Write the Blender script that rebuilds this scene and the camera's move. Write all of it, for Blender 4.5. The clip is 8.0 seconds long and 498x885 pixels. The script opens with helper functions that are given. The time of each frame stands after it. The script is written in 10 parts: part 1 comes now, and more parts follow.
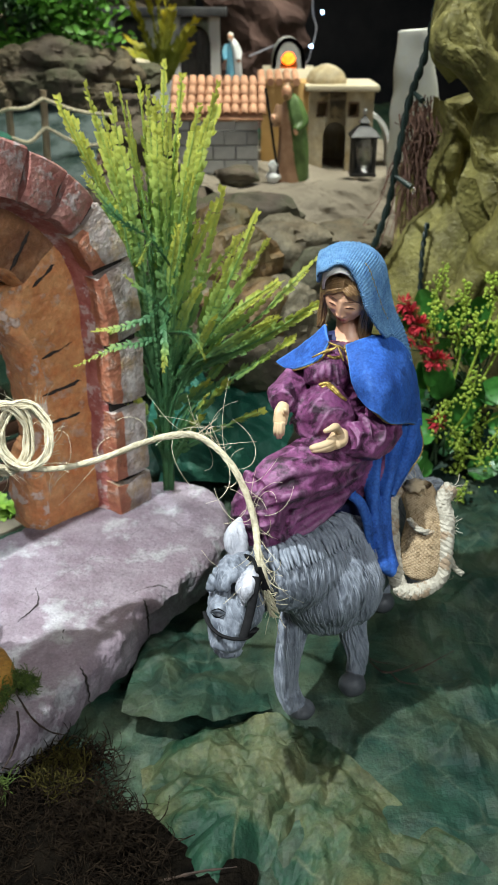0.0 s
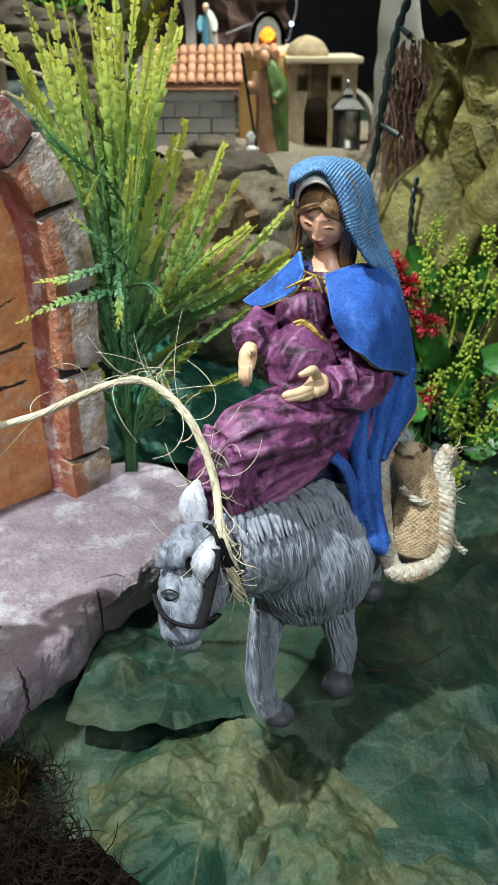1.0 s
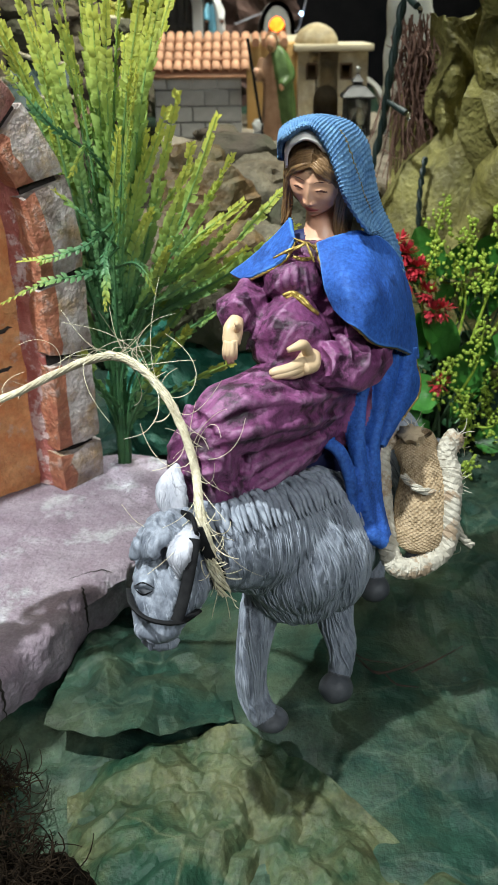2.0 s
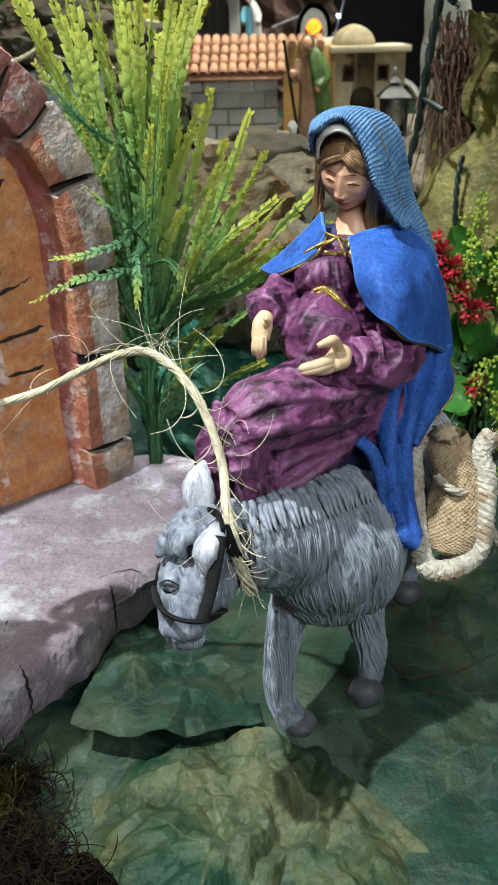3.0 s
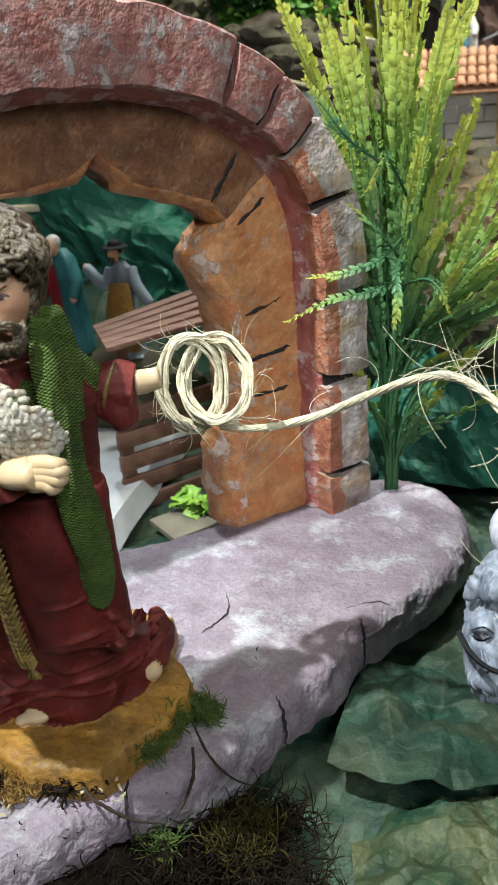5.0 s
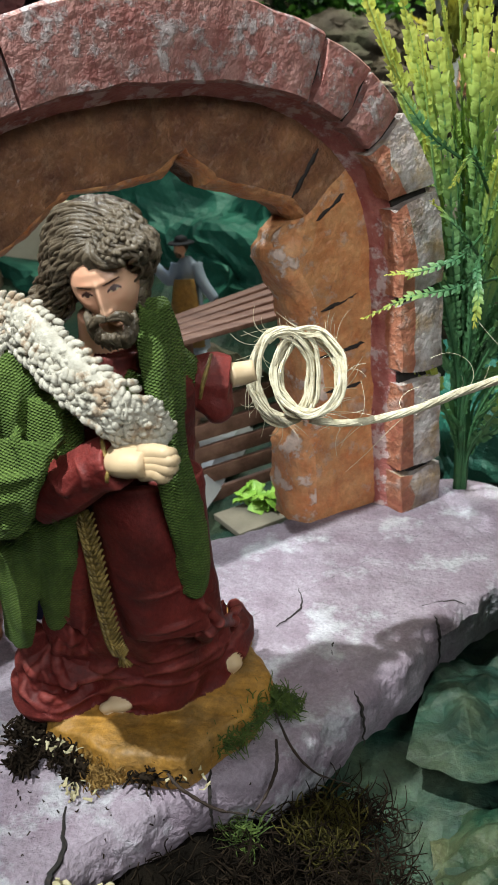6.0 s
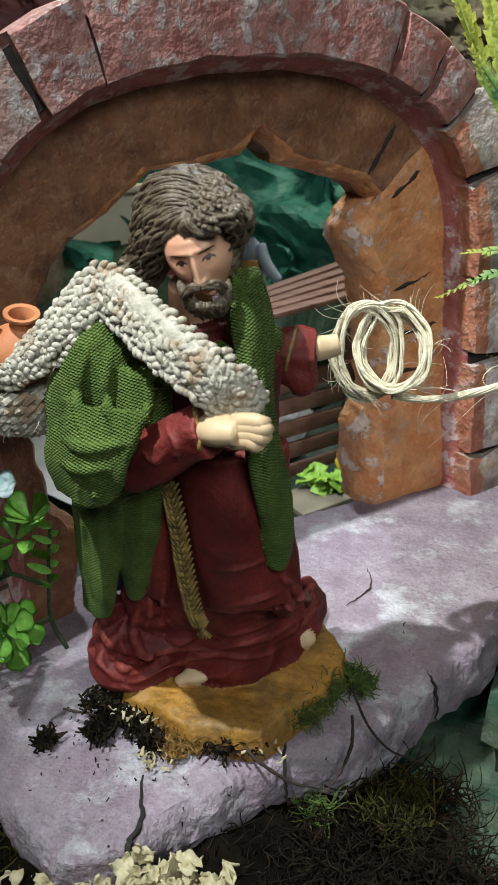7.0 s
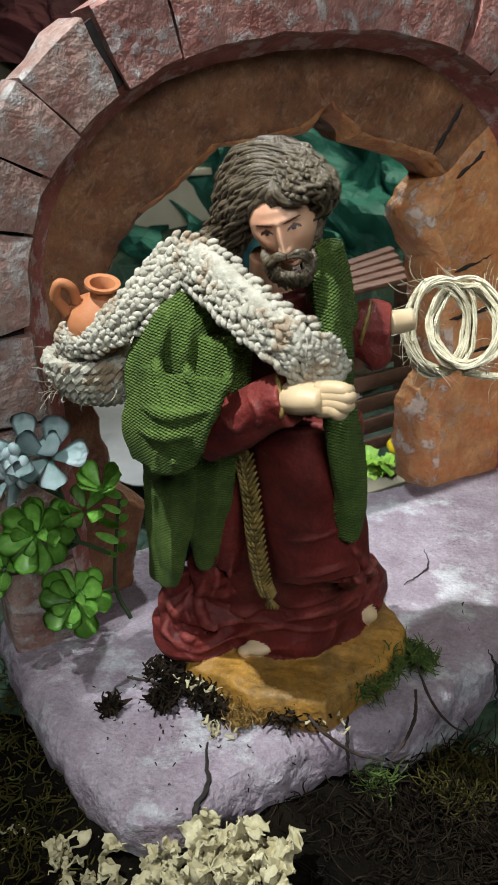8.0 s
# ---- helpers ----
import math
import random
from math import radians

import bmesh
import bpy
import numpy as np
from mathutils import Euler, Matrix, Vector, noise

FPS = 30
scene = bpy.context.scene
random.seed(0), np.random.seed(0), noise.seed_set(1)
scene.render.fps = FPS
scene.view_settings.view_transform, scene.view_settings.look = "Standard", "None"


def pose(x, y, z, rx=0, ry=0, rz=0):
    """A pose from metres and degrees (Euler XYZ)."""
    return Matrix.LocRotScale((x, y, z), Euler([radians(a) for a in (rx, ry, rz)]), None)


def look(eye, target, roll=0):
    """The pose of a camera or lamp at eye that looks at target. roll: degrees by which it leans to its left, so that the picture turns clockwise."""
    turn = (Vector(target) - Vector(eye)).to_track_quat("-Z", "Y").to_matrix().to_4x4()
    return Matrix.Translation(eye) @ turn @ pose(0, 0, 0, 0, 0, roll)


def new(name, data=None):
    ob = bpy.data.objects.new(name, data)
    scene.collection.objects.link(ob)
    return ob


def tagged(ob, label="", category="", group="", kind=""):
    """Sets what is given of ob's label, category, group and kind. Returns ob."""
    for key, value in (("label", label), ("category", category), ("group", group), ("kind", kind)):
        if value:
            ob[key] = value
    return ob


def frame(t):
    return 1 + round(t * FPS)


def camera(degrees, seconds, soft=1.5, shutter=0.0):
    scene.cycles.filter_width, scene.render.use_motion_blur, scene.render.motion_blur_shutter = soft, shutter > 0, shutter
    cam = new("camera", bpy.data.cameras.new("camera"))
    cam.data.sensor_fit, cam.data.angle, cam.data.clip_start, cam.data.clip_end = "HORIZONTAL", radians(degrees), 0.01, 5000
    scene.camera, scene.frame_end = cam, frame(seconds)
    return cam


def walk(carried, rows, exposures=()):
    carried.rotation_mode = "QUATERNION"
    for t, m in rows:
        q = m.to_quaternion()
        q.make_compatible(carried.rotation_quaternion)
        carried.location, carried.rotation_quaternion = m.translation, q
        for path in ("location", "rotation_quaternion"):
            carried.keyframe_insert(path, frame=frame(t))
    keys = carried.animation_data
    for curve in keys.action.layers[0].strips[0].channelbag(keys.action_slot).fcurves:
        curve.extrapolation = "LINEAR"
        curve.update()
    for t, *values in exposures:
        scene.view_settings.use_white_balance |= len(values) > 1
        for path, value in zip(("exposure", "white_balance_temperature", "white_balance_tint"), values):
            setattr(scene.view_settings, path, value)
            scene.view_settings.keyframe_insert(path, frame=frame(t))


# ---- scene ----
cam = camera(31.9, 8.0, soft=1.2)
cam.data.dof.use_dof = True
cam.data.dof.focus_distance = 0.49
cam.data.dof.aperture_fstop = 28.0
METRES, EYE, TILT, LEAN, TURN = 0.32, 0.48, -27.0, 0.0, 0.0
ROWS = [
    (0.0, 0.0, 0.0, 0.0, 0.0, 0.0, -0.0),
    (0.5, 0.0077, 0.1807, -0.057, -0.63, 0.49, 0.3),
    (1.0, 0.0491, 0.3202, -0.11, -0.76, 0.67, 0.57),
    (2.5, 0.1097, 0.4605, -0.1481, 1.23, 0.97, 0.43),
    (3.0, 0.1124, 0.4675, -0.1563, 2.65, 1.22, 0.13),
    (3.5, 0.0842, 0.4733, -0.1483, 6.24, 1.78, -0.32),
    (4.0, 0.0084, 0.5003, -0.1376, 10.13, 2.08, -1.07),
    (4.5, -0.0489, 0.5229, -0.1412, 12.02, 2.2, -1.69),
    (6.0, -0.1901, 0.4939, -0.1556, 15.55, 2.04, -3.45),
    (6.5, -0.2139, 0.473, -0.1733, 16.75, 1.72, -3.89),
    (7.0, -0.2504, 0.479, -0.1848, 18.35, 1.14, -4.36),
    (7.5, -0.2974, 0.4688, -0.1969, 19.82, 0.68, -4.93),
    (8.0, -0.3083, 0.4447, -0.2224, 20.26, 0.44, -5.43),
]
walk(cam, [(t, pose(0, 0, EYE, TILT, LEAN, TURN) @ pose(METRES * x, METRES * y, METRES * z, 90 + pitch, roll, yaw)) for t, x, y, z, yaw, pitch, roll in ROWS],
     exposures=[(0.0, 0.0), (1.0, 0.06), (3.0, 0.04), (4.0, 0.10), (4.5, 0.18), (6.0, 0.03), (6.5, -0.06), (7.5, -0.13), (8.0, -0.13)])

# ---- light: a dim hall, one ceiling spot beside the scene and one behind the arch, wide fill lights added before and behind it ----
world = bpy.data.worlds.new("hall")
scene.world = world
world.use_nodes = True
world.node_tree.nodes["Background"].inputs[0].default_value = (0.75, 0.85, 1.0, 1)
world.node_tree.nodes["Background"].inputs[1].default_value = 0.003


def lamp(name, kind, m, watts, colour, **settings):
    data = bpy.data.lights.new(name, kind)
    data.energy, data.color = watts, colour
    if kind == "AREA":
        data.shape, data.size, data.size_y = "RECTANGLE", settings["size"][0], settings["size"][1]
        data.spread = radians(settings.get("spread", 100))
    else:
        data.shadow_soft_size = settings["radius"]
    if kind == "SPOT":
        data.spot_size, data.spot_blend = radians(settings["cone"]), 0.6
    ob = new(name, data)
    ob.matrix_world = m
    return ob


lamp("ceiling_spot", "SPOT", look((-0.68, 0.02, 1.90), (0.17, 0.66, 0.0)), 250, (0.92, 1.0, 1.0), radius=0.020, cone=35)
lamp("ceiling_spot", "SPOT", look((-0.75, 1.75, 1.85), (-0.24, 0.60, 0.0)), 125, (0.90, 1.0, 1.04), radius=0.035, cone=22)
# two unseen fills, added to brighten the fronts of figurines and arch
lamp("front_fill", "AREA", look((0.66, -0.65, 1.20), (-0.06, 0.62, 0.19)), 2.15, (0.93, 1.0, 1.02), size=(0.7, 0.5), spread=60)
lamp("front_fill", "AREA", look((-0.75, -0.6, 1.20), (-0.25, 0.6, 0.20)), 0.5, (0.93, 1.0, 1.0), size=(0.8, 0.5), spread=70)
# unseen fill above the village, added to brighten the background
lamp("rear_fill", "AREA", look((0.35, 1.6, 2.3), (0.1, 1.95, 0.2)), 18, (0.98, 1.0, 0.86), size=(1.0, 0.6), spread=75)


# ---- materials ----
def mat(name, c1, c2, scale=40, rough=0.6, bump=0.3, bscale=300, c3=None, s3=12, amt3=0.5, metallic=0.0, spec=0.4,
        stretch=(1, 1, 1), wave=0, wscale=150, wdir="Z", wcol=None, rnd=0.0, grad=None, emit=0.0, trans=0.0, turn=(0, 0, 0), depth=0.001, crease=0, worn=None, weave=False, leafy_glow=0.0, ridge_highlight=None, crisp=None, grain=None, ridge=1.0, pits=0):
    m = bpy.data.materials.new(name)
    m.use_nodes = True
    nt = m.node_tree
    nd, ln = nt.nodes, nt.links
    b = nd["Principled BSDF"]
    tc = nd.new("ShaderNodeTexCoord")
    mp = nd.new("ShaderNodeMapping")
    mp.inputs["Scale"].default_value = stretch
    mp.inputs["Rotation"].default_value = [radians(a) for a in turn]
    ln.new(tc.outputs["Object"], mp.inputs[0])

    def noise_node(s, detail=5.0, r=0.6):
        n = nd.new("ShaderNodeTexNoise")
        n.inputs["Scale"].default_value, n.inputs["Detail"].default_value, n.inputs["Roughness"].default_value = s, detail, r
        ln.new(mp.outputs[0], n.inputs["Vector"])
        return n.outputs["Fac"]

    def ramp(fac, stops):
        r = nd.new("ShaderNodeValToRGB")
        while len(r.color_ramp.elements) < len(stops):
            r.color_ramp.elements.new(0.5)
        for e, (p, c) in zip(r.color_ramp.elements, stops):
            e.position, e.color = p, (*c, 1)
        ln.new(fac, r.inputs[0])
        return r.outputs[0]

    def mix(fac, a, c, mode="MIX"):
        x = nd.new("ShaderNodeMix")
        x.data_type, x.blend_type = "RGBA", mode
        if isinstance(fac, float):
            x.inputs[0].default_value = fac
        else:
            ln.new(fac, x.inputs[0])
        ln.new(a, x.inputs[6])
        if isinstance(c, tuple):
            x.inputs[7].default_value = (*c, 1)
        else:
            ln.new(c, x.inputs[7])
        return x.outputs[2]

    col = ramp(noise_node(scale), [(0.35, c1), (0.65, c2)])
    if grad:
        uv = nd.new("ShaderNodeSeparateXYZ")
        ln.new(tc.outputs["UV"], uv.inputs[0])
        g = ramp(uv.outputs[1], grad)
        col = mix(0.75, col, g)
    if c3:
        f = ramp(noise_node(s3, 7.0, 0.65), [(crisp[0] if crisp else 0.42, (0, 0, 0)), (crisp[1] if crisp else 0.62, (amt3, amt3, amt3))])
        col = mix(f, col, c3)
        flakes = f if crisp else None
    fine = noise_node(bscale, 3.0)
    height = fine
    if pits:
        vp = nd.new("ShaderNodeTexVoronoi")
        vp.feature = "SMOOTH_F1"
        vp.inputs["Scale"].default_value = pits
        ln.new(mp.outputs[0], vp.inputs["Vector"])
        pm = nd.new("ShaderNodeMath")
        pm.operation = "MULTIPLY_ADD"
        ln.new(vp.outputs["Distance"], pm.inputs[0])
        pm.inputs[1].default_value = -0.45
        ln.new(fine, pm.inputs[2])
        height = pm.outputs[0]
    if crisp:
        fl = nd.new("ShaderNodeMath")
        fl.operation = "MULTIPLY_ADD"
        ln.new(flakes, fl.inputs[0])
        fl.inputs[1].default_value = 0.3
        ln.new(height, fl.inputs[2])
        height = fl.outputs[0]
    if wave:
        w = nd.new("ShaderNodeTexWave")
        w.bands_direction = wdir
        w.inputs["Scale"].default_value, w.inputs["Distortion"].default_value = wscale, 1.5
        w.inputs["Detail Scale"].default_value = 2.0
        ln.new(mp.outputs[0], w.inputs["Vector"])
        a = nd.new("ShaderNodeMath")
        a.operation = "MULTIPLY_ADD"
        ln.new(w.outputs["Fac"], a.inputs[0])
        a.inputs[1].default_value = wave
        ln.new(fine, a.inputs[2])
        height = a.outputs[0]
        if wcol:
            col = mix(ramp(w.outputs["Fac"], [(0.0, (0.8, 0.8, 0.8)), (0.45, (0, 0, 0))]), col, wcol)
    if weave:
        w2 = nd.new("ShaderNodeTexWave")
        w2.bands_direction = weave
        w2.inputs["Scale"].default_value, w2.inputs["Distortion"].default_value = wscale * 0.9, 2.0
        ln.new(mp.outputs[0], w2.inputs["Vector"])
        a2 = nd.new("ShaderNodeMath")
        a2.operation = "MULTIPLY_ADD"
        ln.new(w2.outputs["Fac"], a2.inputs[0])
        a2.inputs[1].default_value = wave
        ln.new(height, a2.inputs[2])
        height = a2.outputs[0]
        if wcol:
            col = mix(ramp(w2.outputs["Fac"], [(0.0, (0.7, 0.7, 0.7)), (0.40, (0, 0, 0))]), col, wcol)
    if crease:
        soft = nd.new("ShaderNodeMath")
        soft.operation = "MULTIPLY"
        ln.new(height, soft.inputs[0])
        soft.inputs[1].default_value = 0.3
        height = soft.outputs[0]
        warp = nd.new("ShaderNodeMix")
        warp.data_type = "VECTOR"
        warp.inputs[0].default_value = 0.06
        nz = nd.new("ShaderNodeTexNoise")
        nz.inputs["Scale"].default_value = crease * 0.5
        ln.new(mp.outputs[0], nz.inputs["Vector"])
        ln.new(mp.outputs[0], warp.inputs[4])
        ln.new(nz.outputs["Color"], warp.inputs[5])
        for sc, gain in ((crease * 1.2, 0.0042), (crease * 3.2, 0.0034), (crease * 8.0, 0.0016)):
            rd = nd.new("ShaderNodeTexNoise")
            rd.noise_type = "RIDGED_MULTIFRACTAL"
            rd.inputs["Scale"].default_value, rd.inputs["Detail"].default_value, rd.inputs["Roughness"].default_value = sc, 2.0, 0.45
            ln.new(warp.outputs[1], rd.inputs["Vector"])
            a4 = nd.new("ShaderNodeMath")
            a4.operation = "MULTIPLY_ADD"
            ln.new(rd.outputs["Fac"], a4.inputs[0])
            a4.inputs[1].default_value = gain * ridge / depth
            ln.new(height, a4.inputs[2])
            height = a4.outputs[0]
        for k, amount in ((1.0, 0.22),):
            vo = nd.new("ShaderNodeTexVoronoi")
            vo.inputs["Scale"].default_value = crease * k
            ln.new(warp.outputs[1], vo.inputs["Vector"])
            away, lean, dot = nd.new("ShaderNodeVectorMath"), nd.new("ShaderNodeVectorMath"), nd.new("ShaderNodeVectorMath")
            away.operation, lean.operation, dot.operation = "SUBTRACT", "SUBTRACT", "DOT_PRODUCT"
            ln.new(warp.outputs[1], away.inputs[0])
            ln.new(vo.outputs["Position"], away.inputs[1])
            ln.new(vo.outputs["Color"], lean.inputs[0])
            lean.inputs[1].default_value = (0.5, 0.5, 0.5)
            ln.new(away.outputs[0], dot.inputs[0])
            ln.new(lean.outputs[0], dot.inputs[1])
            a3 = nd.new("ShaderNodeMath")
            a3.operation = "MULTIPLY_ADD"
            ln.new(dot.outputs["Value"], a3.inputs[0])
            a3.inputs[1].default_value = amount / depth
            ln.new(height, a3.inputs[2])
            height = a3.outputs[0]
            if worn:
                ve = nd.new("ShaderNodeTexVoronoi")
                ve.feature = "DISTANCE_TO_EDGE"
                ve.inputs["Scale"].default_value = crease * k
                ln.new(warp.outputs[1], ve.inputs["Vector"])
                patchy = mix(noise_node(crease * 0.8), ramp(ve.outputs["Distance"], [(0.0, (0.75, 0.75, 0.75)), (0.025, (0, 0, 0))]), (0.0, 0.0, 0.0))
                col = mix(patchy, col, worn)
    if grain:
        for gs, glo, ghi in grain:
            g = ramp(noise_node(gs, 8.0, 0.72), [(0.36, (glo, glo, glo)), (0.64, (ghi, ghi, ghi))])
            col = mix(1.0, col, g, "MULTIPLY")
    # painted highlight: raised ridges take a lighter, dry-brushed tone in the colour
    if ridge_highlight:
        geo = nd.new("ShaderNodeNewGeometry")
        lo, hi, amount, paint = ridge_highlight
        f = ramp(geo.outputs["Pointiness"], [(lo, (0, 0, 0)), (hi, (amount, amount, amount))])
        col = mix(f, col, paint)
    if rnd:
        isl = nd.new("ShaderNodeNewGeometry")
        oi = nd.new("ShaderNodeObjectInfo")
        ad = nd.new("ShaderNodeMath")
        ad.operation = "ADD"
        ln.new(isl.outputs["Random Per Island"], ad.inputs[0])
        ln.new(oi.outputs["Random"], ad.inputs[1])
        hs = nd.new("ShaderNodeHueSaturation")
        mr = nd.new("ShaderNodeMapRange")
        mr.inputs[1].default_value, mr.inputs[2].default_value, mr.inputs[3].default_value, mr.inputs[4].default_value = 0, 2, 1 - rnd, 1 + rnd
        ln.new(ad.outputs[0], mr.inputs[0])
        ln.new(mr.outputs[0], hs.inputs["Value"])
        ln.new(col, hs.inputs["Color"])
        col = hs.outputs[0]
    ln.new(col, b.inputs["Base Color"])
    rr = nd.new("ShaderNodeMapRange")
    rr.inputs[3].default_value, rr.inputs[4].default_value = max(0.05, rough - 0.15), min(1, rough + 0.15)
    ln.new(fine, rr.inputs[0])
    ln.new(rr.outputs[0], b.inputs["Roughness"])
    b.inputs["Metallic"].default_value = metallic
    b.inputs["Specular IOR Level"].default_value = spec
    if bump:
        bp = nd.new("ShaderNodeBump")
        bp.inputs["Strength"].default_value, bp.inputs["Distance"].default_value = bump, depth
        ln.new(height, bp.inputs["Height"])
        ln.new(bp.outputs[0], b.inputs["Normal"])
    if emit:
        ln.new(col, b.inputs["Emission Color"])
        b.inputs["Emission Strength"].default_value = emit
    if leafy_glow:
        tl = nd.new("ShaderNodeBsdfTranslucent")
        ln.new(col, tl.inputs[0])
        ms = nd.new("ShaderNodeMixShader")
        ms.inputs[0].default_value = leafy_glow
        ln.new(b.outputs[0], ms.inputs[1])
        ln.new(tl.outputs[0], ms.inputs[2])
        ln.new(ms.outputs[0], nd["Material Output"].inputs[0])
    if trans:
        b.inputs["Transmission Weight"].default_value = trans
    return m


M_SLAB = mat("lilac_plaster", (0.31, 0.235, 0.285), (0.45, 0.375, 0.43), 30, 0.78, 1.0, 260, (0.66, 0.65, 0.68), 22, 0.75, depth=0.0022, crisp=(0.53, 0.62), pits=230, grain=((16, 0.76, 1.0), (90, 0.8, 1.0), (420, 0.72, 1.0)))
M_CRACK = mat("black_joint", (0.010, 0.009, 0.008), (0.03, 0.022, 0.018), 300, 0.8, 0.3)
M_RED = mat("terracotta_red_paint", (0.36, 0.125, 0.105), (0.50, 0.25, 0.21), 60, 0.5, 1.0, 140, (0.62, 0.54, 0.52), 80, 0.8, depth=0.0034, crisp=(0.52, 0.62), grain=((26, 0.7, 1.0), (260, 0.75, 1.0)))
M_GREYRED = mat("weathered_brick_paint", (0.36, 0.175, 0.14), (0.50, 0.34, 0.29), 70, 0.6, 1.0, 140, (0.60, 0.56, 0.54), 75, 0.8, depth=0.0034, rnd=0.2, crisp=(0.50, 0.62), grain=((26, 0.7, 1.0), (260, 0.75, 1.0)))
M_PALE = mat("pale_grey_stone_paint", (0.48, 0.36, 0.31), (0.72, 0.64, 0.61), 60, 0.68, 1.0, 110, (0.58, 0.36, 0.14), 26, 0.75, depth=0.0036, rnd=0.16, crisp=(0.50, 0.64), grain=((30, 0.6, 1.0), (140, 0.72, 1.0)))
M_RUST = mat("rust_red_paint", (0.42, 0.14, 0.085), (0.64, 0.28, 0.16), 60, 0.52, 1.0, 120, (0.60, 0.48, 0.44), 60, 0.6, depth=0.0034, crisp=(0.54, 0.64), grain=((40, 0.7, 1.0), (200, 0.8, 1.0)))
M_ORANGE = mat("orange_clay_paint", (0.70, 0.245, 0.085), (0.88, 0.44, 0.19), 60, 0.46, 1.0, 130, (0.72, 0.54, 0.44), 70, 0.6, depth=0.0034, crisp=(0.55, 0.64), grain=((18, 0.72, 1.0), (80, 0.80, 1.0), (260, 0.8, 1.0)))
M_GROOVE = mat("maroon_paint", (0.30, 0.075, 0.065), (0.46, 0.18, 0.15), 70, 0.45, 0.9, 250, (0.60, 0.46, 0.44), 60, 0.9, depth=0.0022, crisp=(0.51, 0.58))
M_PAPER = mat("green_painted_paper", (0.010, 0.040, 0.030), (0.028, 0.088, 0.058), 14, 0.60, 1.0, 240, (0.100, 0.120, 0.062), 16, 0.55, depth=0.004, crease=16, worn=(0.13, 0.18, 0.12), spec=0.3, grain=((55, 0.55, 1.0), (420, 0.6, 1.0)), ridge=0.35)
M_KHAKI = mat("khaki_painted_paper", (0.012, 0.056, 0.030), (0.044, 0.110, 0.050), 14, 0.60, 1.0, 240, (0.17, 0.155, 0.070), 14, 0.7, depth=0.004, crease=15, worn=(0.20, 0.22, 0.12), spec=0.3, grain=((50, 0.55, 1.0), (420, 0.62, 1.0)), ridge=0.35)
M_TEAL = mat("teal_painted_paper", (0.010, 0.085, 0.058), (0.035, 0.19, 0.13), 14, 0.55, 0.8, 150, depth=0.010, crease=12, worn=(0.05, 0.2, 0.15))
M_KRAFT = mat("kraft_paper", (0.19, 0.16, 0.125), (0.27, 0.235, 0.185), 10, 0.75, 0.8, 200, depth=0.010, crease=8)
M_OLIVE = mat("olive_rock_paper", (0.16, 0.14, 0.033), (0.32, 0.29, 0.10), 18, 0.6, 0.9, 200, (0.06, 0.05, 0.018), 26, 0.7, depth=0.008, crease=18, worn=(0.10, 0.09, 0.03))
M_DARK = mat("dark_cloth", (0.012, 0.013, 0.02), (0.035, 0.032, 0.04), 6, 0.9, 0.2, 100)
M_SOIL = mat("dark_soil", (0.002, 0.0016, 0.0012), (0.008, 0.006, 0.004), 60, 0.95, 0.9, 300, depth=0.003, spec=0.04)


# ---- mesh helpers ----
V3 = Vector


def mesh_object(name, bm, mats, parent=None, label="", flat=False, sharp=0.72):
    me = bpy.data.meshes.new(name)
    bmesh.ops.recalc_face_normals(bm, faces=bm.faces)
    if len(bm.edges) < 60000 or sharp < 0.7:
        for e in bm.edges:
            if len(e.link_faces) == 2 and e.calc_face_angle(0) > sharp:
                e.smooth = False
    bm.to_mesh(me)
    bm.free()
    for m in mats if isinstance(mats, (list, tuple)) else [mats]:
        me.materials.append(m)
    me.polygons.foreach_set("use_smooth", [not flat] * len(me.polygons))
    ob = new(name, me)
    if parent is not None:
        ob.parent = parent
    if label:
        ob["label"] = label
    return ob


def part(name, bm, material, parent, label="", flat=False):
    return mesh_object(name, bm, material, parent, label, flat)


def thing(name, label, category, group="", at=(0, 0, 0)):
    ob = tagged(new(name), label, category, group)
    ob.location = at
    return ob


def smooth_line(pts, n):
    """n points along a Catmull-Rom line through pts."""
    p = [V3(a) for a in pts]
    p = [2 * p[0] - p[1]] + p + [2 * p[-1] - p[-2]]
    out, spans = [], len(p) - 3
    for i in range(n):
        f = i / (n - 1) * spans
        k = min(int(f), spans - 1)
        t = f - k
        a, b, c, d = p[k:k + 4]
        out.append(0.5 * ((2 * b) + (c - a) * t + (2 * a - 5 * b + 4 * c - d) * t * t + (3 * b - a - 3 * c + d) * t ** 3))
    return out


def spread(vals, n):
    return list(np.interp(np.linspace(0, 1, n), np.linspace(0, 1, len(vals)), vals))


def frames_along(pts, hint=(0, 0, 1)):
    up, out = V3(hint), []
    for i, p in enumerate(pts):
        t = (pts[min(i + 1, len(pts) - 1)] - pts[max(i - 1, 0)]).normalized()
        s = t.cross(up)
        if s.length < 1e-5:
            s = t.cross(V3((1, 0.3, 0)))
        s.normalize()
        u = s.cross(t).normalized()
        up = u
        out.append((p, s, u, t))
    return out


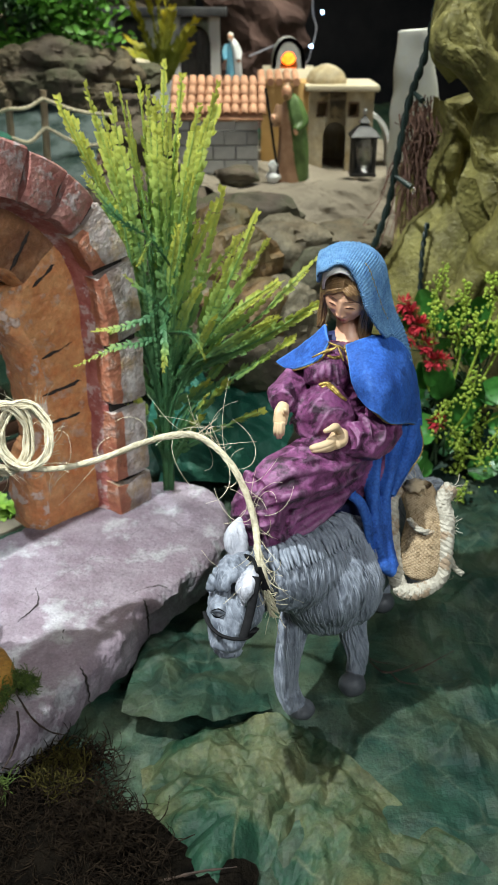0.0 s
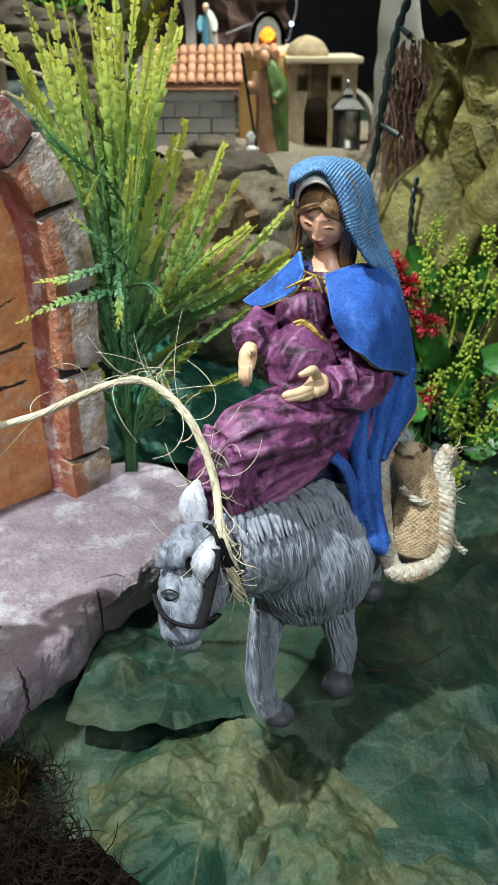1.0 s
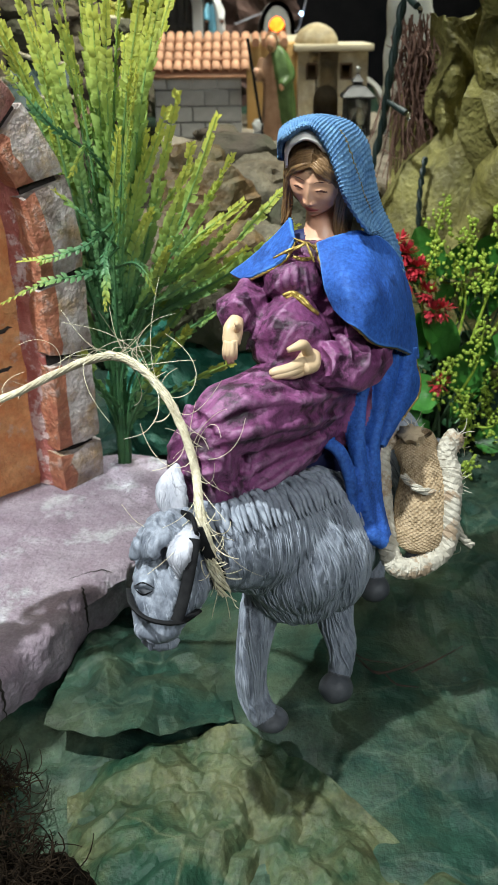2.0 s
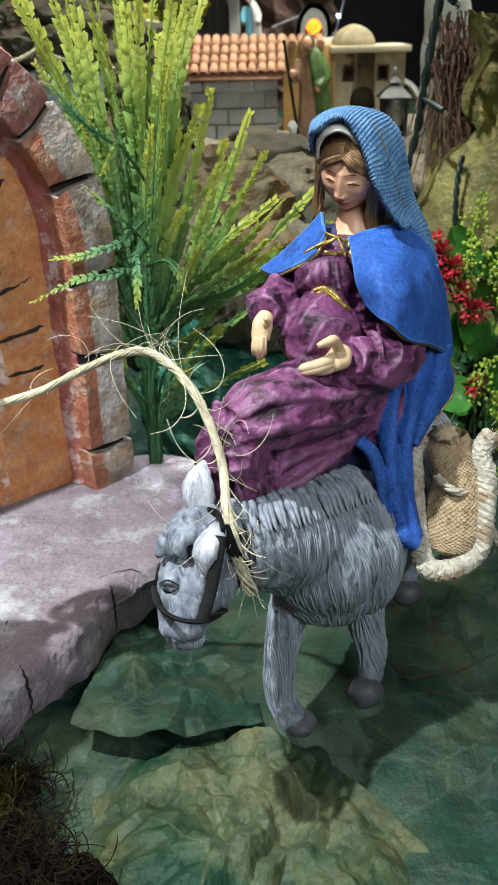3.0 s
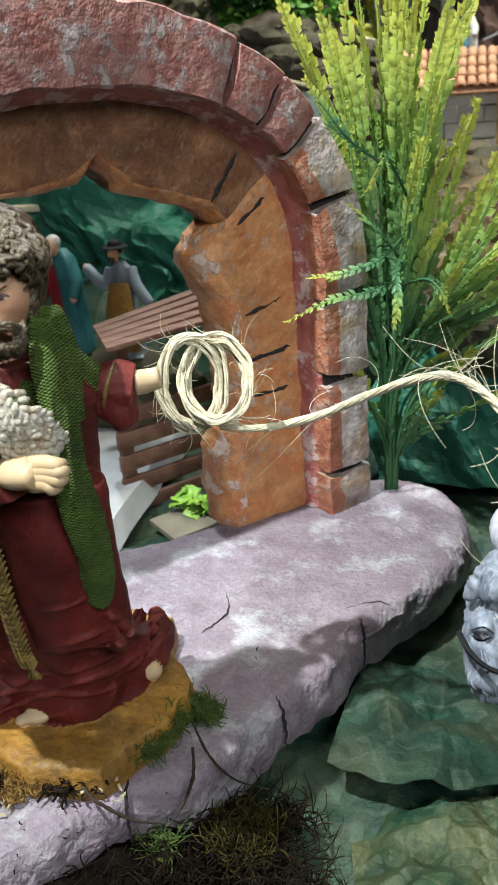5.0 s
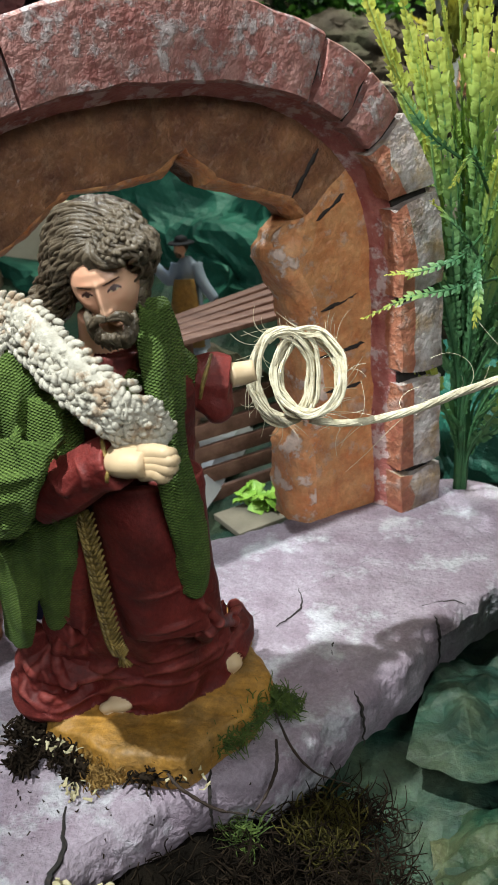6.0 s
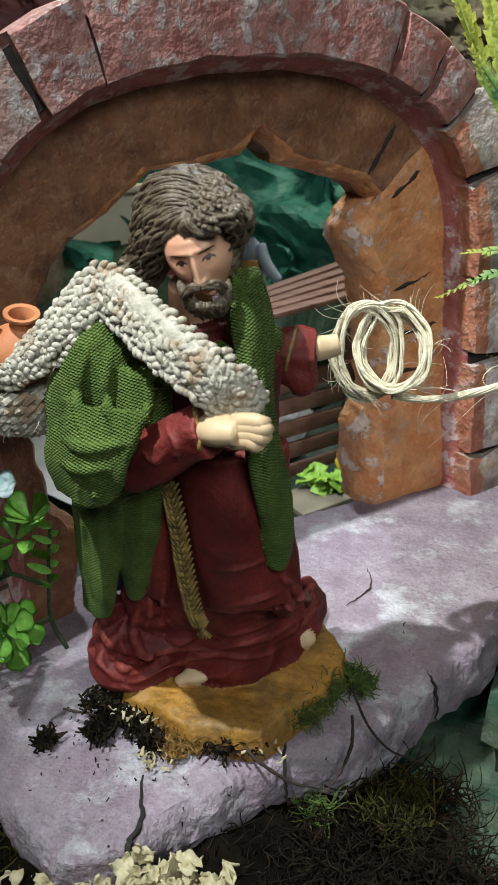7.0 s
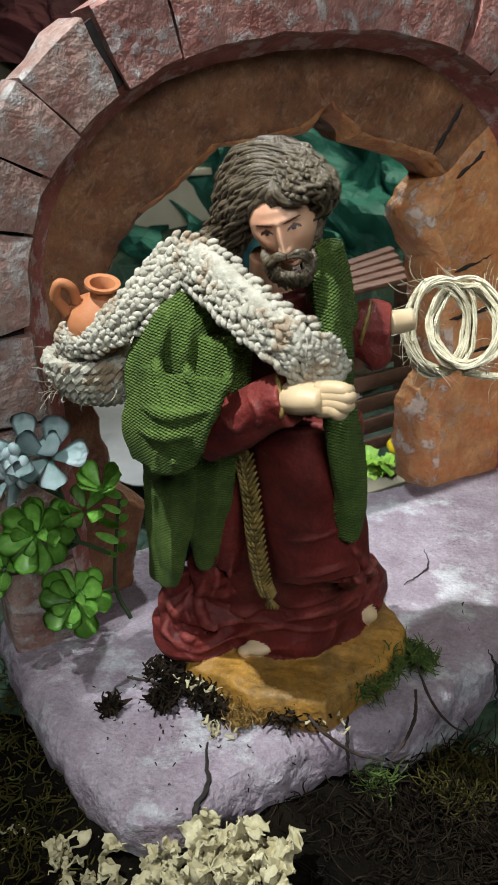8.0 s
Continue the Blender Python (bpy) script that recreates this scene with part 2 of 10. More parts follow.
def tube(bm, pts, radii, sides=12, mi=0, n=None, hint=(0, 0, 1), flat=1.0, wob=0.0, wfreq=60, cap=True, folds=0, fdepth=0.0):
    """A tube through pts; radii along it (numbers or pairs), flat squashes the second axis, folds are ridges along its length."""
    n = n or max(4, 4 * len(pts))
    line = smooth_line(pts, n) if n > 2 else [V3(p) for p in pts]
    ra = spread([r[0] if isinstance(r, tuple) else r for r in radii], n)
    rb = spread([r[1] if isinstance(r, tuple) else r * flat for r in radii], n)
    rings = []
    for i, (p, s, u, t) in enumerate(frames_along(line, hint)):
        ring = []
        for k in range(sides):
            a = 2 * math.pi * k / sides
            g = 1.0
            if folds:
                g += fdepth * math.sin(folds * a + 3.0 * noise.noise(p * 25))
            q = p + s * (math.cos(a) * ra[i] * g) + u * (math.sin(a) * rb[i] * g)
            if wob:
                q += (q - p).normalized() * wob * noise.noise(q * wfreq)
            ring.append(bm.verts.new(q))
        rings.append(ring)
    for a, b in zip(rings, rings[1:]):
        for k in range(sides):
            f = bm.faces.new((a[k], a[(k + 1) % sides], b[(k + 1) % sides], b[k]))
            f.material_index = mi
    if cap:
        for ring, e in ((rings[0], 0), (rings[-1], -1)):
            c = bm.verts.new(sum((v.co for v in ring), V3()) / sides)
            for k in range(sides):
                f = bm.faces.new((ring[k], ring[(k + 1) % sides], c))
                f.material_index = mi
    return rings


def blob(bm, c, r, mi=0, rot=(0, 0, 0), seg=20, rings=12, wob=0.0, wfreq=60):
    """An ellipsoid with an uneven skin."""
    m = Euler([radians(a) for a in rot]).to_matrix()
    c = V3(c)
    rows = []
    for i in range(rings + 1):
        th = math.pi * i / rings
        row = []
        for k in range(seg if 0 < i < rings else 1):
            a = 2 * math.pi * k / seg
            q = m @ V3((r[0] * math.sin(th) * math.cos(a), r[1] * math.sin(th) * math.sin(a), r[2] * math.cos(th)))
            if wob:
                q += q.normalized() * wob * noise.noise((c + q) * wfreq)
            row.append(bm.verts.new(c + q))
        rows.append(row)
    for a, b in zip(rows, rows[1:]):
        for k in range(seg):
            vs = [a[k % len(a)], a[(k + 1) % len(a)], b[(k + 1) % len(b)], b[k % len(b)]]
            vs = list(dict.fromkeys(vs))
            f = bm.faces.new(vs)
            f.material_index = mi


def sheet(bm, fn, nu, nv, mi=0, thick=0.0, closed=False):
    """The surface fn(u, v), u and v from 0 to 1; thick gives it a back and rims."""
    g = [[V3(fn(i / nu, j / nv)) for j in range(nv + 1)] for i in range(nu + 1)]
    front = [[bm.verts.new(p) for p in row] for row in g]
    layers = [front]
    if thick:
        back = []
        for i in range(nu + 1):
            row = []
            for j in range(nv + 1):
                du = g[min(i + 1, nu)][j] - g[max(i - 1, 0)][j]
                dv = g[i][min(j + 1, nv)] - g[i][max(j - 1, 0)]
                nrm = du.cross(dv)
                nrm = nrm.normalized() if nrm.length > 1e-9 else V3((0, 0, 1))
                row.append(bm.verts.new(g[i][j] - nrm * thick))
            back.append(row)
        layers.append(back)
    for lay in layers:
        for i in range(nu):
            for j in range(nv):
                f = bm.faces.new((lay[i][j], lay[i + 1][j], lay[i + 1][j + 1], lay[i][j + 1]))
                f.material_index = mi
    if thick:
        rim = [(i, 0) for i in range(nu + 1)] + [(nu, j) for j in range(1, nv + 1)] + [(i, nv) for i in range(nu - 1, -1, -1)] + [(0, j) for j in range(nv - 1, 0, -1)]
        for a, b in zip(rim, rim[1:] + rim[:1]):
            f = bm.faces.new((front[a[0]][a[1]], front[b[0]][b[1]], back[b[0]][b[1]], back[a[0]][a[1]]))
            f.material_index = mi
    return g


def creases(p, s):
    """Creased facets of about 1/s metres: flat slopes that meet in sharp ridges."""
    a, b = (p.x + 0.6 * p.z) * s, (p.y + 0.8 * p.z) * s
    a, b = a + 0.55 * noise.noise(V3((a * 0.7, b * 0.7, p.z * s * 0.3))), b + 0.55 * noise.noise(V3((a * 0.7 + 9, b * 0.7, 3)))
    u, v = a * 1.1 - 0.55 * b, b * 0.95
    i, j = math.floor(u), math.floor(v)
    f, g = u - i, v - j
    def corner(di, dj):
        return noise.cell(V3((i + di + 0.5, j + dj + 0.5, s)))
    if f + g < 1:
        c = corner(0, 0)
        return c + (corner(1, 0) - c) * f + (corner(0, 1) - c) * g - 0.25
    c = corner(1, 1)
    return c + (corner(0, 1) - c) * (1 - f) + (corner(1, 0) - c) * (1 - g) - 0.25


def crumple(x, y, s=1.0, seed=0.0):
    """Height of creased paper: sharp ridges at two sizes."""
    p = V3((x * s, y * s, seed))
    p += V3((noise.noise(p * 7), noise.noise(p * 7 + V3((5, 0, 0))), 0)) * 0.03
    return creases(p, 14) * 0.50 + creases(p + V3((0.3, 0.1, 0)), 31) * 0.42 + creases(p, 70) * 0.20 + creases(p + V3((0.7, 0.2, 0)), 150) * 0.06 - 0.24


def box(bm, c, size, m=None, mi=0, bevel=0.0):
    """A bevelled box round c."""
    r = bmesh.ops.create_cube(bm, size=1.0)
    vs = r["verts"]
    bmesh.ops.scale(bm, vec=size, verts=vs)
    if bevel:
        es = list({e for v in vs for e in v.link_edges})
        r2 = bmesh.ops.bevel(bm, geom=vs + es, offset=bevel, segments=2, affect="EDGES", profile=0.6)
        vs = list({v for f in r2["faces"] for v in f.verts} | {v for v in vs if v.is_valid})
    for f in {f for v in vs for f in v.link_faces}:
        f.material_index = mi
    mm = Matrix.Translation(c) @ (m.to_4x4() if m else Matrix())
    bmesh.ops.transform(bm, matrix=mm, verts=vs)
    return vs


# ---- the ground: one sheet of creased, painted paper ----
def ground_z(x, y):
    z = -0.047 + 0.017 * crumple(x, y, 1.0, 1.3)
    rise = min(1, max(0, (y - 0.93) / 0.45))
    z += (0.19 + 0.05 * noise.noise(V3((x * 3, y * 3, 5)))) * rise * rise * (3 - 2 * rise)
    near = math.exp(-((x - 0.06) / 0.09) ** 2 - ((y - 0.58) / 0.11) ** 2)
    z += near * (-0.036 - z) * 0.8
    return z


bm = bmesh.new()
xs = np.concatenate([np.linspace(-3.0, -0.6, 12), np.linspace(-0.55, 0.55, 260), np.linspace(0.6, 3.0, 12)])
ys = np.concatenate([np.linspace(-1.6, 0.1, 10), np.linspace(0.14, 1.1, 250), np.linspace(1.13, 3.3, 40)])
grid = [[bm.verts.new((x, y, ground_z(x, y))) for y in ys] for x in xs]
for i in range(len(xs) - 1):
    for j in range(len(ys) - 1):
        bm.faces.new((grid[i][j], grid[i + 1][j], grid[i + 1][j + 1], grid[i][j + 1]))
ground = tagged(mesh_object("ground", bm, M_PAPER, sharp=0.09), "crumpled green-painted paper ground with brown stains", "ground", kind="structure")

bm = bmesh.new()
box(bm, (0, 3.35, 0.9), (6.2, 0.1, 4.2))
tagged(mesh_object("wall_north", bm, M_DARK), "dark cloth backdrop hung behind the display", "wall", kind="structure")
M_ROOM = mat("hall_paint", (0.045, 0.043, 0.043), (0.06, 0.057, 0.057), 3, 0.8, 0.1)
for nm, c, size in (("wall_south", (0, -1.7, 0.9), (6.2, 0.1, 4.2)), ("wall_east", (3.05, 0.8, 0.9), (0.1, 5.0, 4.2)),
                    ("wall_west", (-3.05, 0.8, 0.9), (0.1, 5.0, 4.2))):
    bm = bmesh.new()
    box(bm, c, size)
    tagged(mesh_object(nm, bm, M_ROOM), "plain dim wall of the hall", "wall", kind="structure")
bm = bmesh.new()
box(bm, (0, 0.8, 3.05), (6.2, 5.2, 0.1))
tagged(mesh_object("ceiling", bm, M_ROOM), "plain dim ceiling of the hall", "ceiling", kind="structure")


# ---- overlapping sheets of the green paper ----
def paper_sheet(rows, amp, seed, nu=70, nv=50, paper=M_PAPER):
    """A stiff painted sheet over a small net of points, creased."""
    bm = bmesh.new()
    lines = [smooth_line(r, nu + 1) for r in rows]
    cols = [smooth_line([ln[i] for ln in lines], nv + 1) for i in range(nu + 1)]

    def fn(u, v):
        q = cols[round(u * nu)][round(v * nv)]
        return q + V3((0, 0, amp * crumple(q.x, q.y, 1.15, seed)))
    sheet(bm, fn, nu, nv, 0, 0.0006)
    return tagged(mesh_object("paper_sheet", bm, paper, sharp=0.09), "folded sheet of green-painted paper lying on the ground", "paper", group="paper sheets on the ground")


paper_sheet([[(-0.1020, 0.5210, -0.0220), (-0.0600, 0.5080, -0.0160), (-0.0160, 0.5150, -0.0150), (0.0190, 0.5350, -0.0260)], [(-0.1010, 0.5490, -0.0260), (-0.0620, 0.5410, -0.0220), (-0.0230, 0.5470, -0.0220), (0.0160, 0.5500, -0.0300)],
             [(-0.0990, 0.5930, -0.0300), (-0.0590, 0.5910, -0.0310), (-0.0180, 0.5850, -0.0310), (0.0170, 0.5790, -0.0340)], [(-0.0870, 0.6410, -0.0380), (-0.0490, 0.6410, -0.0380), (-0.0140, 0.6340, -0.0380), (0.0240, 0.6230, -0.0400)]], 0.014, 2.0, 120, 90)
paper_sheet([[(-0.0920, 0.5280, -0.0520), (-0.0280, 0.5210, -0.0330), (0.0250, 0.5230, -0.0240), (0.0780, 0.4830, -0.0250), (0.1800, 0.3850, -0.0340)], [(-0.0840, 0.4870, -0.0520), (-0.0360, 0.4760, -0.0280), (0.0160, 0.4820, -0.0260), (0.0600, 0.4540, -0.0260), (0.1440, 0.3520, -0.0340)],
             [(-0.0710, 0.4210, -0.0520), (-0.0410, 0.4150, -0.0300), (-0.0000, 0.4200, -0.0280), (0.0350, 0.4020, -0.0300), (0.1010, 0.3210, -0.0360)], [(-0.0600, 0.3370, -0.0550), (-0.0400, 0.3330, -0.0400), (-0.0050, 0.3330, -0.0400), (0.0150, 0.3290, -0.0400), (0.0390, 0.3090, -0.0420)]], 0.023, 7.0, 190, 150, M_KHAKI)

# ---- the plaster slab ----
SLAB_EDGE = [(-0.298, 0.364), (-0.270, 0.371), (-0.240, 0.408), (-0.205, 0.449), (-0.171, 0.474), (-0.146, 0.513), (-0.124, 0.556), (-0.106, 0.580),
             (-0.092, 0.622), (-0.064, 0.664), (-0.036, 0.706), (-0.022, 0.755), (-0.030, 0.805), (-0.050, 0.838), (-0.090, 0.852), (-0.150, 0.835),
             (-0.206, 0.785), (-0.250, 0.735), (-0.320, 0.690), (-0.400, 0.610), (-0.455, 0.530), (-0.452, 0.480), (-0.385, 0.421), (-0.334, 0.383)]


def slab_ring(out, z, rough_amt):
    n = 420
    line = smooth_line([(x, y, 0) for x, y in SLAB_EDGE + SLAB_EDGE[:1]], n + 1)[:-1]
    a, b = V3((-0.33, 0.47, 0)), V3((-0.10, 0.76, 0))
    ring = []
    for p in line:
        t = max(0, min(1, (p - a).dot(b - a) / (b - a).length_squared))
        s = a.lerp(b, t)
        away = (p - s)
        q = p + away.normalized() * out if out <= 0.02 and out > -0.03 else s + away * (1 + out)
        q = V3((q.x, q.y, z))
        q.z += rough_amt * (0.8 * noise.noise(q * 70) + 1.3 * noise.noise(q * 22) + 0.45 * noise.noise(q * 190) - 0.5 * max(0, noise.noise(q * 120) - 0.25) * 3)
        if z < -0.001:
            q += away.normalized() * (0.004 * noise.noise(q * 55) + 0.0022 * noise.noise(q * 160) - 0.004 * max(0, noise.noise(q * 34 + V3((4, 4, 4))) - 0.2))
        ring.append(q)
    return ring


bm = bmesh.new()
levels = [(-0.004, -0.045, 0), (0.000, -0.036, 0.0006), (0.001, -0.030, 0.0008), (0.002, -0.024, 0.0012), (0.003, -0.019, 0.0012), (0.002, -0.014, 0.0012), (0.002, -0.009, 0.0012), (0.000, -0.005, 0.0012), (-0.003, -0.002, 0.0012), (-0.007, 0.000, 0.0012),
          (-0.012, 0.0005, 0.0012), (-0.018, 0.0005, 0.0012), (-0.025, 0.0005, 0.0012)] + [(-0.28 - 0.72 * k / 24, 0.0005, 0.0012) for k in range(24)] + [(-0.999, 0.0005, 0.0012)]
rings = [[bm.verts.new(p) for p in slab_ring(*lv)] for lv in levels]
for a, b in zip(rings, rings[1:]):
    for k in range(len(a)):
        bm.faces.new((a[k], a[(k + 1) % len(a)], b[(k + 1) % len(b)], b[k]))
slab = tagged(mesh_object("stone_slab", bm, M_SLAB), "lilac-grey plaster slab with white wash and cracked edges", "slab")


def crack_on_slab(pts, w=0.0007):
    bm = bmesh.new()
    line = smooth_line([(x, y, z) for x, y, z in pts], 26)
    line = [p + V3((noise.noise(p * 300), noise.noise(p * 300 + V3((9, 0, 0))), 0)) * 0.0014 for p in line]
    tube(bm, line, [w * 0.4, w, w * 1.3, w, w * 0.4], 5, n=26)
    return part("crack", bm, M_CRACK, slab, "thin black crack")


crack_on_slab([(-0.274, 0.422, 0.0005), (-0.262, 0.396, 0.0005), (-0.262, 0.380, -0.001), (-0.260, 0.376, -0.010), (-0.259, 0.374, -0.034)], 0.0015)
crack_on_slab([(-0.205, 0.470, 0.0005), (-0.203, 0.456, -0.001), (-0.201, 0.449, -0.012), (-0.200, 0.449, -0.03)], 0.0009)
crack_on_slab([(-0.150, 0.560, 0.0006), (-0.158, 0.585, 0.0006), (-0.152, 0.60, 0.0006)], 0.0005)
crack_on_slab([(-0.200, 0.600, 0.0006), (-0.188, 0.625, 0.0006), (-0.195, 0.65, 0.0006)], 0.0006)
crack_on_slab([(-0.108, 0.640, 0.0006), (-0.085, 0.652, 0.0006), (-0.074, 0.648, 0.0006)], 0.0004)
crack_on_slab([(-0.094, 0.632, 0.0), (-0.090, 0.620, -0.004), (-0.090, 0.618, -0.03)], 0.0008)
crack_on_slab([(-0.137, 0.545, 0.0), (-0.130, 0.535, -0.006), (-0.129, 0.533, -0.032)], 0.0008)

# ---- the brick archway ----
ARCH_AT = V3((-0.2104, 0.6897, 0))
ARCH_S, ARCH_D = V3((0.6753, 0.7375, 0)), V3((-0.7375, 0.6753, 0))


def arch_point(s, z, d):
    return ARCH_AT + ARCH_S * s + ARCH_D * d + V3((0, 0, z))


def arch_curve(cx, a, b, e, t, spring=0.2):
    """t 0..1 from the right foot over the crown to the left foot: (s, z)."""
    if t < 0.2:
        return cx + a, spring * t / 0.2
    if t > 0.8:
        return cx - a, spring * (1 - t) / 0.2
    th = (t - 0.2) / 0.6 * math.pi
    c, s = math.cos(th), math.sin(th)
    return cx + a * math.copysign(abs(c) ** (2 / e), c), spring + b * abs(s) ** (2 / e)


def outer_edge(t):
    return arch_curve(-0.077, 0.236, 0.203, 2.1, t)


def inner_edge(t):
    return arch_curve(-0.076, 0.190, 0.152, 2.4, t)


archway = thing("archway", "weathered red brick archway with cracked joints and flaking white paint", "archway")


def arch_t(s, z):
    """The t of the ring that lies nearest to (s, z)."""
    best = min(range(401), key=lambda i: (inner_edge(i / 400)[0] - s) ** 2 + (inner_edge(i / 400)[1] - z) ** 2)
    return best / 400


JOINTS = [arch_t(s, z) for s, z in ((0.114, 0.037), (0.114, 0.120), (0.113, 0.186), (0.105, 0.256), (0.093, 0.304), (0.066, 0.321), (0.036, 0.332),
                                    (-0.158, 0.345), (-0.193, 0.332), (-0.222, 0.313), (-0.245, 0.294), (-0.257, 0.263), (-0.261, 0.210), (-0.262, 0.156), (-0.265, 0.059))]
cuts = [0.0] + JOINTS + [1.0]
GAPS = {1: 0.0046, 2: 0.0048, 3: 0.0046, 4: 0.0060, 5: 0.0034, 6: 0.0034, 7: 0.0030, 8: 0.0012, 9: 0.0040, 10: 0.0012, 11: 0.0010, 12: 0.0012, 13: 0.0026, 14: 0.0030, 15: 0.0022}


def ring_stone(t0, t1, g0, g1, front, back, k):
    """One stone of the outer ring, between two joints."""
    bm = bmesh.new()
    nt, nr = max(3, int((t1 - t0) * 90)), 7
    prof = [(0.0, front + 0.0025), (0.035, front + 0.0003), (0.3, front), (0.6, front - 0.0005), (0.96, front + 0.0005), (1.0, front + 0.003), (1.0, back), (0.0, back)]
    rows = []
    for i in range(nt + 1):
        t = t0 + (t1 - t0) * i / nt
        si, zi = inner_edge(t)
        so, zo = outer_edge(t)
        row = []
        for r, d in prof:
            if r == 0.3:
                r += 0.12 * noise.noise(V3((t * 60, k, 0)))
            p = arch_point(si + (so - si) * r, zi + (zo - zi) * r, d)
            tang = arch_point(*inner_edge(min(1, t + 0.004)), 0) - arch_point(*inner_edge(max(0, t - 0.004)), 0)
            tang.normalize()
            if i == 0:
                p += tang * g0 * (0.25 + 2.0 * abs(noise.noise(p * 70)))
            if i == nt:
                p -= tang * g1 * (0.25 + 2.0 * abs(noise.noise(p * 70 + V3((3, 3, 3)))))
            p += ARCH_D * (0.0022 * noise.noise(p * 38 + V3((k * 3.1, 0, 0))) + (0.0012 if i in (0, nt) and d < back else 0))
            p += (arch_point(so, zo, 0) - arch_point(si, zi, 0)).normalized() * 0.003 * noise.noise(p * 50 + V3((0, k, 0)))
            row.append(bm.verts.new(p))
        rows.append(row)
    m = len(prof)
    for a, b in zip(rows, rows[1:]):
        for j in range(m):
            f = bm.faces.new((a[j], a[(j + 1) % m], b[(j + 1) % m], b[j]))
            f.material_index = 1 if k < 5 and j in (0, 1, 7) else 0
    bm.faces.new(rows[0])
    bm.faces.new(rows[-1][::-1])
    return bm


def strip_ring(curve_a, curve_b, d_a, d_b, n, wob=0.0, t0=0.0, t1=1.0, cols=6):
    """A ring's face between two curves, each at its own depth."""
    bm = bmesh.new()

    def fn(u, v):
        t = t0 + (t1 - t0) * u
        (s0, z0), (s1, z1) = curve_a(t), curve_b(t)
        p = arch_point(s0 + (s1 - s0) * v, z0 + (z1 - z0) * v, d_a + (d_b - d_a) * v)
        return p + ARCH_D * wob * noise.noise(p * 40) + V3((0, 0, wob * 0.5 * noise.noise(p * 33)))
    sheet(bm, fn, n, cols, 0, 0.004)
    return bm


# dark core that shows in the open joints
part("core", strip_ring(lambda t: arch_curve(-0.076, 0.194, 0.156, 2.4, t), lambda t: arch_curve(-0.077, 0.231, 0.198, 2.1, t), 0.012, 0.012, 120), M_CRACK, archway)
for k, (t0, t1) in enumerate(zip(cuts, cuts[1:])):
    stone_mat = [M_PALE, M_RUST] if k < 5 else (M_RED if k < 9 else M_GREYRED)
    part("brick", ring_stone(t0, t1, GAPS.get(k, 0.0012) if k else 0, GAPS.get(k + 1, 0.0012) if k < len(cuts) - 2 else 0, 0.0, 0.036, k), stone_mat, archway)

# the maroon step between the outer ring and the set-back lining
part("step", strip_ring(lambda t: arch_curve(-0.076, 0.193, 0.155, 2.4, t), lambda t: arch_curve(-0.070, 0.178, 0.142, 2.4, t), 0.010, 0.034, 140, 0.002), M_GROOVE, archway)

# the set-back lining with its broken inner edge: (t, s, z)
LINING = [(0.037, 0.000), (0.037, 0.018), (0.038, 0.066), (0.047, 0.082), (0.058, 0.090), (0.053, 0.117), (0.052, 0.164), (0.046, 0.192), (0.029, 0.222), (0.031, 0.231),
          (0.040, 0.242), (0.052, 0.251), (0.035, 0.265), (0.006, 0.275), (-0.025, 0.285), (-0.034, 0.299), (-0.041, 0.307), (-0.047, 0.302), (-0.056, 0.293), (-0.085, 0.290),
          (-0.121, 0.291), (-0.149, 0.272), (-0.175, 0.258), (-0.197, 0.238), (-0.215, 0.202), (-0.231, 0.175), (-0.228, 0.147), (-0.221, 0.078), (-0.202, 0.056), (-0.214, 0.018), (-0.218, 0.0)]


def lining_stone(k0, k1, mats):
    bm = bmesh.new()
    n = (k1 - k0) * 9
    rows = []
    for i in range(n + 1):
        f = k0 + (k1 - k0) * i / n
        a = LINING[int(f)]
        b = LINING[min(int(f) + 1, len(LINING) - 1)]
        w = f - int(f)
        s, z = a[0] + (b[0] - a[0]) * w, a[1] + (b[1] - a[1]) * w
        t = f / (len(LINING) - 1)
        t = 0.2 * f / 8 if f < 8 else (0.2 + 0.6 * (f - 8) / 17 if f < 25 else 0.8 + 0.2 * (f - 25) / 5)
        so, zo = arch_curve(-0.071, 0.184, 0.147, 2.4, t)
        row = []
        for v, d in ((1.0, 0.031), (0.8, 0.032), (0.6, 0.034), (0.4, 0.035), (0.2, 0.036), (0.11, 0.0365), (0.05, 0.040), (0.0, 0.046), (-0.03, 0.054), (0.0, 0.078), (1.0, 0.078)):
            p = arch_point(s + (so - s) * v, z + (zo - z) * v, d)
            p += ARCH_D * (0.003 * noise.noise(p * 42) + 0.0008 * noise.noise(p * 170))
            if v < 0.12:
                p += ARCH_S * (0.004 * noise.noise(p * 60 + V3((5, 5, 5))) + 0.0016 * noise.noise(p * 190)) + ARCH_D * 0.002 * noise.noise(p * 130)
            row.append(bm.verts.new(p))
        rows.append(row)
    m = len(rows[0])
    for a, b in zip(rows, rows[1:]):
        for j in range(m):
            f = bm.faces.new((a[j], a[(j + 1) % m], b[(j + 1) % m], b[j]))
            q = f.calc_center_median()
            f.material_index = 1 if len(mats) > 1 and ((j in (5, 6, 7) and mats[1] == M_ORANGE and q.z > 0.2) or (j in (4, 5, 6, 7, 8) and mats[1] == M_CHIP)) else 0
    bm.faces.new(rows[0])
    bm.faces.new(rows[-1][::-1])
    return part("lining", bm, mats, archway, "orange clay lining with a broken edge")


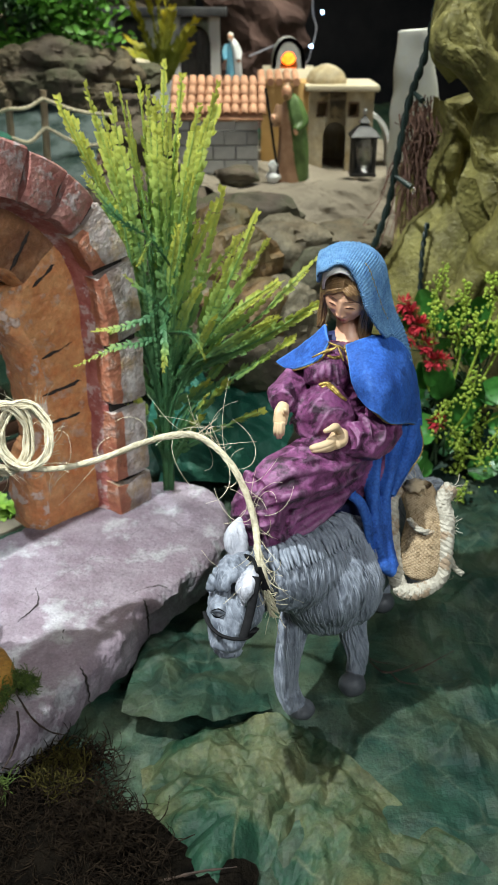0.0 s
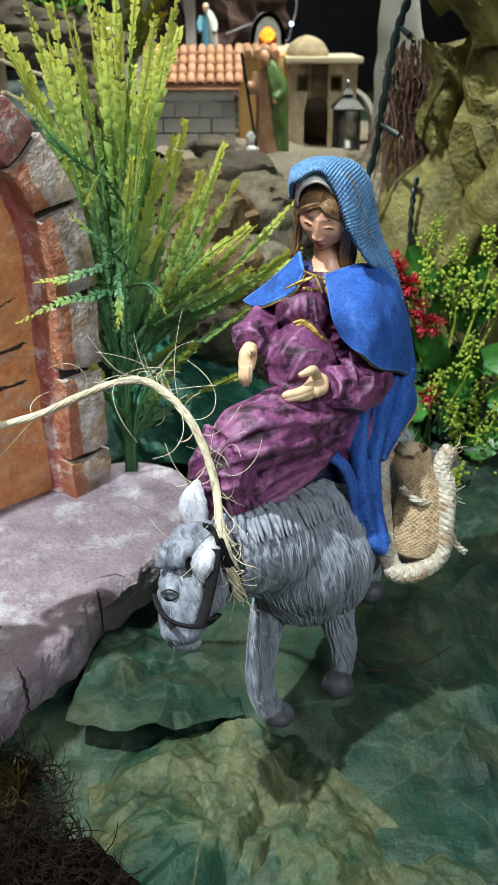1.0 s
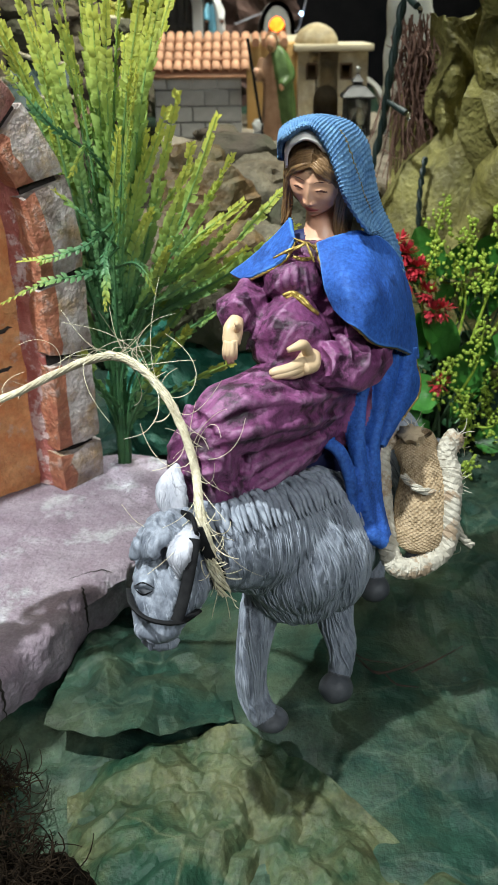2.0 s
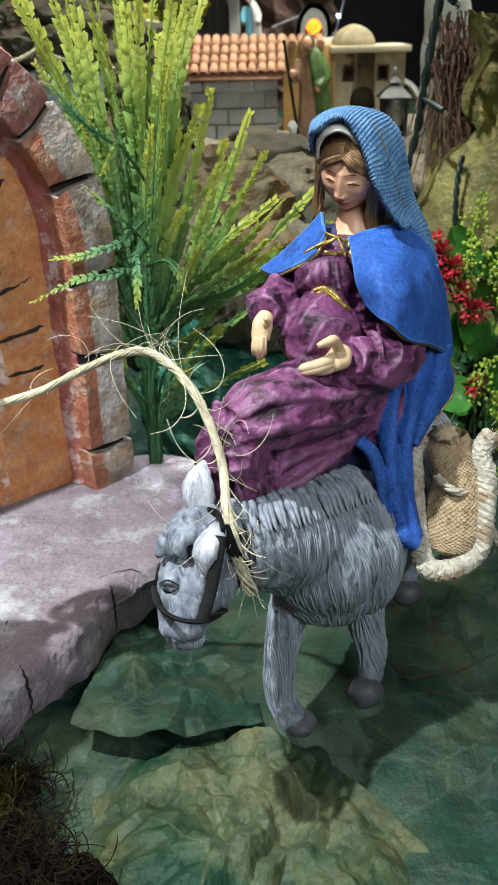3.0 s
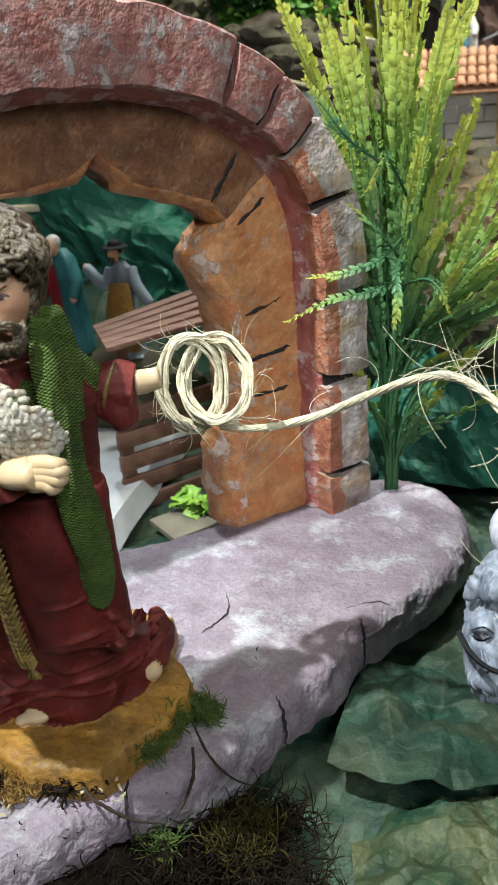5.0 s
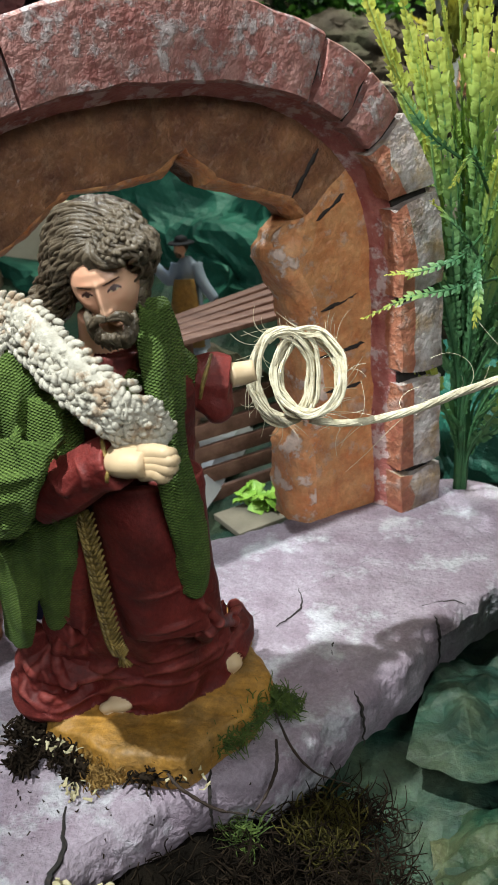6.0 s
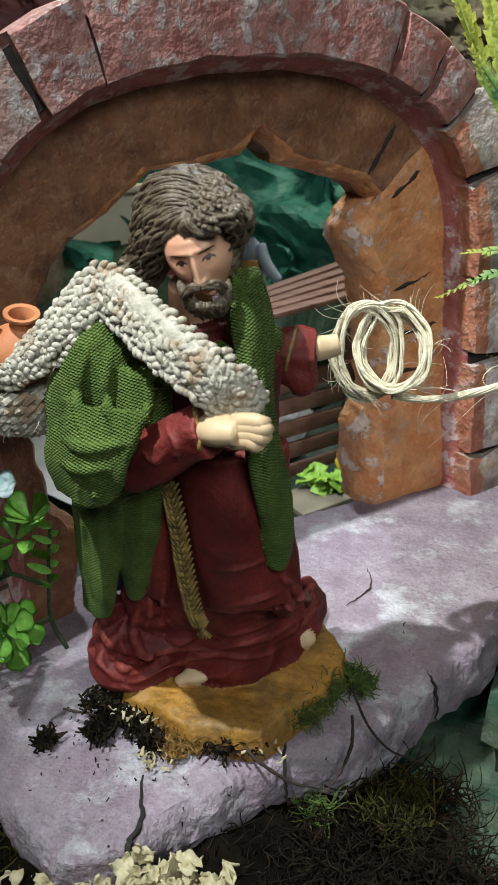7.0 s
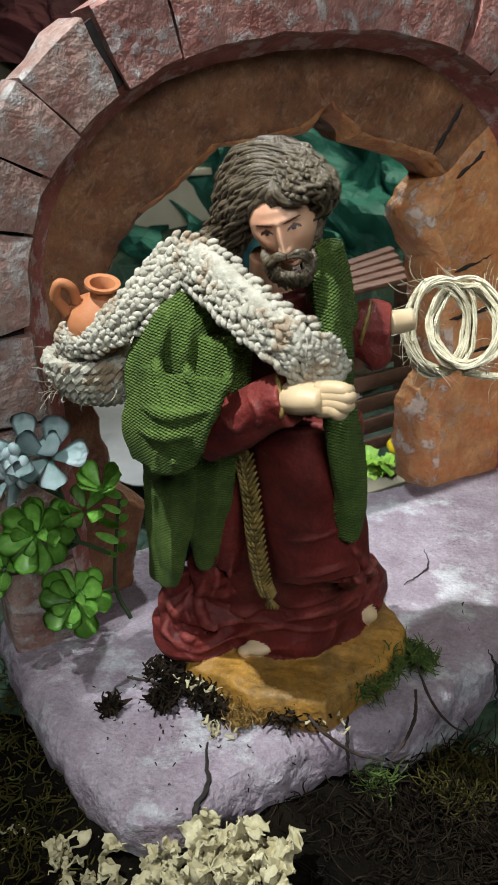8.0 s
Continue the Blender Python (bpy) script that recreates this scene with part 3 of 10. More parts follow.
# darker umber for the lining's crown and left leg
M_BROWN = mat("umber_clay", (0.24, 0.090, 0.046), (0.42, 0.19, 0.088), 40, 0.46, 1.0, 160, (0.50, 0.27, 0.15), 75, 0.5, depth=0.0028, crisp=(0.52, 0.62), grain=((16, 0.62, 1.0), (90, 0.72, 1.0), (300, 0.8, 1.0)))
M_CHIP = mat("chipped_orange_plaster", (0.70, 0.25, 0.09), (0.88, 0.45, 0.21), 60, 0.46, 1.0, 130, (0.90, 0.70, 0.60), 52, 0.9, depth=0.0034, crisp=(0.545, 0.60), grain=((80, 0.78, 1.0), (260, 0.8, 1.0)))
lining_stone(0, 11, [M_ORANGE, M_CHIP])
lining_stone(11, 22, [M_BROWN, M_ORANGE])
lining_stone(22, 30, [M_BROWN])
for s0, z0, s1, z1 in ((0.064, 0.179, 0.100, 0.190), (0.060, 0.142, 0.107, 0.148), (0.062, 0.112, 0.104, 0.114), (0.060, 0.247, 0.088, 0.268), (0.042, 0.268, 0.064, 0.300)):
    bm = bmesh.new()
    line = [arch_point(s0 + (s1 - s0) * i / 12, z0 + (z1 - z0) * i / 12, 0.0325 + 0.0035 * (1 - i / 12)) + V3((0, 0, 0.002 * noise.noise(V3((i * 0.7, s0 * 90, 0))))) for i in range(13)]
    tube(bm, line, [0.0004, 0.0020, 0.0014, 0.0022, 0.0006], 6, n=13)
    part("joint", bm, M_CRACK, archway, "black open joint")


# ---- figurines ----
from mathutils.bvhtree import BVHTree


def on_skin(tree, eye, p):
    """Where the line from eye through p meets the skin."""
    e = V3(eye)
    hit = tree.ray_cast(e, (V3(p) - e).normalized())
    return hit[0] if hit[0] is not None else V3(p)


def figurine(name, label, category, mats, solids, details, voxel=0.0011, relief=None, soften=3, ridges=(), eye=(0, 0, 1)):
    """One mesh: solids are melted together and keep their paints, ridges are raised folds, details are laid on top."""
    raw = bmesh.new()
    solids(raw)
    if ridges:
        skin = BVHTree.FromBMesh(raw)
        for pts, r, mi in ridges:
            tube(raw, [on_skin(skin, eye, q) for q in smooth_line(pts, 12)], [r * 0.3, r, r, r * 0.3], 8, mi, 20)
    bmesh.ops.recalc_face_normals(raw, faces=raw.faces)
    me = bpy.data.meshes.new(name)
    raw.to_mesh(me)
    raw.faces.ensure_lookup_table()
    tree = BVHTree.FromBMesh(raw)
    paint = [f.material_index for f in raw.faces]
    tmp = new("melting", me)
    mod = tmp.modifiers.new("melt", "REMESH")
    mod.mode, mod.voxel_size = "VOXEL", voxel
    sm = tmp.modifiers.new("soften", "SMOOTH")
    sm.factor, sm.iterations = 0.5, soften
    bpy.context.view_layer.update()
    done = bpy.data.meshes.new_from_object(tmp.evaluated_get(bpy.context.evaluated_depsgraph_get()))
    bpy.data.objects.remove(tmp)
    raw.free()
    bm = bmesh.new()
    bm.from_mesh(done)
    bpy.data.meshes.remove(done)
    for f in bm.faces:
        hit = tree.find_nearest(f.calc_center_median())
        f.material_index = paint[hit[2]] if hit[2] is not None else 0
    if relief:
        bm.normal_update()
        shift = [(v, v.normal * relief(v.link_faces[0].material_index, v.co)) for v in bm.verts if v.link_faces]
        for v, d in shift:
            v.co += d
    if details:
        skin = BVHTree.FromBMesh(bm)
        details(bm, lambda q: on_skin(skin, eye, q))
    return tagged(mesh_object(name, bm, mats), label, category)


def comb(bm, field, keep, count, length, r, mi, seed, wave=0.0):
    """Raised strokes laid along the skin where keep() is true, following the field."""
    skin = BVHTree.FromBMesh(bm)
    paints = [f.material_index for f in bm.faces]
    rg = random.Random(seed)
    faces = [f for f in bm.faces if keep(f.material_index, f.calc_center_median())]
    starts = [(f.calc_center_median(), f.material_index) for f in rg.sample(faces, min(count, len(faces)))]
    for p, own in starts:
        pts, size = [], length * rg.uniform(0.6, 1.3)
        bend = rg.uniform(-1, 1) * wave
        for i in range(5):
            q, n, k, _ = skin.find_nearest(p)
            if q is None or paints[k] != own:
                break
            pts.append(q + n * r * (0.35 if 0 < i < 4 else -0.4))
            d = field(q)
            d = d - n * d.dot(n)
            d = d.normalized() if d.length > 1e-6 else n.orthogonal()
            d = (d + n.cross(d) * (bend * math.sin(i * 1.3))).normalized()
            p = q + d * size / 4
        if len(pts) == 5:
            tube(bm, pts, [r * 0.4, r, r, r * 0.3], 5, own if mi is None else mi, 8, hint=(0.3, -1, 0.4))


def patch(bm, rows, nu, nv, mi=0, thick=0.0025, wob=0.0, wfreq=50):
    """A smooth skin over a small net of points."""
    lines = [smooth_line(r, nu + 1) for r in rows]
    cols = [smooth_line([ln[i] for ln in lines], nv + 1) for i in range(nu + 1)]
    sheet(bm, lambda u, v: cols[round(u * nu)][round(v * nv)] + V3((0, -1, 0.3)) * wob * noise.noise(cols[round(u * nu)][round(v * nv)] * wfreq), nu, nv, mi, thick)
    return cols


def stretched(p, sx, sy, sz):
    return noise.noise(V3((p.x * sx, p.y * sy, p.z * sz)))


def carved_head(bm, at, facing, roll, size, mats, style):
    """A modelled head: skull, jaw, brow, eyes, nose and mouth; at: the point between the eyes. mats: skin, paint, lips, white."""
    w, d, h = size
    F = V3(facing).normalized()
    S = F.cross(V3((0, 0, 1))).normalized()
    U = S.cross(F).normalized()
    turn = Matrix.Rotation(radians(roll), 3, F)
    S, U = turn @ S, turn @ U
    c = V3(at) - F * d * 0.93

    def bell(x, z, cx, cz, sx, sz):
        return math.exp(-((x - cx) / sx) ** 2 - ((z - cz) / sz) ** 2)

    def skin(x, z):
        """How far the face stands out at (x, z), in head depths."""
        a = abs(x)
        g = -(0.105 if style["lowered"] else 0.150) * bell(a, z, 0.40, 0.02, 0.21, 0.125) + 0.105 * bell(a, z, 0.40, -0.01, 0.155, 0.075)
        g += style["brow"] * bell(a, z, 0.30, 0.20, 0.30, 0.07)
        run = max(0.0, min(1.0, (0.14 - z) / 0.50))
        fall = max(0.0, min(1.0, (z + 0.485) / 0.075))
        g += (0.05 + style["nose"] * run) * math.exp(-(x / (0.085 + 0.055 * run)) ** 2) * fall * fall * (3 - 2 * fall) * (1 if z < 0.16 else math.exp(-((z - 0.16) / 0.1) ** 2))
        g += 0.085 * bell(a, z, 0.15, -0.385, 0.065, 0.06)
        g += 0.085 * bell(x, z, 0, -0.585, 0.22, 0.040) + 0.090 * bell(x, z, 0, -0.685, 0.18, 0.045) - style["mouth"] * bell(x, z, 0, -0.635, 0.24, 0.020)
        g += 0.060 * bell(x, z, 0, -0.50, 0.30, 0.14) - 0.05 * bell(x, z, 0, -0.775, 0.26, 0.040) + 0.125 * bell(x, z, 0, -0.90, 0.24, 0.12)
        g += 0.055 * bell(a, z, 0.52, -0.22, 0.26, 0.20) - 0.03 * bell(a, z, 0.52, -0.58, 0.18, 0.20)
        return g

    def paint(x, z):
        a = abs(x)
        lid = -0.015 - 0.035 * ((a - 0.40) / 0.19) ** 2 if style["lowered"] else 0.035 - 0.055 * ((a - 0.40) / 0.19) ** 2
        if abs(a - 0.40) < 0.19 and abs(z - lid) < (0.030 if style["lowered"] else 0.034) - 0.014 * abs(a - 0.42) / 0.19:
            return 1
        if not style["lowered"]:
            if (a - 0.39) ** 2 / 0.0058 + (z - 0.000) ** 2 / 0.0016 < 1:
                return 1
            if (a - 0.40) ** 2 / 0.030 + (z + 0.002) ** 2 / 0.0012 < 1:
                return 3
        ridge = 0.185 + 0.035 * math.cos((a - 0.40) / 0.26 * 1.5) if style["lowered"] else 0.165 + style["frown"] * (a - 0.4)
        if 0.17 < a < 0.64 and abs(z - ridge) < style["brow_line"] * (1 - 0.6 * abs(a - 0.36) / 0.3):
            return 1
        if abs(x) < 0.26 and -0.735 < z < -0.545 and abs(z + 0.635) < 0.095 * (1 - (x / 0.27) ** 2) ** 0.6 * (1 if z < -0.6 or a > 0.05 else 0.8):
            return 1 if style["open"] and abs(z + 0.630) < 0.020 and a < 0.16 else 2
        return 0

    nu, nv = 210, 170
    rows = []
    for j in range(nv + 1):
        th = math.pi * (0.0005 + 0.999 * j / nv)
        row = []
        for i in range(nu):
            # longitudes crowd towards the face
            a = 2 * math.pi * i / nu
            a = a - 0.45 * math.sin(a)
            x, y, z = math.sin(th) * math.sin(a), math.sin(th) * math.cos(a), math.cos(th)
            low = max(0.0, -z - 0.05)
            top = 1 - 0.30 * max(0.0, z - 0.2)
            X = x * (1 - 0.34 * low ** 1.3) * top
            Y = y * (1 - 0.10 * low) if y > 0 else y * 1.12 * (1 - 0.35 * low)
            if y > 0:
                Y = max(Y, 0) ** 0.80 * (1 - 0.04 * low) if Y > 0 else Y
                k = min(1.0, y * 2.2)
                Y += skin(X, z) * k
            row.append((c + S * (X * w) + F * (Y * d * (1 - 0.28 * max(0.0, z - 0.42))) + U * (z * h * (0.90 if z > 0.5 else 1 - 0.2 * max(0.0, z))), X, z, y))
        rows.append(row)
    verts = [[bm.verts.new(p[0]) for p in row] for row in rows]
    for j in range(nv):
        for i in range(nu):
            k = (i + 1) % nu
            f = bm.faces.new((verts[j][i], verts[j][k], verts[j + 1][k], verts[j + 1][i]))
            x = (rows[j][i][1] + rows[j][k][1] + rows[j + 1][i][1]) / 3
            z = (rows[j][i][2] + rows[j + 1][i][2]) / 2
            f.material_index = mats[paint(x, z) if rows[j][i][3] > 0.2 else 0]
    return c, S, F, U


def locks(bm, guides, count, r, mi, seed, wave=0.0012, spread_by=0.003, n=22):
    """Locks of hair: strands that follow blends of the guide lines, waved and tapering."""
    rg = random.Random(seed)
    lines = [smooth_line(g, n) for g in guides]
    for k in range(count):
        f = (k + rg.uniform(-0.3, 0.3)) / max(1, count - 1) * (len(lines) - 1)
        f = max(0.0, min(len(lines) - 1.001, f))
        i = int(f)
        t = f - i
        ph, fr = rg.uniform(0, 6.28), rg.uniform(1.6, 3.0) * (1.0 if wave < 0.0015 else 1.7)
        off = V3((rg.uniform(-1, 1), rg.uniform(-1, 0.3), rg.uniform(-1, 1))) * spread_by
        pts = []
        for j in range(n):
            u = j / (n - 1)
            p = lines[i][j].lerp(lines[i + 1][j], t) if len(lines) > 1 else lines[0][j]
            pts.append(p + off * (0.3 + 0.7 * u) + V3((math.sin(u * fr * 6.28 + ph), 0.4 * math.cos(u * fr * 6.28 + ph), 0.3 * math.sin(u * fr * 5 + ph))) * wave * u ** 0.5)
        q = r * rg.uniform(0.7, 1.35)
        tube(bm, pts, [q * 0.6, q, q, q * 0.9, q * 0.35], 6, mi, n)


def cloth(bm, rows, nu, nv, mi, thick, relief=None):
    """A draped sheet over a small net of points; relief(u, v, p) lifts it along its normal."""
    lines = [smooth_line(r, nu + 1) for r in rows]
    g = [smooth_line([ln[i] for ln in lines], nv + 1) for i in range(nu + 1)]
    if relief:
        lifted = []
        for i in range(nu + 1):
            row = []
            for j in range(nv + 1):
                nrm = (g[min(i + 1, nu)][j] - g[max(i - 1, 0)][j]).cross(g[i][min(j + 1, nv)] - g[i][max(j - 1, 0)])
                nrm = nrm.normalized() if nrm.length > 1e-12 else V3((0, -1, 0))
                row.append(g[i][j] + nrm * relief(i / nu, j / nv, g[i][j]))
            lifted.append(row)
        g = lifted
    sheet(bm, lambda u, v: g[round(u * nu)][round(v * nv)], nu, nv, mi, thick)
    return g


M_FUR = mat("grey_painted_fur", (0.085, 0.097, 0.125), (0.23, 0.255, 0.305), 160, 0.5, 1.0, 330, (0.44, 0.47, 0.53), 260, 0.4, stretch=(1.0, 1.0, 0.28), depth=0.0012, turn=(0, 18, 0), crisp=(0.48, 0.66), ridge_highlight=(0.51, 0.62, 0.45, (0.42, 0.455, 0.53)))
M_HOOF = mat("dark_grey_hoof", (0.05, 0.055, 0.065), (0.10, 0.105, 0.115), 70, 0.5, 0.4)
M_STRAP = mat("black_leather", (0.006, 0.006, 0.007), (0.014, 0.014, 0.015), 200, 0.7, 0.3, spec=0.15)
M_MUZZLE = mat("pale_grey_lips", (0.34, 0.35, 0.40), (0.50, 0.50, 0.55), 160, 0.55, 0.9, 300, stretch=(1, 1, 0.3), depth=0.0016)
M_PURPLE = mat("plum_painted_cloth", (0.165, 0.040, 0.122), (0.34, 0.105, 0.265), 50, 0.48, 0.7, 340, (0.022, 0.005, 0.015), 75, 0.9, depth=0.0010, spec=0.4, crisp=(0.49, 0.60), grain=((160, 0.62, 1.0), (420, 0.62, 1.0)), ridge_highlight=(0.515, 0.60, 0.65, (0.55, 0.33, 0.49)))
M_BLUE = mat("royal_blue_cloth", (0.032, 0.120, 0.50), (0.055, 0.195, 0.72), 30, 0.74, 0.5, 350, (0.010, 0.030, 0.15), 60, 0.7, spec=0.25, crisp=(0.52, 0.68), grain=((75, 0.62, 1.0), (520, 0.55, 1.0)), ridge_highlight=(0.51, 0.56, 0.6, (0.10, 0.28, 0.76)))
M_KNIT = mat("sky_blue_knit", (0.085, 0.21, 0.42), (0.165, 0.34, 0.55), 120, 0.8, 0.7, 600, (0.04, 0.11, 0.27), 300, 0.5, depth=0.0008, crisp=(0.46, 0.62), ridge_highlight=(0.52, 0.62, 0.5, (0.30, 0.48, 0.66)))
M_SKIN = mat("painted_skin", (0.66, 0.36, 0.22), (0.74, 0.45, 0.29), 30, 0.40, 0.1, 200, (0.68, 0.28, 0.18), 45, 0.45)
M_HAND = mat("ivory_paint", (0.54, 0.38, 0.22), (0.62, 0.455, 0.28), 40, 0.42, 0.15)
M_HAIRM = mat("brown_painted_hair", (0.09, 0.042, 0.016), (0.30, 0.17, 0.075), 130, 0.42, 0.8, 260, stretch=(1.6, 1.6, 0.5), depth=0.0008, ridge_highlight=(0.53, 0.64, 0.5, (0.34, 0.21, 0.10)))
M_VEIL = mat("white_veil", (0.70, 0.66, 0.60), (0.80, 0.77, 0.72), 60, 0.6, 0.3)
M_GOLD = mat("gold_trim", (0.22, 0.14, 0.03), (0.50, 0.36, 0.10), 300, 0.38, 0.5, 500, metallic=0.5)
# dark navy that stands for shade in gaps and under cloth
M_NAVY = mat("navy_shadow_lining", (0.010, 0.012, 0.05), (0.02, 0.025, 0.09), 60, 0.6, 0.3)
M_PAINT = mat("dark_brown_paint", (0.05, 0.02, 0.015), (0.09, 0.035, 0.025), 200, 0.5, 0.1)
M_LIP = mat("rose_paint", (0.55, 0.13, 0.11), (0.62, 0.18, 0.15), 200, 0.4, 0.1)
M_SHOE = mat("brown_leather", (0.07, 0.03, 0.015), (0.14, 0.07, 0.04), 90, 0.5, 0.4)


# the donkey: 0 fur, 1 hoof, 2 strap, 3 muzzle
def donkey_solids(bm):
    tube(bm, [(0.058, 0.540, 0.078), (0.066, 0.560, 0.080), (0.09, 0.61, 0.076), (0.125, 0.68, 0.078), (0.142, 0.715, 0.082)], [(0.024, 0.030), (0.036, 0.044), (0.038, 0.046), (0.036, 0.044), (0.018, 0.024)], 28, 0, 24)
    blob(bm, (0.0580, 0.5450, 0.0720), (0.034, 0.030, 0.032), 0)
    blob(bm, (0.0690, 0.5920, 0.0750), (0.026, 0.030, 0.040), 0)
    blob(bm, (0.0660, 0.6020, 0.0960), (0.027, 0.036, 0.030), 0)
    blob(bm, (0.0800, 0.5750, 0.0560), (0.020, 0.024, 0.030), 0)
    blob(bm, (0.0561, 0.5340, 0.0905), (0.034, 0.030, 0.034), 0, (0, 20, 0))
    blob(bm, (0.0788, 0.5520, 0.0788), (0.024, 0.030, 0.036), 0)
    blob(bm, (0.0319, 0.5200, 0.0996), (0.020, 0.022, 0.020), 0)
    # neck
    tube(bm, [(0.0770, 0.5750, 0.0930), (0.0480, 0.5350, 0.1080), (0.0230, 0.5000, 0.1210), (0.0070, 0.4830, 0.1280)], [(0.034, 0.036), (0.028, 0.030), (0.023, 0.025), (0.019, 0.019)], 24, 0, 20)
    # crest of the mane
    tube(bm, [(0.0680, 0.5750, 0.1150), (0.0450, 0.5350, 0.1280), (0.0230, 0.5050, 0.1370), (0.0060, 0.4850, 0.1450)], [(0.007, 0.010), (0.009, 0.012), (0.009, 0.012), (0.008, 0.010)], 14, 0, 18)
    # head
    tube(bm, [(-0.0007, 0.4920, 0.1416), (-0.0062, 0.4780, 0.1386), (-0.0100, 0.4640, 0.1312), (-0.0120, 0.4520, 0.1232), (-0.0138, 0.4440, 0.1143), (-0.0145, 0.4420, 0.1070)], [(0.011, 0.012), (0.0140, 0.016), (0.0150, 0.0175), (0.0145, 0.0160), (0.0118, 0.0125), (0.0090, 0.0085)], 26, 0, 30, hint=(0, -1, 0.2))
    blob(bm, (0.0005, 0.4640, 0.1197), (0.0090, 0.012, 0.0150), 0, (0, 20, 0))
    blob(bm, (-0.0145, 0.4380, 0.1134), (0.0105, 0.007, 0.0055), 0)
    blob(bm, (-0.0135, 0.4430, 0.1028), (0.0090, 0.006, 0.0038), 0)
    # brow bones
    blob(bm, (-0.0193, 0.4460, 0.1376), (0.0050, 0.005, 0.0042), 0)
    blob(bm, (-0.0030, 0.4480, 0.1357), (0.0045, 0.004, 0.0042), 0)
    # forelock swept over the brow
    for k in range(8):
        v = k / 7
        p0, p1, p2 = V3((0.0004, 0.4740, 0.1554)).lerp(V3((-0.0015, 0.4620, 0.1532)), v), V3((-0.0138, 0.4620, 0.1584)).lerp(V3((-0.0103, 0.4520, 0.1541)), v), V3((-0.0267, 0.4560, 0.1413)).lerp(V3((-0.0146, 0.4470, 0.1472)), v)
        tube(bm, [p0, p1 + V3((0, 0, 0.0012 * (k % 2))), p1.lerp(p2, 0.6) + V3((-0.001, -0.001, 0.0015)), p2], [0.0030, 0.0034, 0.0028, 0.0010], 8, 0, 18)
    # ears: one up, one folded forward
    tube(bm, [(-0.0059, 0.4800, 0.1497), (-0.0084, 0.4820, 0.1587), (-0.0084, 0.4860, 0.1660), (-0.0058, 0.4920, 0.1738)], [(0.0060, 0.004), (0.0085, 0.0036), (0.0075, 0.0032), (0.0014, 0.0013)], 16, 3, 20, hint=(0, 1, 0))
    tube(bm, [(0.0020, 0.4640, 0.1511), (-0.0004, 0.4540, 0.1520), (-0.0030, 0.4460, 0.1488), (-0.0023, 0.4450, 0.1384)], [(0.0045, 0.004), (0.0072, 0.0046), (0.0078, 0.0048), (0.0018, 0.0018)], 16, 3, 20, hint=(0, 1, 0.3))
    # legs
    tube(bm, [(0.0400, 0.5450, 0.0600), (0.0340, 0.5340, 0.0430), (0.0300, 0.5300, 0.0170), (0.0300, 0.5280, -0.0060), (0.0380, 0.5240, -0.0250)], [0.014, 0.0105, 0.0085, 0.0082, 0.0088], 16, 0, 22)
    blob(bm, (0.0420, 0.5230, -0.0250), (0.011, 0.011, 0.0065), 1, (0, 0, 30))
    tube(bm, [(0.0820, 0.5720, 0.0370), (0.0850, 0.5660, 0.0170), (0.0890, 0.5600, 0.0010), (0.0880, 0.5560, -0.0170)], [0.013, 0.0105, 0.0082, 0.0072], 16, 0, 18)
    blob(bm, (0.0850, 0.5490, -0.0230), (0.0115, 0.0105, 0.0105), 1)
    for x, y in ((0.125, 0.665), (0.165, 0.70)):
        tube(bm, [(x, y + 0.02, 0.07), (x + 0.005, y + 0.012, 0.03), (x, y + 0.015, 0.0), (x, y + 0.004, -0.022)], [0.018, 0.011, 0.0085, 0.008], 14, 0, 16)
        blob(bm, (x, y, -0.027), (0.0125, 0.0125, 0.0105), 1)
    tube(bm, [(0.146, 0.725, 0.095), (0.155, 0.738, 0.06), (0.155, 0.735, 0.01)], [0.005, 0.006, 0.008], 10, 0, 12)


def donkey_relief(mi, p):
    if mi == 0:
        w = 0.004 * noise.noise(p * 70)
        return 0.0011 * (1 - 2 * abs(noise.noise(V3(((p.x + p.z * 0.4 + w) * 300, (p.y + w) * 120, (p.z - p.x * 0.5) * 55)))))
    return 0.0004 * noise.noise(p * 150)


def donkey_mane(bm):
    # the eye under its lid, and the nostrils
    blob(bm, (-0.0197, 0.4430, 0.1334), (0.0028, 0.0022, 0.0020), 3, seg=12, rings=8)
    tube(bm, [(-0.0240, 0.4440, 0.1333), (-0.0195, 0.4400, 0.1386), (-0.0157, 0.4410, 0.1354)], [0.0008, 0.0016, 0.0008], 8, 0, 10)
    for q in ((-0.0168, 0.4310, 0.1226), (-0.0081, 0.4310, 0.1217)):
        blob(bm, q, (0.0017, 0.001, 0.0011), 1, seg=8, rings=6)


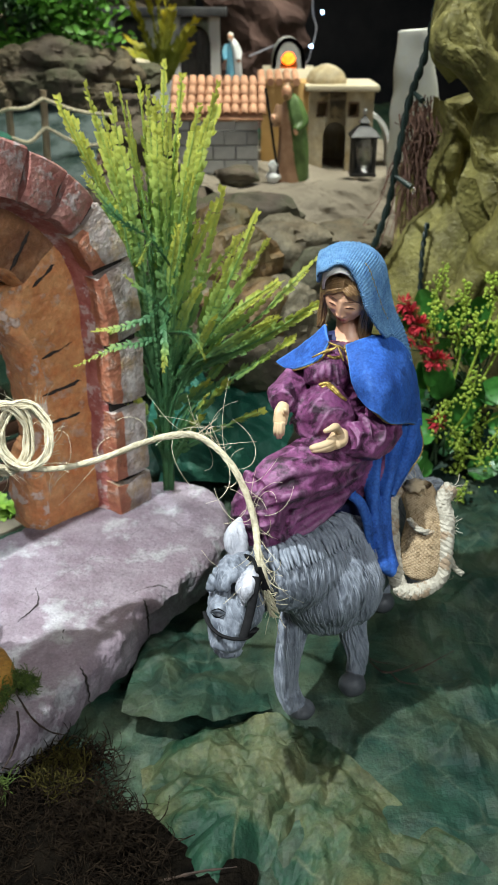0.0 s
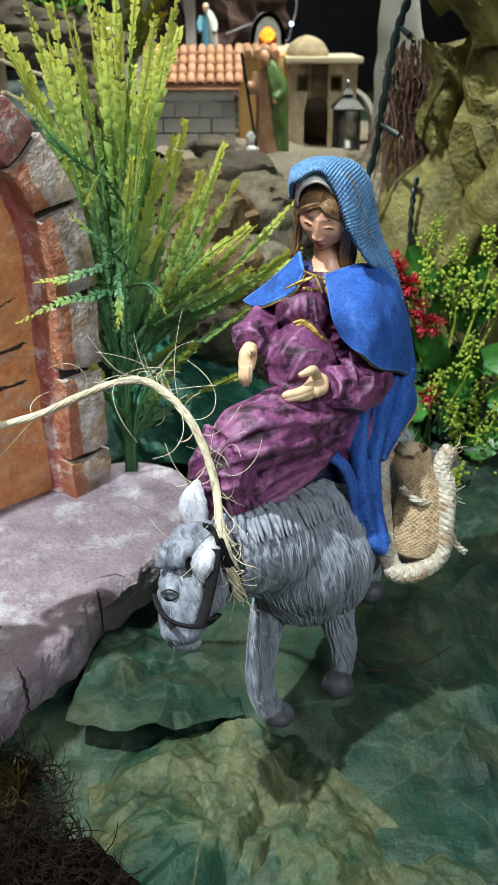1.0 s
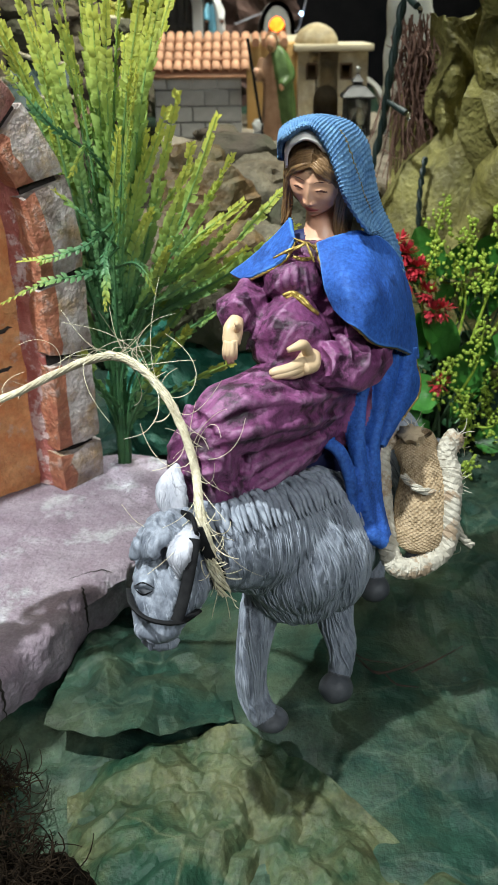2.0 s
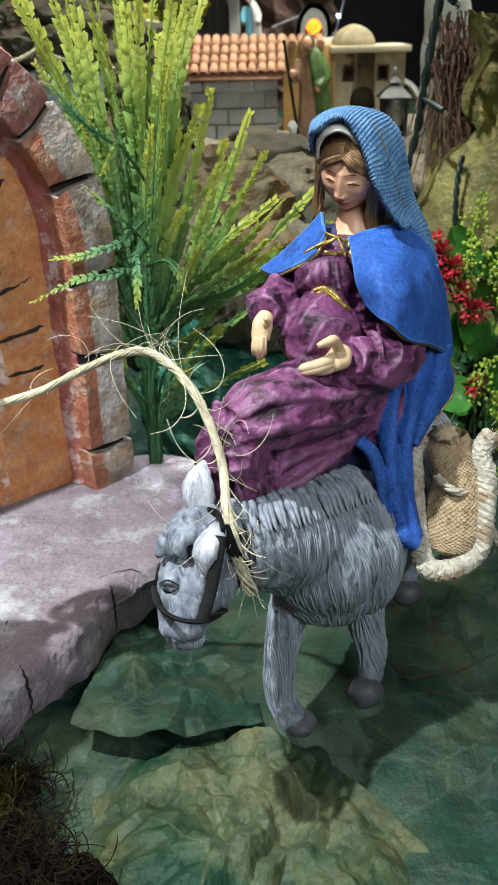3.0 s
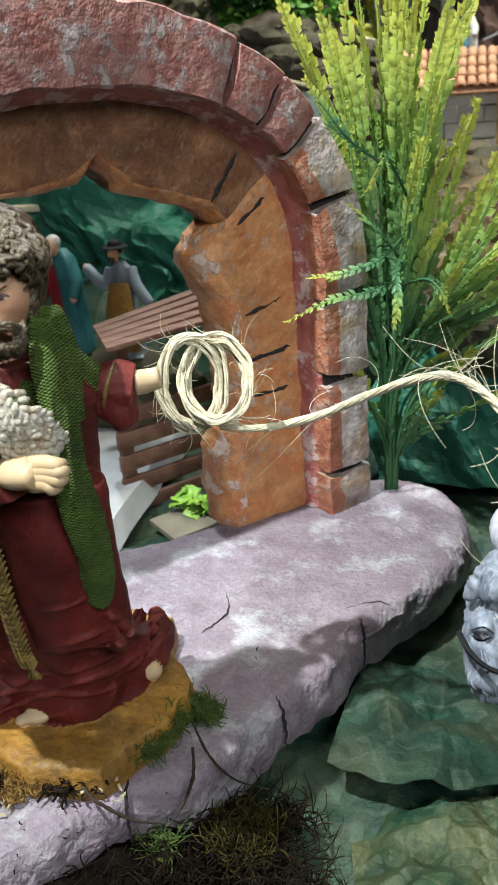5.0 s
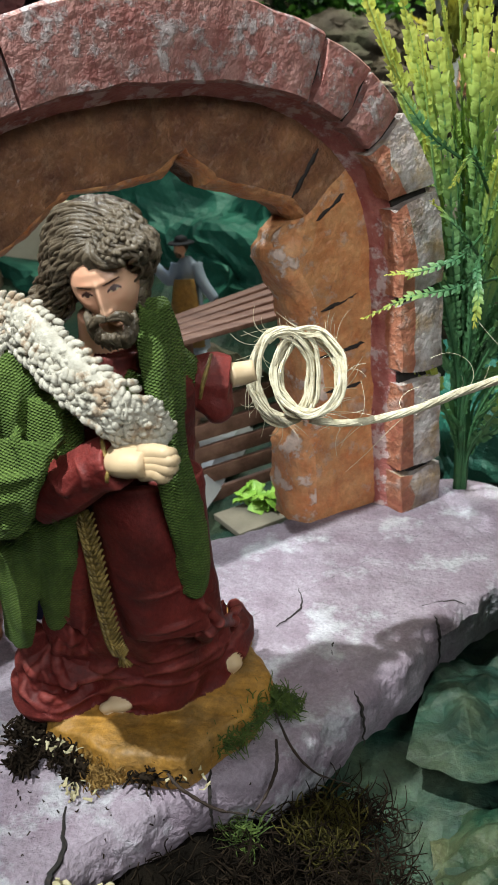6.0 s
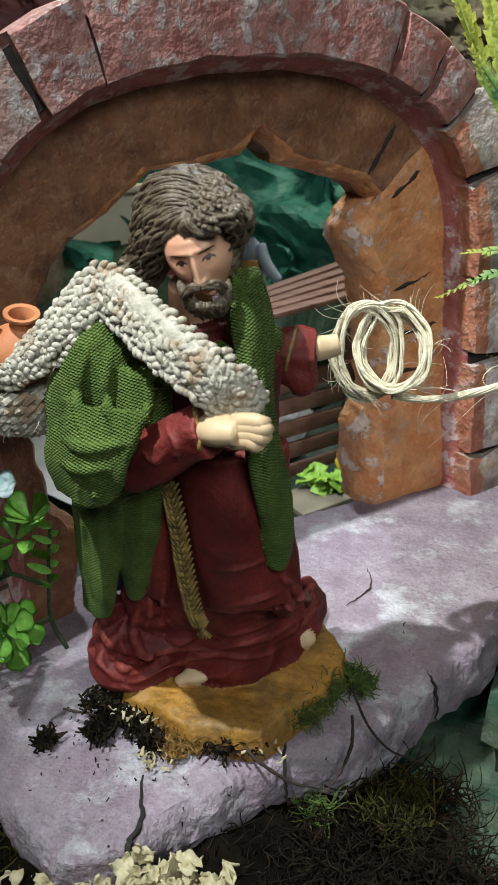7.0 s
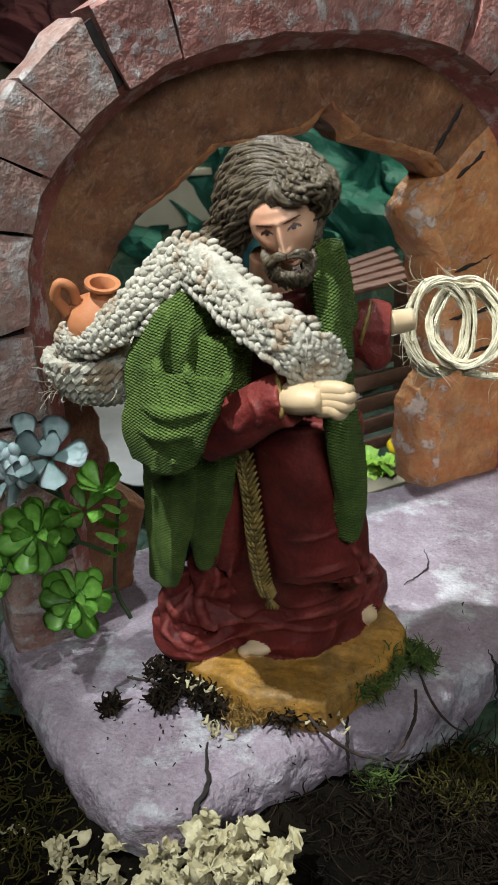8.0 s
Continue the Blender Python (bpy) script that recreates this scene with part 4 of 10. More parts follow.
def donkey_fur(bm, hit):
    def field(q):
        return V3((0.30 + 0.55 * noise.noise(q * 16), -0.25 + 0.4 * noise.noise(q * 16 + V3((9, 0, 0))), -1.0))
    comb(bm, field, lambda mi, p: mi == 0 and p.y > 0.490, 3000, 0.026, 0.00065, 0, 31, 0.10)
    comb(bm, field, lambda mi, p: mi == 0 and p.y <= 0.490, 260, 0.007, 0.0004, 0, 35, 0.15)
    # locks of the mane, two rows combed over the crest
    rg = random.Random(5)
    for row, (r0, r1, t0, t1, count) in enumerate((((0.0096, 0.4900, 0.1461), (0.0738, 0.5600, 0.1306), (0.0126, 0.4900, 0.1277), (0.0878, 0.5600, 0.1053), 26), ((0.0068, 0.4900, 0.1477), (0.0694, 0.5600, 0.1350), (0.0108, 0.4900, 0.1378), (0.0806, 0.5600, 0.1216), 22))):
        for k in range(count):
            u = (k + rg.uniform(-0.25, 0.25)) / (count - 1)
            sag = 1.0 - 0.35 * abs(u - 0.4)
            root_pt, tip_pt = V3(r0).lerp(V3(r1), u), V3(t0).lerp(V3(t1), u + rg.uniform(-0.02, 0.02))
            bend_pt = root_pt.lerp(tip_pt, 0.45) + V3((-0.002 + 0.004 * u, 0, 0.002))
            line = [hit(q) for q in smooth_line([root_pt, bend_pt, root_pt.lerp(tip_pt, sag)], 9)]
            tube(bm, [q + V3((0, -0.0022, 0.0018)) for q in line], [0.0012, 0.0021, 0.0022, 0.0016, 0.0005], 7, 0, 14)
    for pts in ([(-0.0234, 0.4400, 0.1349), (-0.0199, 0.4400, 0.1317), (-0.0151, 0.4400, 0.1340)], [(-0.0238, 0.4400, 0.1367), (-0.0195, 0.4400, 0.1386), (-0.0145, 0.4400, 0.1355)]):
        tube(bm, [hit(q) for q in smooth_line(pts, 10)], [0.0002, 0.0005, 0.0002], 6, 2, 12)
    comb(bm, field, lambda mi, p: mi == 3, 160, 0.009, 0.0004, 3, 32, 0.2)


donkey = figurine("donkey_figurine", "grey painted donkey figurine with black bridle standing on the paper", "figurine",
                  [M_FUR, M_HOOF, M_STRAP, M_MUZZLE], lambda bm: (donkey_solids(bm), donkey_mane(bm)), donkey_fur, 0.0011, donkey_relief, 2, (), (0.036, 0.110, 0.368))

bridle = thing("bridle", "black leather bridle on the donkey figurine's head", "bridle")
for pts, w in (([(-0.0285, 0.4560, 0.1235), (-0.0246, 0.4380, 0.1281), (-0.0179, 0.4295, 0.1275), (-0.0094, 0.4285, 0.1252), (-0.0016, 0.4340, 0.1217), (0.0047, 0.4520, 0.1141)], 0.0027),
               ([(0.0046, 0.4520, 0.1554), (0.0032, 0.4460, 0.1479), (0.0006, 0.4400, 0.1365), (-0.0024, 0.4340, 0.1268), (-0.0040, 0.4320, 0.1232)], 0.0036), ([(-0.0019, 0.4700, 0.1578), (0.0029, 0.4640, 0.1591), (0.0054, 0.4560, 0.1553)], 0.0036),
               ([(0.0055, 0.4620, 0.1548), (0.0099, 0.4620, 0.1407), (0.0152, 0.4680, 0.1253), (0.0155, 0.4780, 0.1076)], 0.0032)):
    bm = bmesh.new()
    tube(bm, [V3(q) + V3((0, -0.0022, 0.0008)) for q in pts], [(w * 0.80, 0.0011)] * 3, 10, 0, 24, hint=(0, -1, 0))
    part("strap", bm, M_STRAP, bridle)



# the seated woman: 0 dress, 1 blue, 2 knit, 3 skin, 4 hair, 5 veil, 6 gold, 7 shadow lining, 8 palms, 9 paint, 10 lips,
# 11 shoe
def rider_solids(bm):
    up = (0, 1, 0)
    tube(bm, [(0.086, 0.602, 0.125), (0.078, 0.592, 0.17), (0.069, 0.586, 0.215), (0.067, 0.586, 0.245), (0.067, 0.588, 0.262)], [(0.032, 0.032), (0.027, 0.027), (0.018, 0.018), (0.021, 0.015), (0.010, 0.009)], 28, 0, 24, up, folds=9, fdepth=0.03)
    tube(bm, [(0.0500, 0.5940, 0.2440), (0.0670, 0.5920, 0.2510), (0.0870, 0.6030, 0.2420)], [0.008, 0.011, 0.011], 16, 0, 12)
    blob(bm, (0.0530, 0.5600, 0.2150), (0.0215, 0.024, 0.024), 0)
    blob(bm, (0.0560, 0.5740, 0.2430), (0.0175, 0.012, 0.014), 0)
    # lap and skirt
    tube(bm, [(0.0770, 0.5880, 0.1710), (0.0510, 0.5430, 0.1850), (0.0240, 0.5140, 0.1880), (0.0100, 0.5030, 0.1830)], [(0.020, 0.020), (0.021, 0.022), (0.020, 0.020), (0.015, 0.017)], 26, 0, 24, folds=7, fdepth=0.06)
    tube(bm, [(0.0150, 0.5150, 0.1870), (0.0080, 0.5080, 0.1730), (0.0090, 0.5120, 0.1550), (0.0120, 0.5200, 0.1370)], [(0.018, 0.018), (0.019, 0.022), (0.018, 0.022), (0.016, 0.020)], 24, 0, 20, up, folds=8, fdepth=0.10)
    tube(bm, [(0.0680, 0.5780, 0.1590), (0.0450, 0.5480, 0.1590), (0.0230, 0.5300, 0.1520), (0.0170, 0.5260, 0.1330)], [(0.018, 0.020), (0.020, 0.024), (0.021, 0.024), (0.015, 0.017)], 24, 0, 22, folds=6, fdepth=0.10)
    tube(bm, [(0.0640, 0.5800, 0.1390), (0.0450, 0.5580, 0.1360), (0.0290, 0.5420, 0.1320)], [(0.010, 0.012), (0.012, 0.015), (0.011, 0.014)], 18, 0, 14, folds=5, fdepth=0.1)
    # arms
    tube(bm, [(0.0467, 0.5940, 0.2378), (0.0339, 0.5860, 0.2304), (0.0258, 0.5660, 0.2300), (0.0231, 0.5500, 0.2300)], [0.011, 0.0125, 0.0125, 0.0095], 18, 0, 20, folds=5, fdepth=0.07)
    tube(bm, [(0.0940, 0.6000, 0.2320), (0.0960, 0.5740, 0.2030), (0.0840, 0.5530, 0.2010), (0.0680, 0.5380, 0.2100)], [0.013, 0.0150, 0.0150, 0.0105], 20, 0, 24, folds=6, fdepth=0.08)
    # neck, and the bulk of the hair under the hood
    tube(bm, [(0.0700, 0.5900, 0.2500), (0.0708, 0.5900, 0.2594), (0.0716, 0.5940, 0.2673), (0.0724, 0.6020, 0.2795)], [(0.013, 0.008), (0.0105, 0.0085), (0.0095, 0.009), (0.009, 0.009)], 18, 3, 16, up)
    blob(bm, (0.0712, 0.6030, 0.2972), (0.0190, 0.0170, 0.0235), 4, (10, 0, -18))
    # shoulders under the cape, coloured with the dark shadow lining
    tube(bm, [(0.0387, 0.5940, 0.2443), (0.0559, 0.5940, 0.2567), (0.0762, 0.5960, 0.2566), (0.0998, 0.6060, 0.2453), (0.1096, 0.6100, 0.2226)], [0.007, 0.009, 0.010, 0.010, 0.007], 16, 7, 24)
    # hanging cloak
    tube(bm, [(0.1005, 0.5880, 0.2026), (0.0967, 0.5800, 0.1850), (0.0935, 0.5720, 0.1674), (0.0935, 0.5620, 0.1434), (0.0978, 0.5530, 0.1150), (0.1033, 0.5490, 0.0899)], [(0.006, 0.006), (0.0062, 0.006), (0.0058, 0.0055), (0.0052, 0.005), (0.0058, 0.005), (0.0062, 0.0045)], 22, 1, 46, up, folds=3, fdepth=0.10)
    tube(bm, [(0.1124, 0.5960, 0.1997), (0.1101, 0.5880, 0.1818), (0.1069, 0.5800, 0.1638), (0.1029, 0.5700, 0.1431), (0.1030, 0.5600, 0.1186), (0.1097, 0.5510, 0.0914)], [(0.0075, 0.006), (0.0078, 0.006), (0.0066, 0.0055), (0.0050, 0.005), (0.0058, 0.005), (0.0060, 0.0045)], 22, 1, 46, up, folds=3, fdepth=0.12)
    tube(bm, [(0.1242, 0.6060, 0.1927), (0.1236, 0.6000, 0.1735), (0.1170, 0.5920, 0.1549), (0.1100, 0.5800, 0.1382)], [(0.0085, 0.006), (0.0085, 0.006), (0.0066, 0.005), (0.0030, 0.003)], 20, 1, 30, up, folds=3, fdepth=0.12)
    tube(bm, [(0.0944, 0.5520, 0.1023), (0.1015, 0.5480, 0.0971), (0.1104, 0.5480, 0.0894)], [0.004, 0.0058, 0.0045], 14, 1, 14)
    tube(bm, [(0.0596, 0.5660, 0.1503), (0.0722, 0.5600, 0.1517), (0.0815, 0.5550, 0.1484), (0.0874, 0.5510, 0.1353), (0.0906, 0.5490, 0.1155), (0.0936, 0.5490, 0.1003)], [(0.002, 0.002), (0.0042, 0.0034), (0.0046, 0.0036), (0.0042, 0.0034), (0.0036, 0.003), (0.003, 0.0025)], 14, 1, 34)
    # dark fill for the shade between the cloak's folds
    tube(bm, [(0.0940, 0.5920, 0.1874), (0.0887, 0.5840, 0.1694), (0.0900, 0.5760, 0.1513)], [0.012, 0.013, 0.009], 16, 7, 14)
    # dark fill put where shade lies at the saddle, and the shoe
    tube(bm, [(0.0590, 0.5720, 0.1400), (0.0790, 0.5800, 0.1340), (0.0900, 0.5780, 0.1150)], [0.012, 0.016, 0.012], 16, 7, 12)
    tube(bm, [(0.0960, 0.5580, 0.0960), (0.0950, 0.5520, 0.0780), (0.0900, 0.5450, 0.0730)], [0.009, 0.0085, 0.0055], 14, 11, 12)


def rider_relief(mi, p):
    if mi == 0:
        w = V3((noise.noise(p * 26), noise.noise(p * 26 + V3((4, 0, 0))), noise.noise(p * 26 + V3((0, 4, 0))))) * 0.010
        q = p + w
        along = V3((q.x * 26 + q.y * 14, q.y * 30, q.z * 75 - q.x * 22))
        return 0.0026 * (0.4 - 1.5 * abs(noise.noise(along))) + 0.0012 * noise.noise(along * 0.7 + V3((3, 0, 0))) + 0.0007 * (0.4 - 1.4 * abs(noise.noise(along * 1.9)))
    if mi == 1:
        return 0.0008 * stretched(p, 60, 60, 24) + 0.0002 * noise.noise(p * 400)
    if mi == 4:
        return 0.0010 * stretched(p, 260, 260, 60)
    return 0.0


RIDER_EYE = (0.036, 0.110, 0.368)


def rider_details(bm, hit):
    def cord(pts, r=0.0006, n=30):
        line = [hit(q) + V3((noise.noise(q * 900), -1.0 + noise.noise(q * 900 + V3((7, 0, 0))), 0)) * 0.0004 for q in smooth_line(pts, n)]
        tube(bm, line, [r, r * 1.3, r], 6, 6, n)

    def hem(line, r=0.00075):
        line = [q + V3((noise.noise(q * 500), noise.noise(q * 500 + V3((7, 0, 0))), noise.noise(q * 500 + V3((0, 5, 0))))) * 0.0005 for q in line]
        tube(bm, line, [r, r * 1.3, r * 0.8, r * 1.2, r], 6, 6, len(line))

    def soft(u, v, p):
        return 0.0012 * noise.noise(p * 38) + 0.0007 * noise.noise(p * 85) + 0.00022 * noise.noise(p * 420)
    # the girdle and the gathered neckline
    cord([(0.0489, 0.5600, 0.2393), (0.0538, 0.5560, 0.2419), (0.0589, 0.5520, 0.2399), (0.0635, 0.5490, 0.2354), (0.0673, 0.5520, 0.2314)], 0.0012)
    cord([(0.0504, 0.5600, 0.2377), (0.0550, 0.5560, 0.2400), (0.0607, 0.5520, 0.2363), (0.0653, 0.5490, 0.2332)], 0.0009)
    cord([(0.0549, 0.5680, 0.2579), (0.0598, 0.5660, 0.2571), (0.0657, 0.5660, 0.2577)], 0.0011)
    # cape: the wide fall over one shoulder, the short one over the other, and the lobe behind
    g = cloth(bm, [[(0.0672, 0.5740, 0.2635), (0.0770, 0.5780, 0.2652), (0.0903, 0.5860, 0.2660), (0.1058, 0.5980, 0.2595), (0.1197, 0.6140, 0.2408)],
                   [(0.0693, 0.5660, 0.2546), (0.0808, 0.5630, 0.2570), (0.0966, 0.5720, 0.2537), (0.1138, 0.5970, 0.2403), (0.1265, 0.6200, 0.2223)],
                   [(0.0721, 0.5580, 0.2435), (0.0838, 0.5470, 0.2455), (0.1003, 0.5570, 0.2386), (0.1184, 0.5920, 0.2222), (0.1315, 0.6240, 0.2043)],
                   [(0.0774, 0.5540, 0.2337), (0.0859, 0.5430, 0.2274), (0.0984, 0.5500, 0.2148), (0.1164, 0.5800, 0.2009), (0.1340, 0.6160, 0.1811)]], 70, 60, 1, 0.0022, soft)
    hem(g[0])
    hem([row[-1] for row in g])
    hem([row[0] for row in g][:36])
    g = cloth(bm, [[(0.1312, 0.6240, 0.2043), (0.1260, 0.6100, 0.1983), (0.1178, 0.5900, 0.1973)], [(0.1348, 0.6200, 0.1796), (0.1286, 0.6060, 0.1819), (0.1162, 0.5920, 0.1873)],
                   [(0.1377, 0.6160, 0.1595), (0.1283, 0.6030, 0.1612), (0.1136, 0.5900, 0.1667)], [(0.1251, 0.6020, 0.1459), (0.1191, 0.5960, 0.1456), (0.1109, 0.5860, 0.1484)]], 30, 40, 1, 0.002, soft)
    hem(g[0])
    g = cloth(bm, [[(0.0544, 0.5860, 0.2749), (0.0552, 0.5800, 0.2701), (0.0565, 0.5740, 0.2655)], [(0.0443, 0.5920, 0.2611), (0.0462, 0.5800, 0.2582), (0.0505, 0.5680, 0.2562)], [(0.0324, 0.5980, 0.2491), (0.0349, 0.5840, 0.2469), (0.0410, 0.5700, 0.2492)], [(0.0213, 0.6020, 0.2392), (0.0267, 0.5900, 0.2400), (0.0340, 0.5760, 0.2440)]], 24, 40, 1, 0.0022, soft)
    hem(g[-1])
    hem(g[0])
    hem([row[-1] for row in g])
    # laces at the throat
    for pts in ([(0.0549, 0.5720, 0.2671), (0.0607, 0.5690, 0.2653), (0.0672, 0.5680, 0.2631)], [(0.0504, 0.5670, 0.2600), (0.0577, 0.5660, 0.2637), (0.0621, 0.5680, 0.2655), (0.0663, 0.5680, 0.2619)], [(0.0439, 0.5660, 0.2580), (0.0518, 0.5660, 0.2620), (0.0586, 0.5670, 0.2646)], [(0.0615, 0.5670, 0.2655), (0.0638, 0.5640, 0.2605), (0.0656, 0.5630, 0.2563)]):
        tube(bm, smooth_line([V3(q) for q in pts], 14), [0.0005, 0.0009, 0.0005], 6, 6, 14)
    # head, hair, veil and the knitted hood
    c, S, F, U = carved_head(bm, (0.0632, 0.5745, 0.2926), (-0.40, -0.84, -0.29), -8, (0.0160, 0.0162, 0.0212), (3, 9, 10, 5), {"brow": 0.01, "nose": 0.12, "mouth": 0.05, "lowered": True, "brow_line": 0.012, "frown": 0.0, "open": False})

    def on_head(x, y, z):
        return c + S * (x * 0.0152) + F * (y * 0.0162) + U * (z * 0.0212)
    for sg, seed, w in ((1, 41, 0.98), (-1, 42, 0.88)):
        guides = [[on_head(0.0, 0.90, 0.58), on_head(sg * 0.34, 0.98, 0.48), on_head(sg * 0.78 * w, 0.70, 0.20), on_head(sg * 0.95 * w, 0.48, -0.20), on_head(sg * 0.97 * w, 0.38, -0.80), on_head(sg * 1.00 * w, 0.45, -1.45)],
                  [on_head(0.0, 0.80, 0.76), on_head(sg * 0.44, 0.88, 0.62), on_head(sg * 0.94 * w, 0.54, 0.22), on_head(sg * 1.10 * w, 0.34, -0.20), on_head(sg * 1.14 * w, 0.24, -0.80), on_head(sg * 1.20 * w, 0.36, -1.50)],
                  [on_head(0.0, 0.62, 0.96), on_head(sg * 0.54, 0.66, 0.80), on_head(sg * 1.06 * w, 0.32, 0.26), on_head(sg * 1.22 * w, 0.14, -0.20), on_head(sg * 1.28 * w, 0.04, -0.80), on_head(sg * 1.32 * w, 0.18, -1.50)],
                  [on_head(0.0, 0.38, 1.12), on_head(sg * 0.64, 0.40, 0.94), on_head(sg * 1.16 * w, 0.08, 0.26), on_head(sg * 1.28 * w, -0.05, -0.20), on_head(sg * 1.32 * w, -0.12, -0.80), on_head(sg * 1.36 * w, 0.02, -1.40)]]
        locks(bm, guides, 64, 0.00115, 4, seed, 0.0009, 0.0007, 30)
    cloth(bm, [[(0.0504, 0.5820, 0.3020), (0.0511, 0.5720, 0.3124), (0.0554, 0.5670, 0.3169), (0.0608, 0.5650, 0.3186), (0.0670, 0.5660, 0.3157), (0.0720, 0.5700, 0.3093), (0.0755, 0.5790, 0.3006)], [(0.0499, 0.5860, 0.3051), (0.0507, 0.5770, 0.3156), (0.0555, 0.5720, 0.3217), (0.0615, 0.5700, 0.3233), (0.0684, 0.5710, 0.3202), (0.0737, 0.5750, 0.3127), (0.0767, 0.5840, 0.3027)]], 50, 8, 5, 0.0016, lambda u, v, p: 0.0006 * noise.noise(p * 160))

    def knit(u, v, p):
        w = u * 66 + 1.2 * noise.noise(p * 40)
        return 0.00030 * math.sin(w * 6.283) + 0.00024 * math.sin(v * 150 + 3 * math.floor(w)) + 0.0006 * noise.noise(p * 60) + 0.00025 * noise.noise(p * 700)
    g = cloth(bm, [[(0.0508, 0.5960, 0.3044), (0.0503, 0.5840, 0.3137), (0.0535, 0.5760, 0.3162), (0.0590, 0.5740, 0.3201), (0.0641, 0.5740, 0.3194), (0.0715, 0.5780, 0.3085), (0.0769, 0.5800, 0.2965), (0.0831, 0.5840, 0.2831), (0.0959, 0.5920, 0.2652), (0.1019, 0.6000, 0.2616), (0.1180, 0.6100, 0.2392)],
                   [(0.0478, 0.5860, 0.3063), (0.0475, 0.5740, 0.3154), (0.0503, 0.5670, 0.3199), (0.0579, 0.5640, 0.3250), (0.0650, 0.5630, 0.3237), (0.0724, 0.5650, 0.3115), (0.0775, 0.5650, 0.3001), (0.0832, 0.5680, 0.2870), (0.0961, 0.5800, 0.2686), (0.1045, 0.5960, 0.2618), (0.1210, 0.6080, 0.2377)],
                   [(0.0476, 0.6000, 0.3051), (0.0470, 0.5900, 0.3153), (0.0491, 0.5840, 0.3214), (0.0586, 0.5800, 0.3267), (0.0705, 0.5800, 0.3268), (0.0805, 0.5790, 0.3189), (0.0880, 0.5830, 0.3029), (0.0946, 0.5910, 0.2858), (0.1019, 0.6040, 0.2719), (0.1129, 0.6100, 0.2580), (0.1233, 0.6160, 0.2363)],
                   [(0.0486, 0.6160, 0.3036), (0.0486, 0.6100, 0.3149), (0.0510, 0.6080, 0.3202), (0.0617, 0.6070, 0.3249), (0.0772, 0.6070, 0.3249), (0.0897, 0.6100, 0.3198), (0.0988, 0.6150, 0.3070), (0.1047, 0.6200, 0.2851), (0.1099, 0.6220, 0.2715), (0.1190, 0.6240, 0.2539), (0.1247, 0.6220, 0.2340)],
                   [(0.0507, 0.6360, 0.3017), (0.0519, 0.6370, 0.3126), (0.0567, 0.6380, 0.3160), (0.0663, 0.6400, 0.3199), (0.0809, 0.6420, 0.3194), (0.0922, 0.6440, 0.3142), (0.0995, 0.6460, 0.3008), (0.1032, 0.6460, 0.2810), (0.1082, 0.6450, 0.2660), (0.1176, 0.6400, 0.2494), (0.1245, 0.6320, 0.2308)]], 420, 90, 2, 0.0016, knit)
    hem([row[44] for row in g][200:330], 0.00035)
    # the two open palms
    tube(bm, [(0.0240, 0.5490, 0.2296), (0.0224, 0.5430, 0.2262), (0.0212, 0.5390, 0.2200)], [(0.0040, 0.0036), (0.0056, 0.0036), (0.0050, 0.0032)], 14, 8, 14, (0, 1, 0))
    for x0, x1, zt, y in ((0.0188, 0.0180, 0.2122, 0.5370), (0.0203, 0.0199, 0.2103, 0.5360), (0.0219, 0.0217, 0.2106, 0.5360), (0.0233, 0.0233, 0.2122, 0.5375)):
        tube(bm, [(x0, y, 0.2220), ((x0 + x1) / 2 - 0.0003, y - 0.0025, 0.2165), (x1, y, zt)], [0.0018, 0.0018, 0.0011], 9, 8, 10)
    tube(bm, [(0.0240, 0.5410, 0.2270), (0.0254, 0.5360, 0.2300), (0.0240, 0.5335, 0.2330)], [0.0021, 0.0019, 0.0012], 9, 8, 10)
    tube(bm, [(0.0630, 0.5400, 0.2127), (0.0609, 0.5330, 0.2103), (0.0566, 0.5270, 0.2105)], [(0.0058, 0.005), (0.0072, 0.005), (0.0058, 0.0042)], 14, 8, 14)
    for pts in ([(0.0589, 0.5290, 0.2130), (0.0510, 0.5230, 0.2117), (0.0434, 0.5210, 0.2107), (0.0411, 0.5210, 0.2098)], [(0.0590, 0.5290, 0.2106), (0.0519, 0.5230, 0.2099), (0.0445, 0.5210, 0.2089), (0.0419, 0.5210, 0.2086)], [(0.0596, 0.5300, 0.2084), (0.0540, 0.5250, 0.2079), (0.0474, 0.5230, 0.2072)], [(0.0622, 0.5370, 0.2132), (0.0588, 0.5290, 0.2221), (0.0552, 0.5250, 0.2229), (0.0501, 0.5230, 0.2216)]):
        tube(bm, pts, [0.0030, 0.0029, 0.0024, 0.0013], 10, 8, 14)

